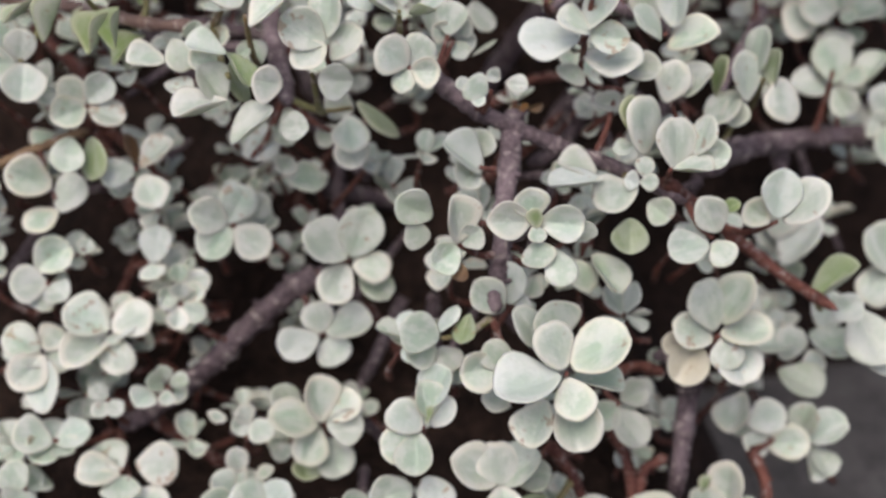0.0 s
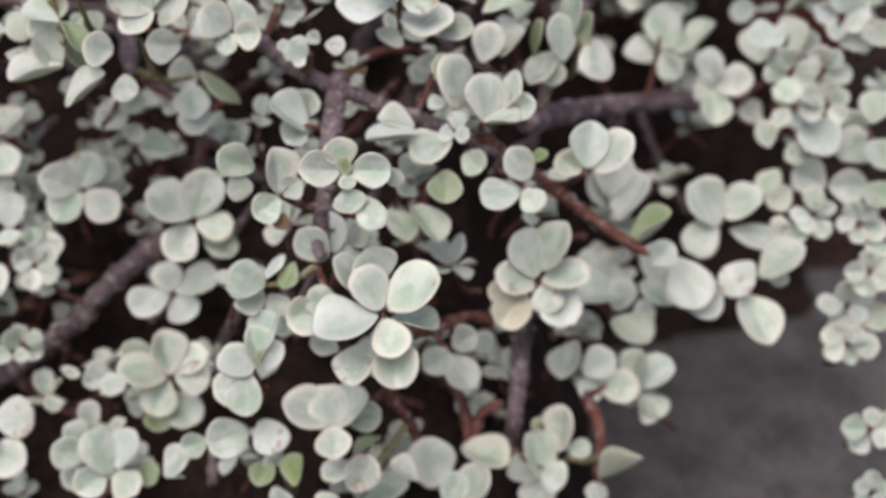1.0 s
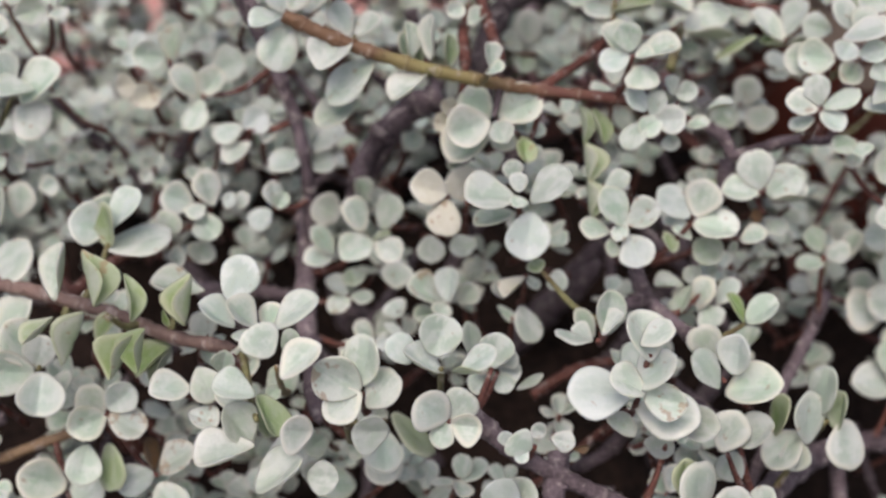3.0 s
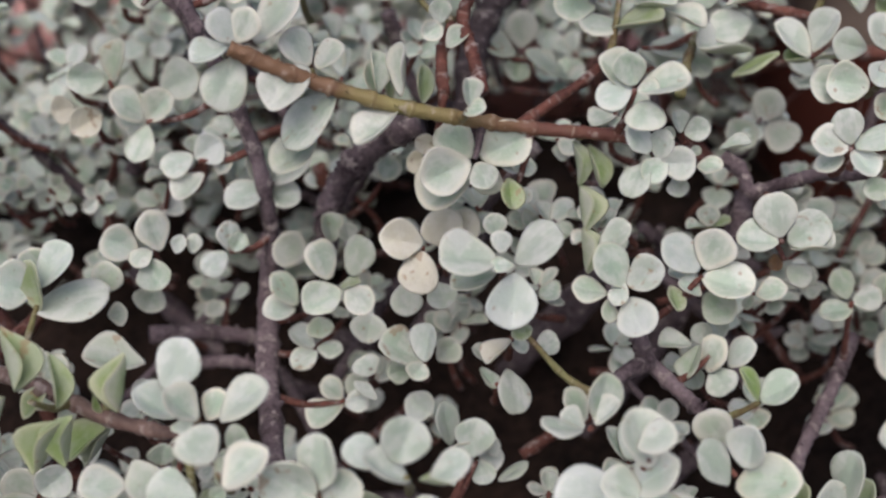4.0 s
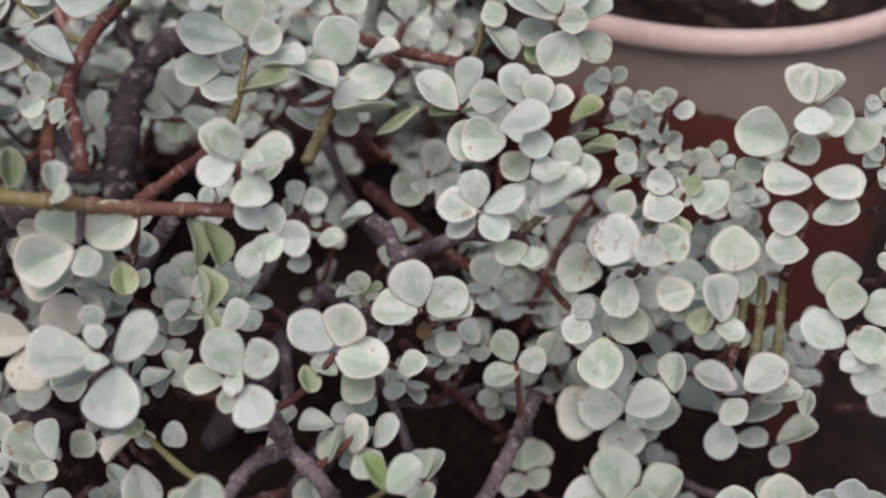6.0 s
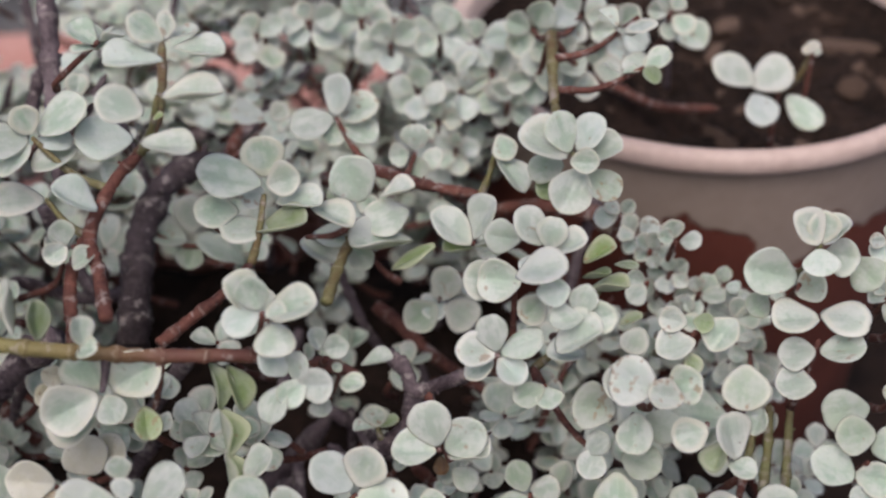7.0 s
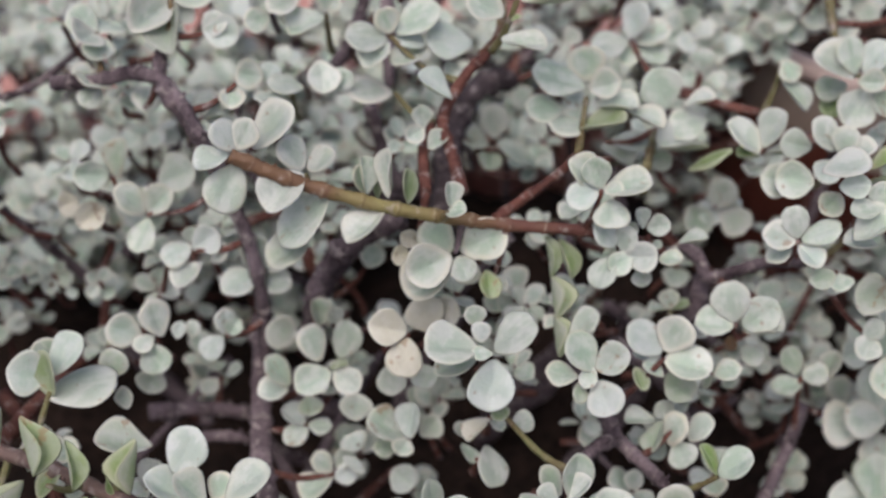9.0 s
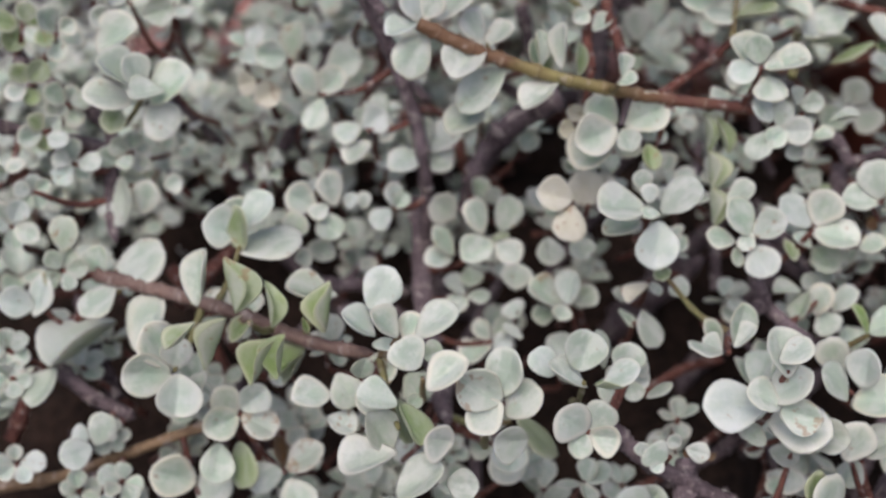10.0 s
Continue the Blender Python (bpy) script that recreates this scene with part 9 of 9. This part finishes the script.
def soil_backing():
    """Soil under the bush, raised as a dark backing for the shade in its gaps: it follows the bush's face at a depth,
    and falls to the ground at its rim.
    """
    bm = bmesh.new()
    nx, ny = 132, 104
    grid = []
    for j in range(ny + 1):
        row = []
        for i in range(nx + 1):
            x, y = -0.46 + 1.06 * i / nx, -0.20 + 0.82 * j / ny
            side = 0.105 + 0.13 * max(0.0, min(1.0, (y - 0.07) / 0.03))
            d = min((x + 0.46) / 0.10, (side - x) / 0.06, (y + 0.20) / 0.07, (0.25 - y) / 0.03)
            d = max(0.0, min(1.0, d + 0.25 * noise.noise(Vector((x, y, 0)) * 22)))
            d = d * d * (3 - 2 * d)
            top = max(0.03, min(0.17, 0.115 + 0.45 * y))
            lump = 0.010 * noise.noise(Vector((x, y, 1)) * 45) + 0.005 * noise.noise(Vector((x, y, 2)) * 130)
            # the same dark sheet runs on thinly round the pot
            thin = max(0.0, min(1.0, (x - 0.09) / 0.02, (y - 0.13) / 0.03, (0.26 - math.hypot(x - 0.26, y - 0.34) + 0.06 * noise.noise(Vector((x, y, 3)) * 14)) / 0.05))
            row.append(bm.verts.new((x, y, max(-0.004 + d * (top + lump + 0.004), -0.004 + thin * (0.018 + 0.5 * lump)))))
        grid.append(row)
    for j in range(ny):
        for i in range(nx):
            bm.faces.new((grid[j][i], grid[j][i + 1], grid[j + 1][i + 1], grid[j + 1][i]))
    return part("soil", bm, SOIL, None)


tagged(soil_backing(), "dark brown crumbly soil under the bush, raised as a backing for the shade in its gaps", "soil", kind="structure")


# ---- the low brick wall behind ----
m, n, l, b = nodes_of("salmon_brick", 0.85, 0.25)
info = n.new("ShaderNodeObjectInfo").outputs["Random"]
f1, f2 = noise_of(n, l, 30, 5), noise_of(n, l, 300, 5)
col = ramp_of(n, l, math_of(n, l, "MULTIPLY_ADD", f2, 0.35, math_of(n, l, "MULTIPLY", f1, 0.65)), (0.36, (0.48, 0.235, 0.20)), (0.66, (0.64, 0.37, 0.33)))
col = mix_of(n, l, math_of(n, l, "MULTIPLY", info, 0.35), col, (0.38, 0.18, 0.155))
l.new(col, b.inputs["Base Color"])
bump_of(n, l, b, f2, 0.5, 0.002)
BRICK = m
m, n, l, b = nodes_of("grey_mortar", 0.95, 0.2)
l.new(ramp_of(n, l, noise_of(n, l, 120, 5), (0.3, (0.10, 0.09, 0.085)), (0.7, (0.20, 0.18, 0.17))), b.inputs["Base Color"])
MORTAR = m


def box(bm, x0, x1, y0, y1, z0, z1, bevel=0.0):
    got = bmesh.ops.create_cube(bm, size=1.0, matrix=Matrix.LocRotScale(((x0 + x1) / 2, (y0 + y1) / 2, (z0 + z1) / 2), None, (x1 - x0, y1 - y0, z1 - z0)))
    if bevel:
        bmesh.ops.bevel(bm, geom=list({e for v in got["verts"] for e in v.link_edges}), offset=bevel, segments=1, affect="EDGES", clamp_overlap=True)


bm = bmesh.new()
box(bm, -0.250, 0.098, 0.281, 0.455, 0.0, 0.158)
brick_wall = tagged(part("brick_wall", bm, MORTAR, None, smooth=False), "low wall of salmon-red bricks, two bricks deep, behind the bush", "wall", kind="structure")


def brick_shape(long):
    bm = bmesh.new()
    box(bm, -long / 2, long / 2, -0.041, 0.041, -0.0325, 0.0325, 0.004)
    me = bpy.data.meshes.new("brick")
    bm.to_mesh(me)
    bm.free()
    me.materials.append(BRICK)
    return me


WHOLE, HALF = brick_shape(0.170), brick_shape(0.081)
wall_rng = random.Random(8)
for course in range(2):
    for row in range(2):
        cells = [(WHOLE, -0.1655), (WHOLE, 0.013)]
        if (row + course) % 2:
            cells = [(HALF, -0.210), (WHOLE, -0.076), (HALF, 0.058)]
        for mesh, x in cells:
            ob = new("brick", mesh)
            ob.parent = brick_wall
            ob.location = (x + wall_rng.uniform(-0.001, 0.001), 0.3215 + 0.092 * row + wall_rng.uniform(-0.002, 0.002), 0.133 - 0.0735 * course + wall_rng.uniform(-0.001, 0.001))
            ob.rotation_euler = (0, 0, wall_rng.uniform(-0.008, 0.008))


# ---- the old pot ----
m, n, l, b = nodes_of("peeling_cream_paint", 0.7, 0.3)
geo = n.new("ShaderNodeTexCoord").outputs["Object"]
sep = n.new("ShaderNodeSeparateXYZ")
l.new(geo, sep.inputs[0])
peel = math_of(n, l, "ADD", noise_of(n, l, 24, 3), math_of(n, l, "MULTIPLY", math_of(n, l, "SUBTRACT", 0.247, sep.outputs[2]), 9.0))
bare = ramp_of(n, l, peel, (0.60, (0, 0, 0)), (0.625, (1, 1, 1)))
f1, f2 = noise_of(n, l, 14, 5), noise_of(n, l, 220, 5)
paint = ramp_of(n, l, f1, (0.3, (0.30, 0.225, 0.19)), (0.7, (0.42, 0.33, 0.285)))
clay = ramp_of(n, l, f1, (0.3, (0.10, 0.028, 0.02)), (0.7, (0.19, 0.055, 0.04)))
col = mix_of(n, l, bare, paint, clay)
l.new(mix_of(n, l, math_of(n, l, "MULTIPLY", f2, 0.3), col, (0.45, 0.40, 0.37), "MULTIPLY"), b.inputs["Base Color"])
bump_of(n, l, b, math_of(n, l, "SUBTRACT", f2, bare), 0.35, 0.0015)
POT = m
m, n, l, b = nodes_of("pale_pink_rim_paint", 0.6, 0.35)
f1, f2 = noise_of(n, l, 30, 5), noise_of(n, l, 260, 4)
l.new(ramp_of(n, l, math_of(n, l, "MULTIPLY_ADD", f2, 0.4, math_of(n, l, "MULTIPLY", f1, 0.6)), (0.3, (0.50, 0.36, 0.32)), (0.7, (0.70, 0.55, 0.50))), b.inputs["Base Color"])
bump_of(n, l, b, f2, 0.3, 0.001)
RIM = m


def lathe(profile, sides=96):
    bm = bmesh.new()
    rings = [[bm.verts.new((r * math.cos(2 * math.pi * k / sides), r * math.sin(2 * math.pi * k / sides), z)) for k in range(sides)] for r, z in profile]
    for a, b in zip(rings, rings[1:]):
        for k in range(sides):
            bm.faces.new((a[k], a[(k + 1) % sides], b[(k + 1) % sides], b[k]))
    bm.normal_update()
    return bm


pot = tagged(new("flower_pot"), "old round clay pot with peeling cream paint over red clay", "pot")
pot.location = (0.187, 0.216, 0.0)
bm = lathe([(0.0, 0.004), (0.066, 0.004), (0.068, 0.0), (0.072, 0.004), (0.092, 0.266), (0.0925, 0.2705), (0.0895, 0.2705), (0.066, 0.02), (0.0, 0.02)])
for f in bm.faces:
    c = f.calc_center_median()
    if f.normal.dot(Vector((c.x, c.y, 0))) < 0 and c.z > 0.01 and c.xy.length > 0.02:
        f.material_index = 1  # the earth-stained inside
part("body", bm, (POT, SOIL), pot)
bm = lathe([(0.0925, 0.2695), (0.0962, 0.2702), (0.0972, 0.2720), (0.0970, 0.2756), (0.0955, 0.2775), (0.0935, 0.2780), (0.0912, 0.2772), (0.0895, 0.274), (0.0885, 0.266)])
part("rim", bm, RIM, pot, "pale pink painted rim")

bm = bmesh.new()
rows = []
for i in range(46):
    s = i / 45
    ring = []
    for k in range(150):
        a = 2 * math.pi * k / 150
        q = Vector((s * math.cos(a), s * math.sin(a), 0.4))
        lift = 0.010 * noise.noise(q * 5) + 0.0055 * noise.noise(q * 13) + 0.0040 * abs(noise.noise(q * 31)) + 0.0016 * noise.noise(q * 70)
        ring.append(bm.verts.new((0.0893 * q.x, 0.0893 * q.y, 0.255 + lift * (1 - 0.5 * s))))
    rows.append(ring)
for a, b in zip(rows, rows[1:]):
    for k in range(150):
        bm.faces.new((a[k], b[k], b[(k + 1) % 150], a[(k + 1) % 150]))
bmesh.ops.remove_doubles(bm, verts=rows[0], dist=1e-5)
pot_soil = tagged(part("potting_soil", bm, SOIL, None), "dark crumbly soil in the pot", "soil")
pot_soil.location = pot.location

# crumbs and dry scraps on the potting soil
m, n, l, b = nodes_of("dry_scrap", 0.9, 0.2)
l.new(ramp_of(n, l, n.new("ShaderNodeNewGeometry").outputs["Random Per Island"], (0.0, (0.05, 0.03, 0.022)), (0.7, (0.075, 0.048, 0.036)), (1.0, (0.15, 0.10, 0.078))), b.inputs["Base Color"])
SCRAP = m
crumb_rng = random.Random(14)
bm = bmesh.new()
for _ in range(120):
    a, s = crumb_rng.uniform(0, 6.28), math.sqrt(crumb_rng.random()) * 0.92
    q = Vector((s * math.cos(a), s * math.sin(a), 0.4))
    z = 0.2555 + (0.010 * noise.noise(q * 5) + 0.0055 * noise.noise(q * 13) + 0.0040 * abs(noise.noise(q * 31))) * (1 - 0.5 * s)
    r = crumb_rng.uniform(0.0008, 0.0030) if crumb_rng.random() < 0.85 else crumb_rng.uniform(0.004, 0.008)
    turn = Matrix.Rotation(crumb_rng.uniform(0, 6.28), 4, "Z") @ Matrix.Rotation(crumb_rng.uniform(-0.6, 0.6), 4, "X")
    got = bmesh.ops.create_icosphere(bm, subdivisions=1, radius=1.0, matrix=Matrix.Translation((0.0893 * q.x, 0.0893 * q.y, z)) @ turn @ Matrix.Diagonal((r * crumb_rng.uniform(0.8, 2.4), r, r * crumb_rng.uniform(0.4, 0.8), 1)))
    for v in got["verts"]:
        v.co += Vector((crumb_rng.uniform(-1, 1), crumb_rng.uniform(-1, 1), crumb_rng.uniform(-1, 1))) * r * 0.25
tagged(part("litter", bm, SCRAP, pot_soil, "brown crumbs and dry scraps", smooth=False), kind="stuff")

# the small plant in the pot
owner = tagged(new("potted_succulent"), "small young succulent shoot with pale round leaves, growing in the pot", "plant")
branch("red", 1.8, (0.1377, 0.1990, 0.2660), (0.1505, 0.1872, 0.2660), (0.1626, 0.1738, 0.2660), (0.1841, 0.1698, 0.2660))
branch("young", 1.2, (0.1948, 0.1431, 0.2880), (0.1993, 0.1405, 0.2940), (0.2017, 0.1402, 0.3000), (0.2028, 0.1394, 0.3060))
sprig((0.1923, 0.1364, 0.2920), (0.1943, 0.1424, 0.2620), "red",
      (-7.3, 1.9, 1.8, 154, 24, -39, 16.5, 11.3, 0),
      (-8.7, 2.2, 0.9, 3, 31, 36, 15.0, 13.7, 0),
      (-8.3, 1.6, -0.9, -78, -19, 18, 14.5, 11.2, 0),
      (3.0, 0.7, -1.8, -62, -17, 29, 16.7, 10.1, 0))
sprig((0.1641, 0.1737, 0.3000), (0.1661, 0.1797, 0.2700), "bark",
      (0.0, 0.0, 0.0, -55, -17, 28, 16.3, 11.4, 0), pairs=0)
sprig((0.2020, 0.1375, 0.3050), (0.2040, 0.1435, 0.2750), "red",
      (0.0, 0.0, 0.0, 74, 34, -6, 4.8, 4.8, 2),
      (0.1, 0.3, -0.6, 138, 30, -34, 4.0, 3.6, 2),
      (0.3, 0.6, -1.2, 22, 43, 33, 3.4, 3.3, 0))
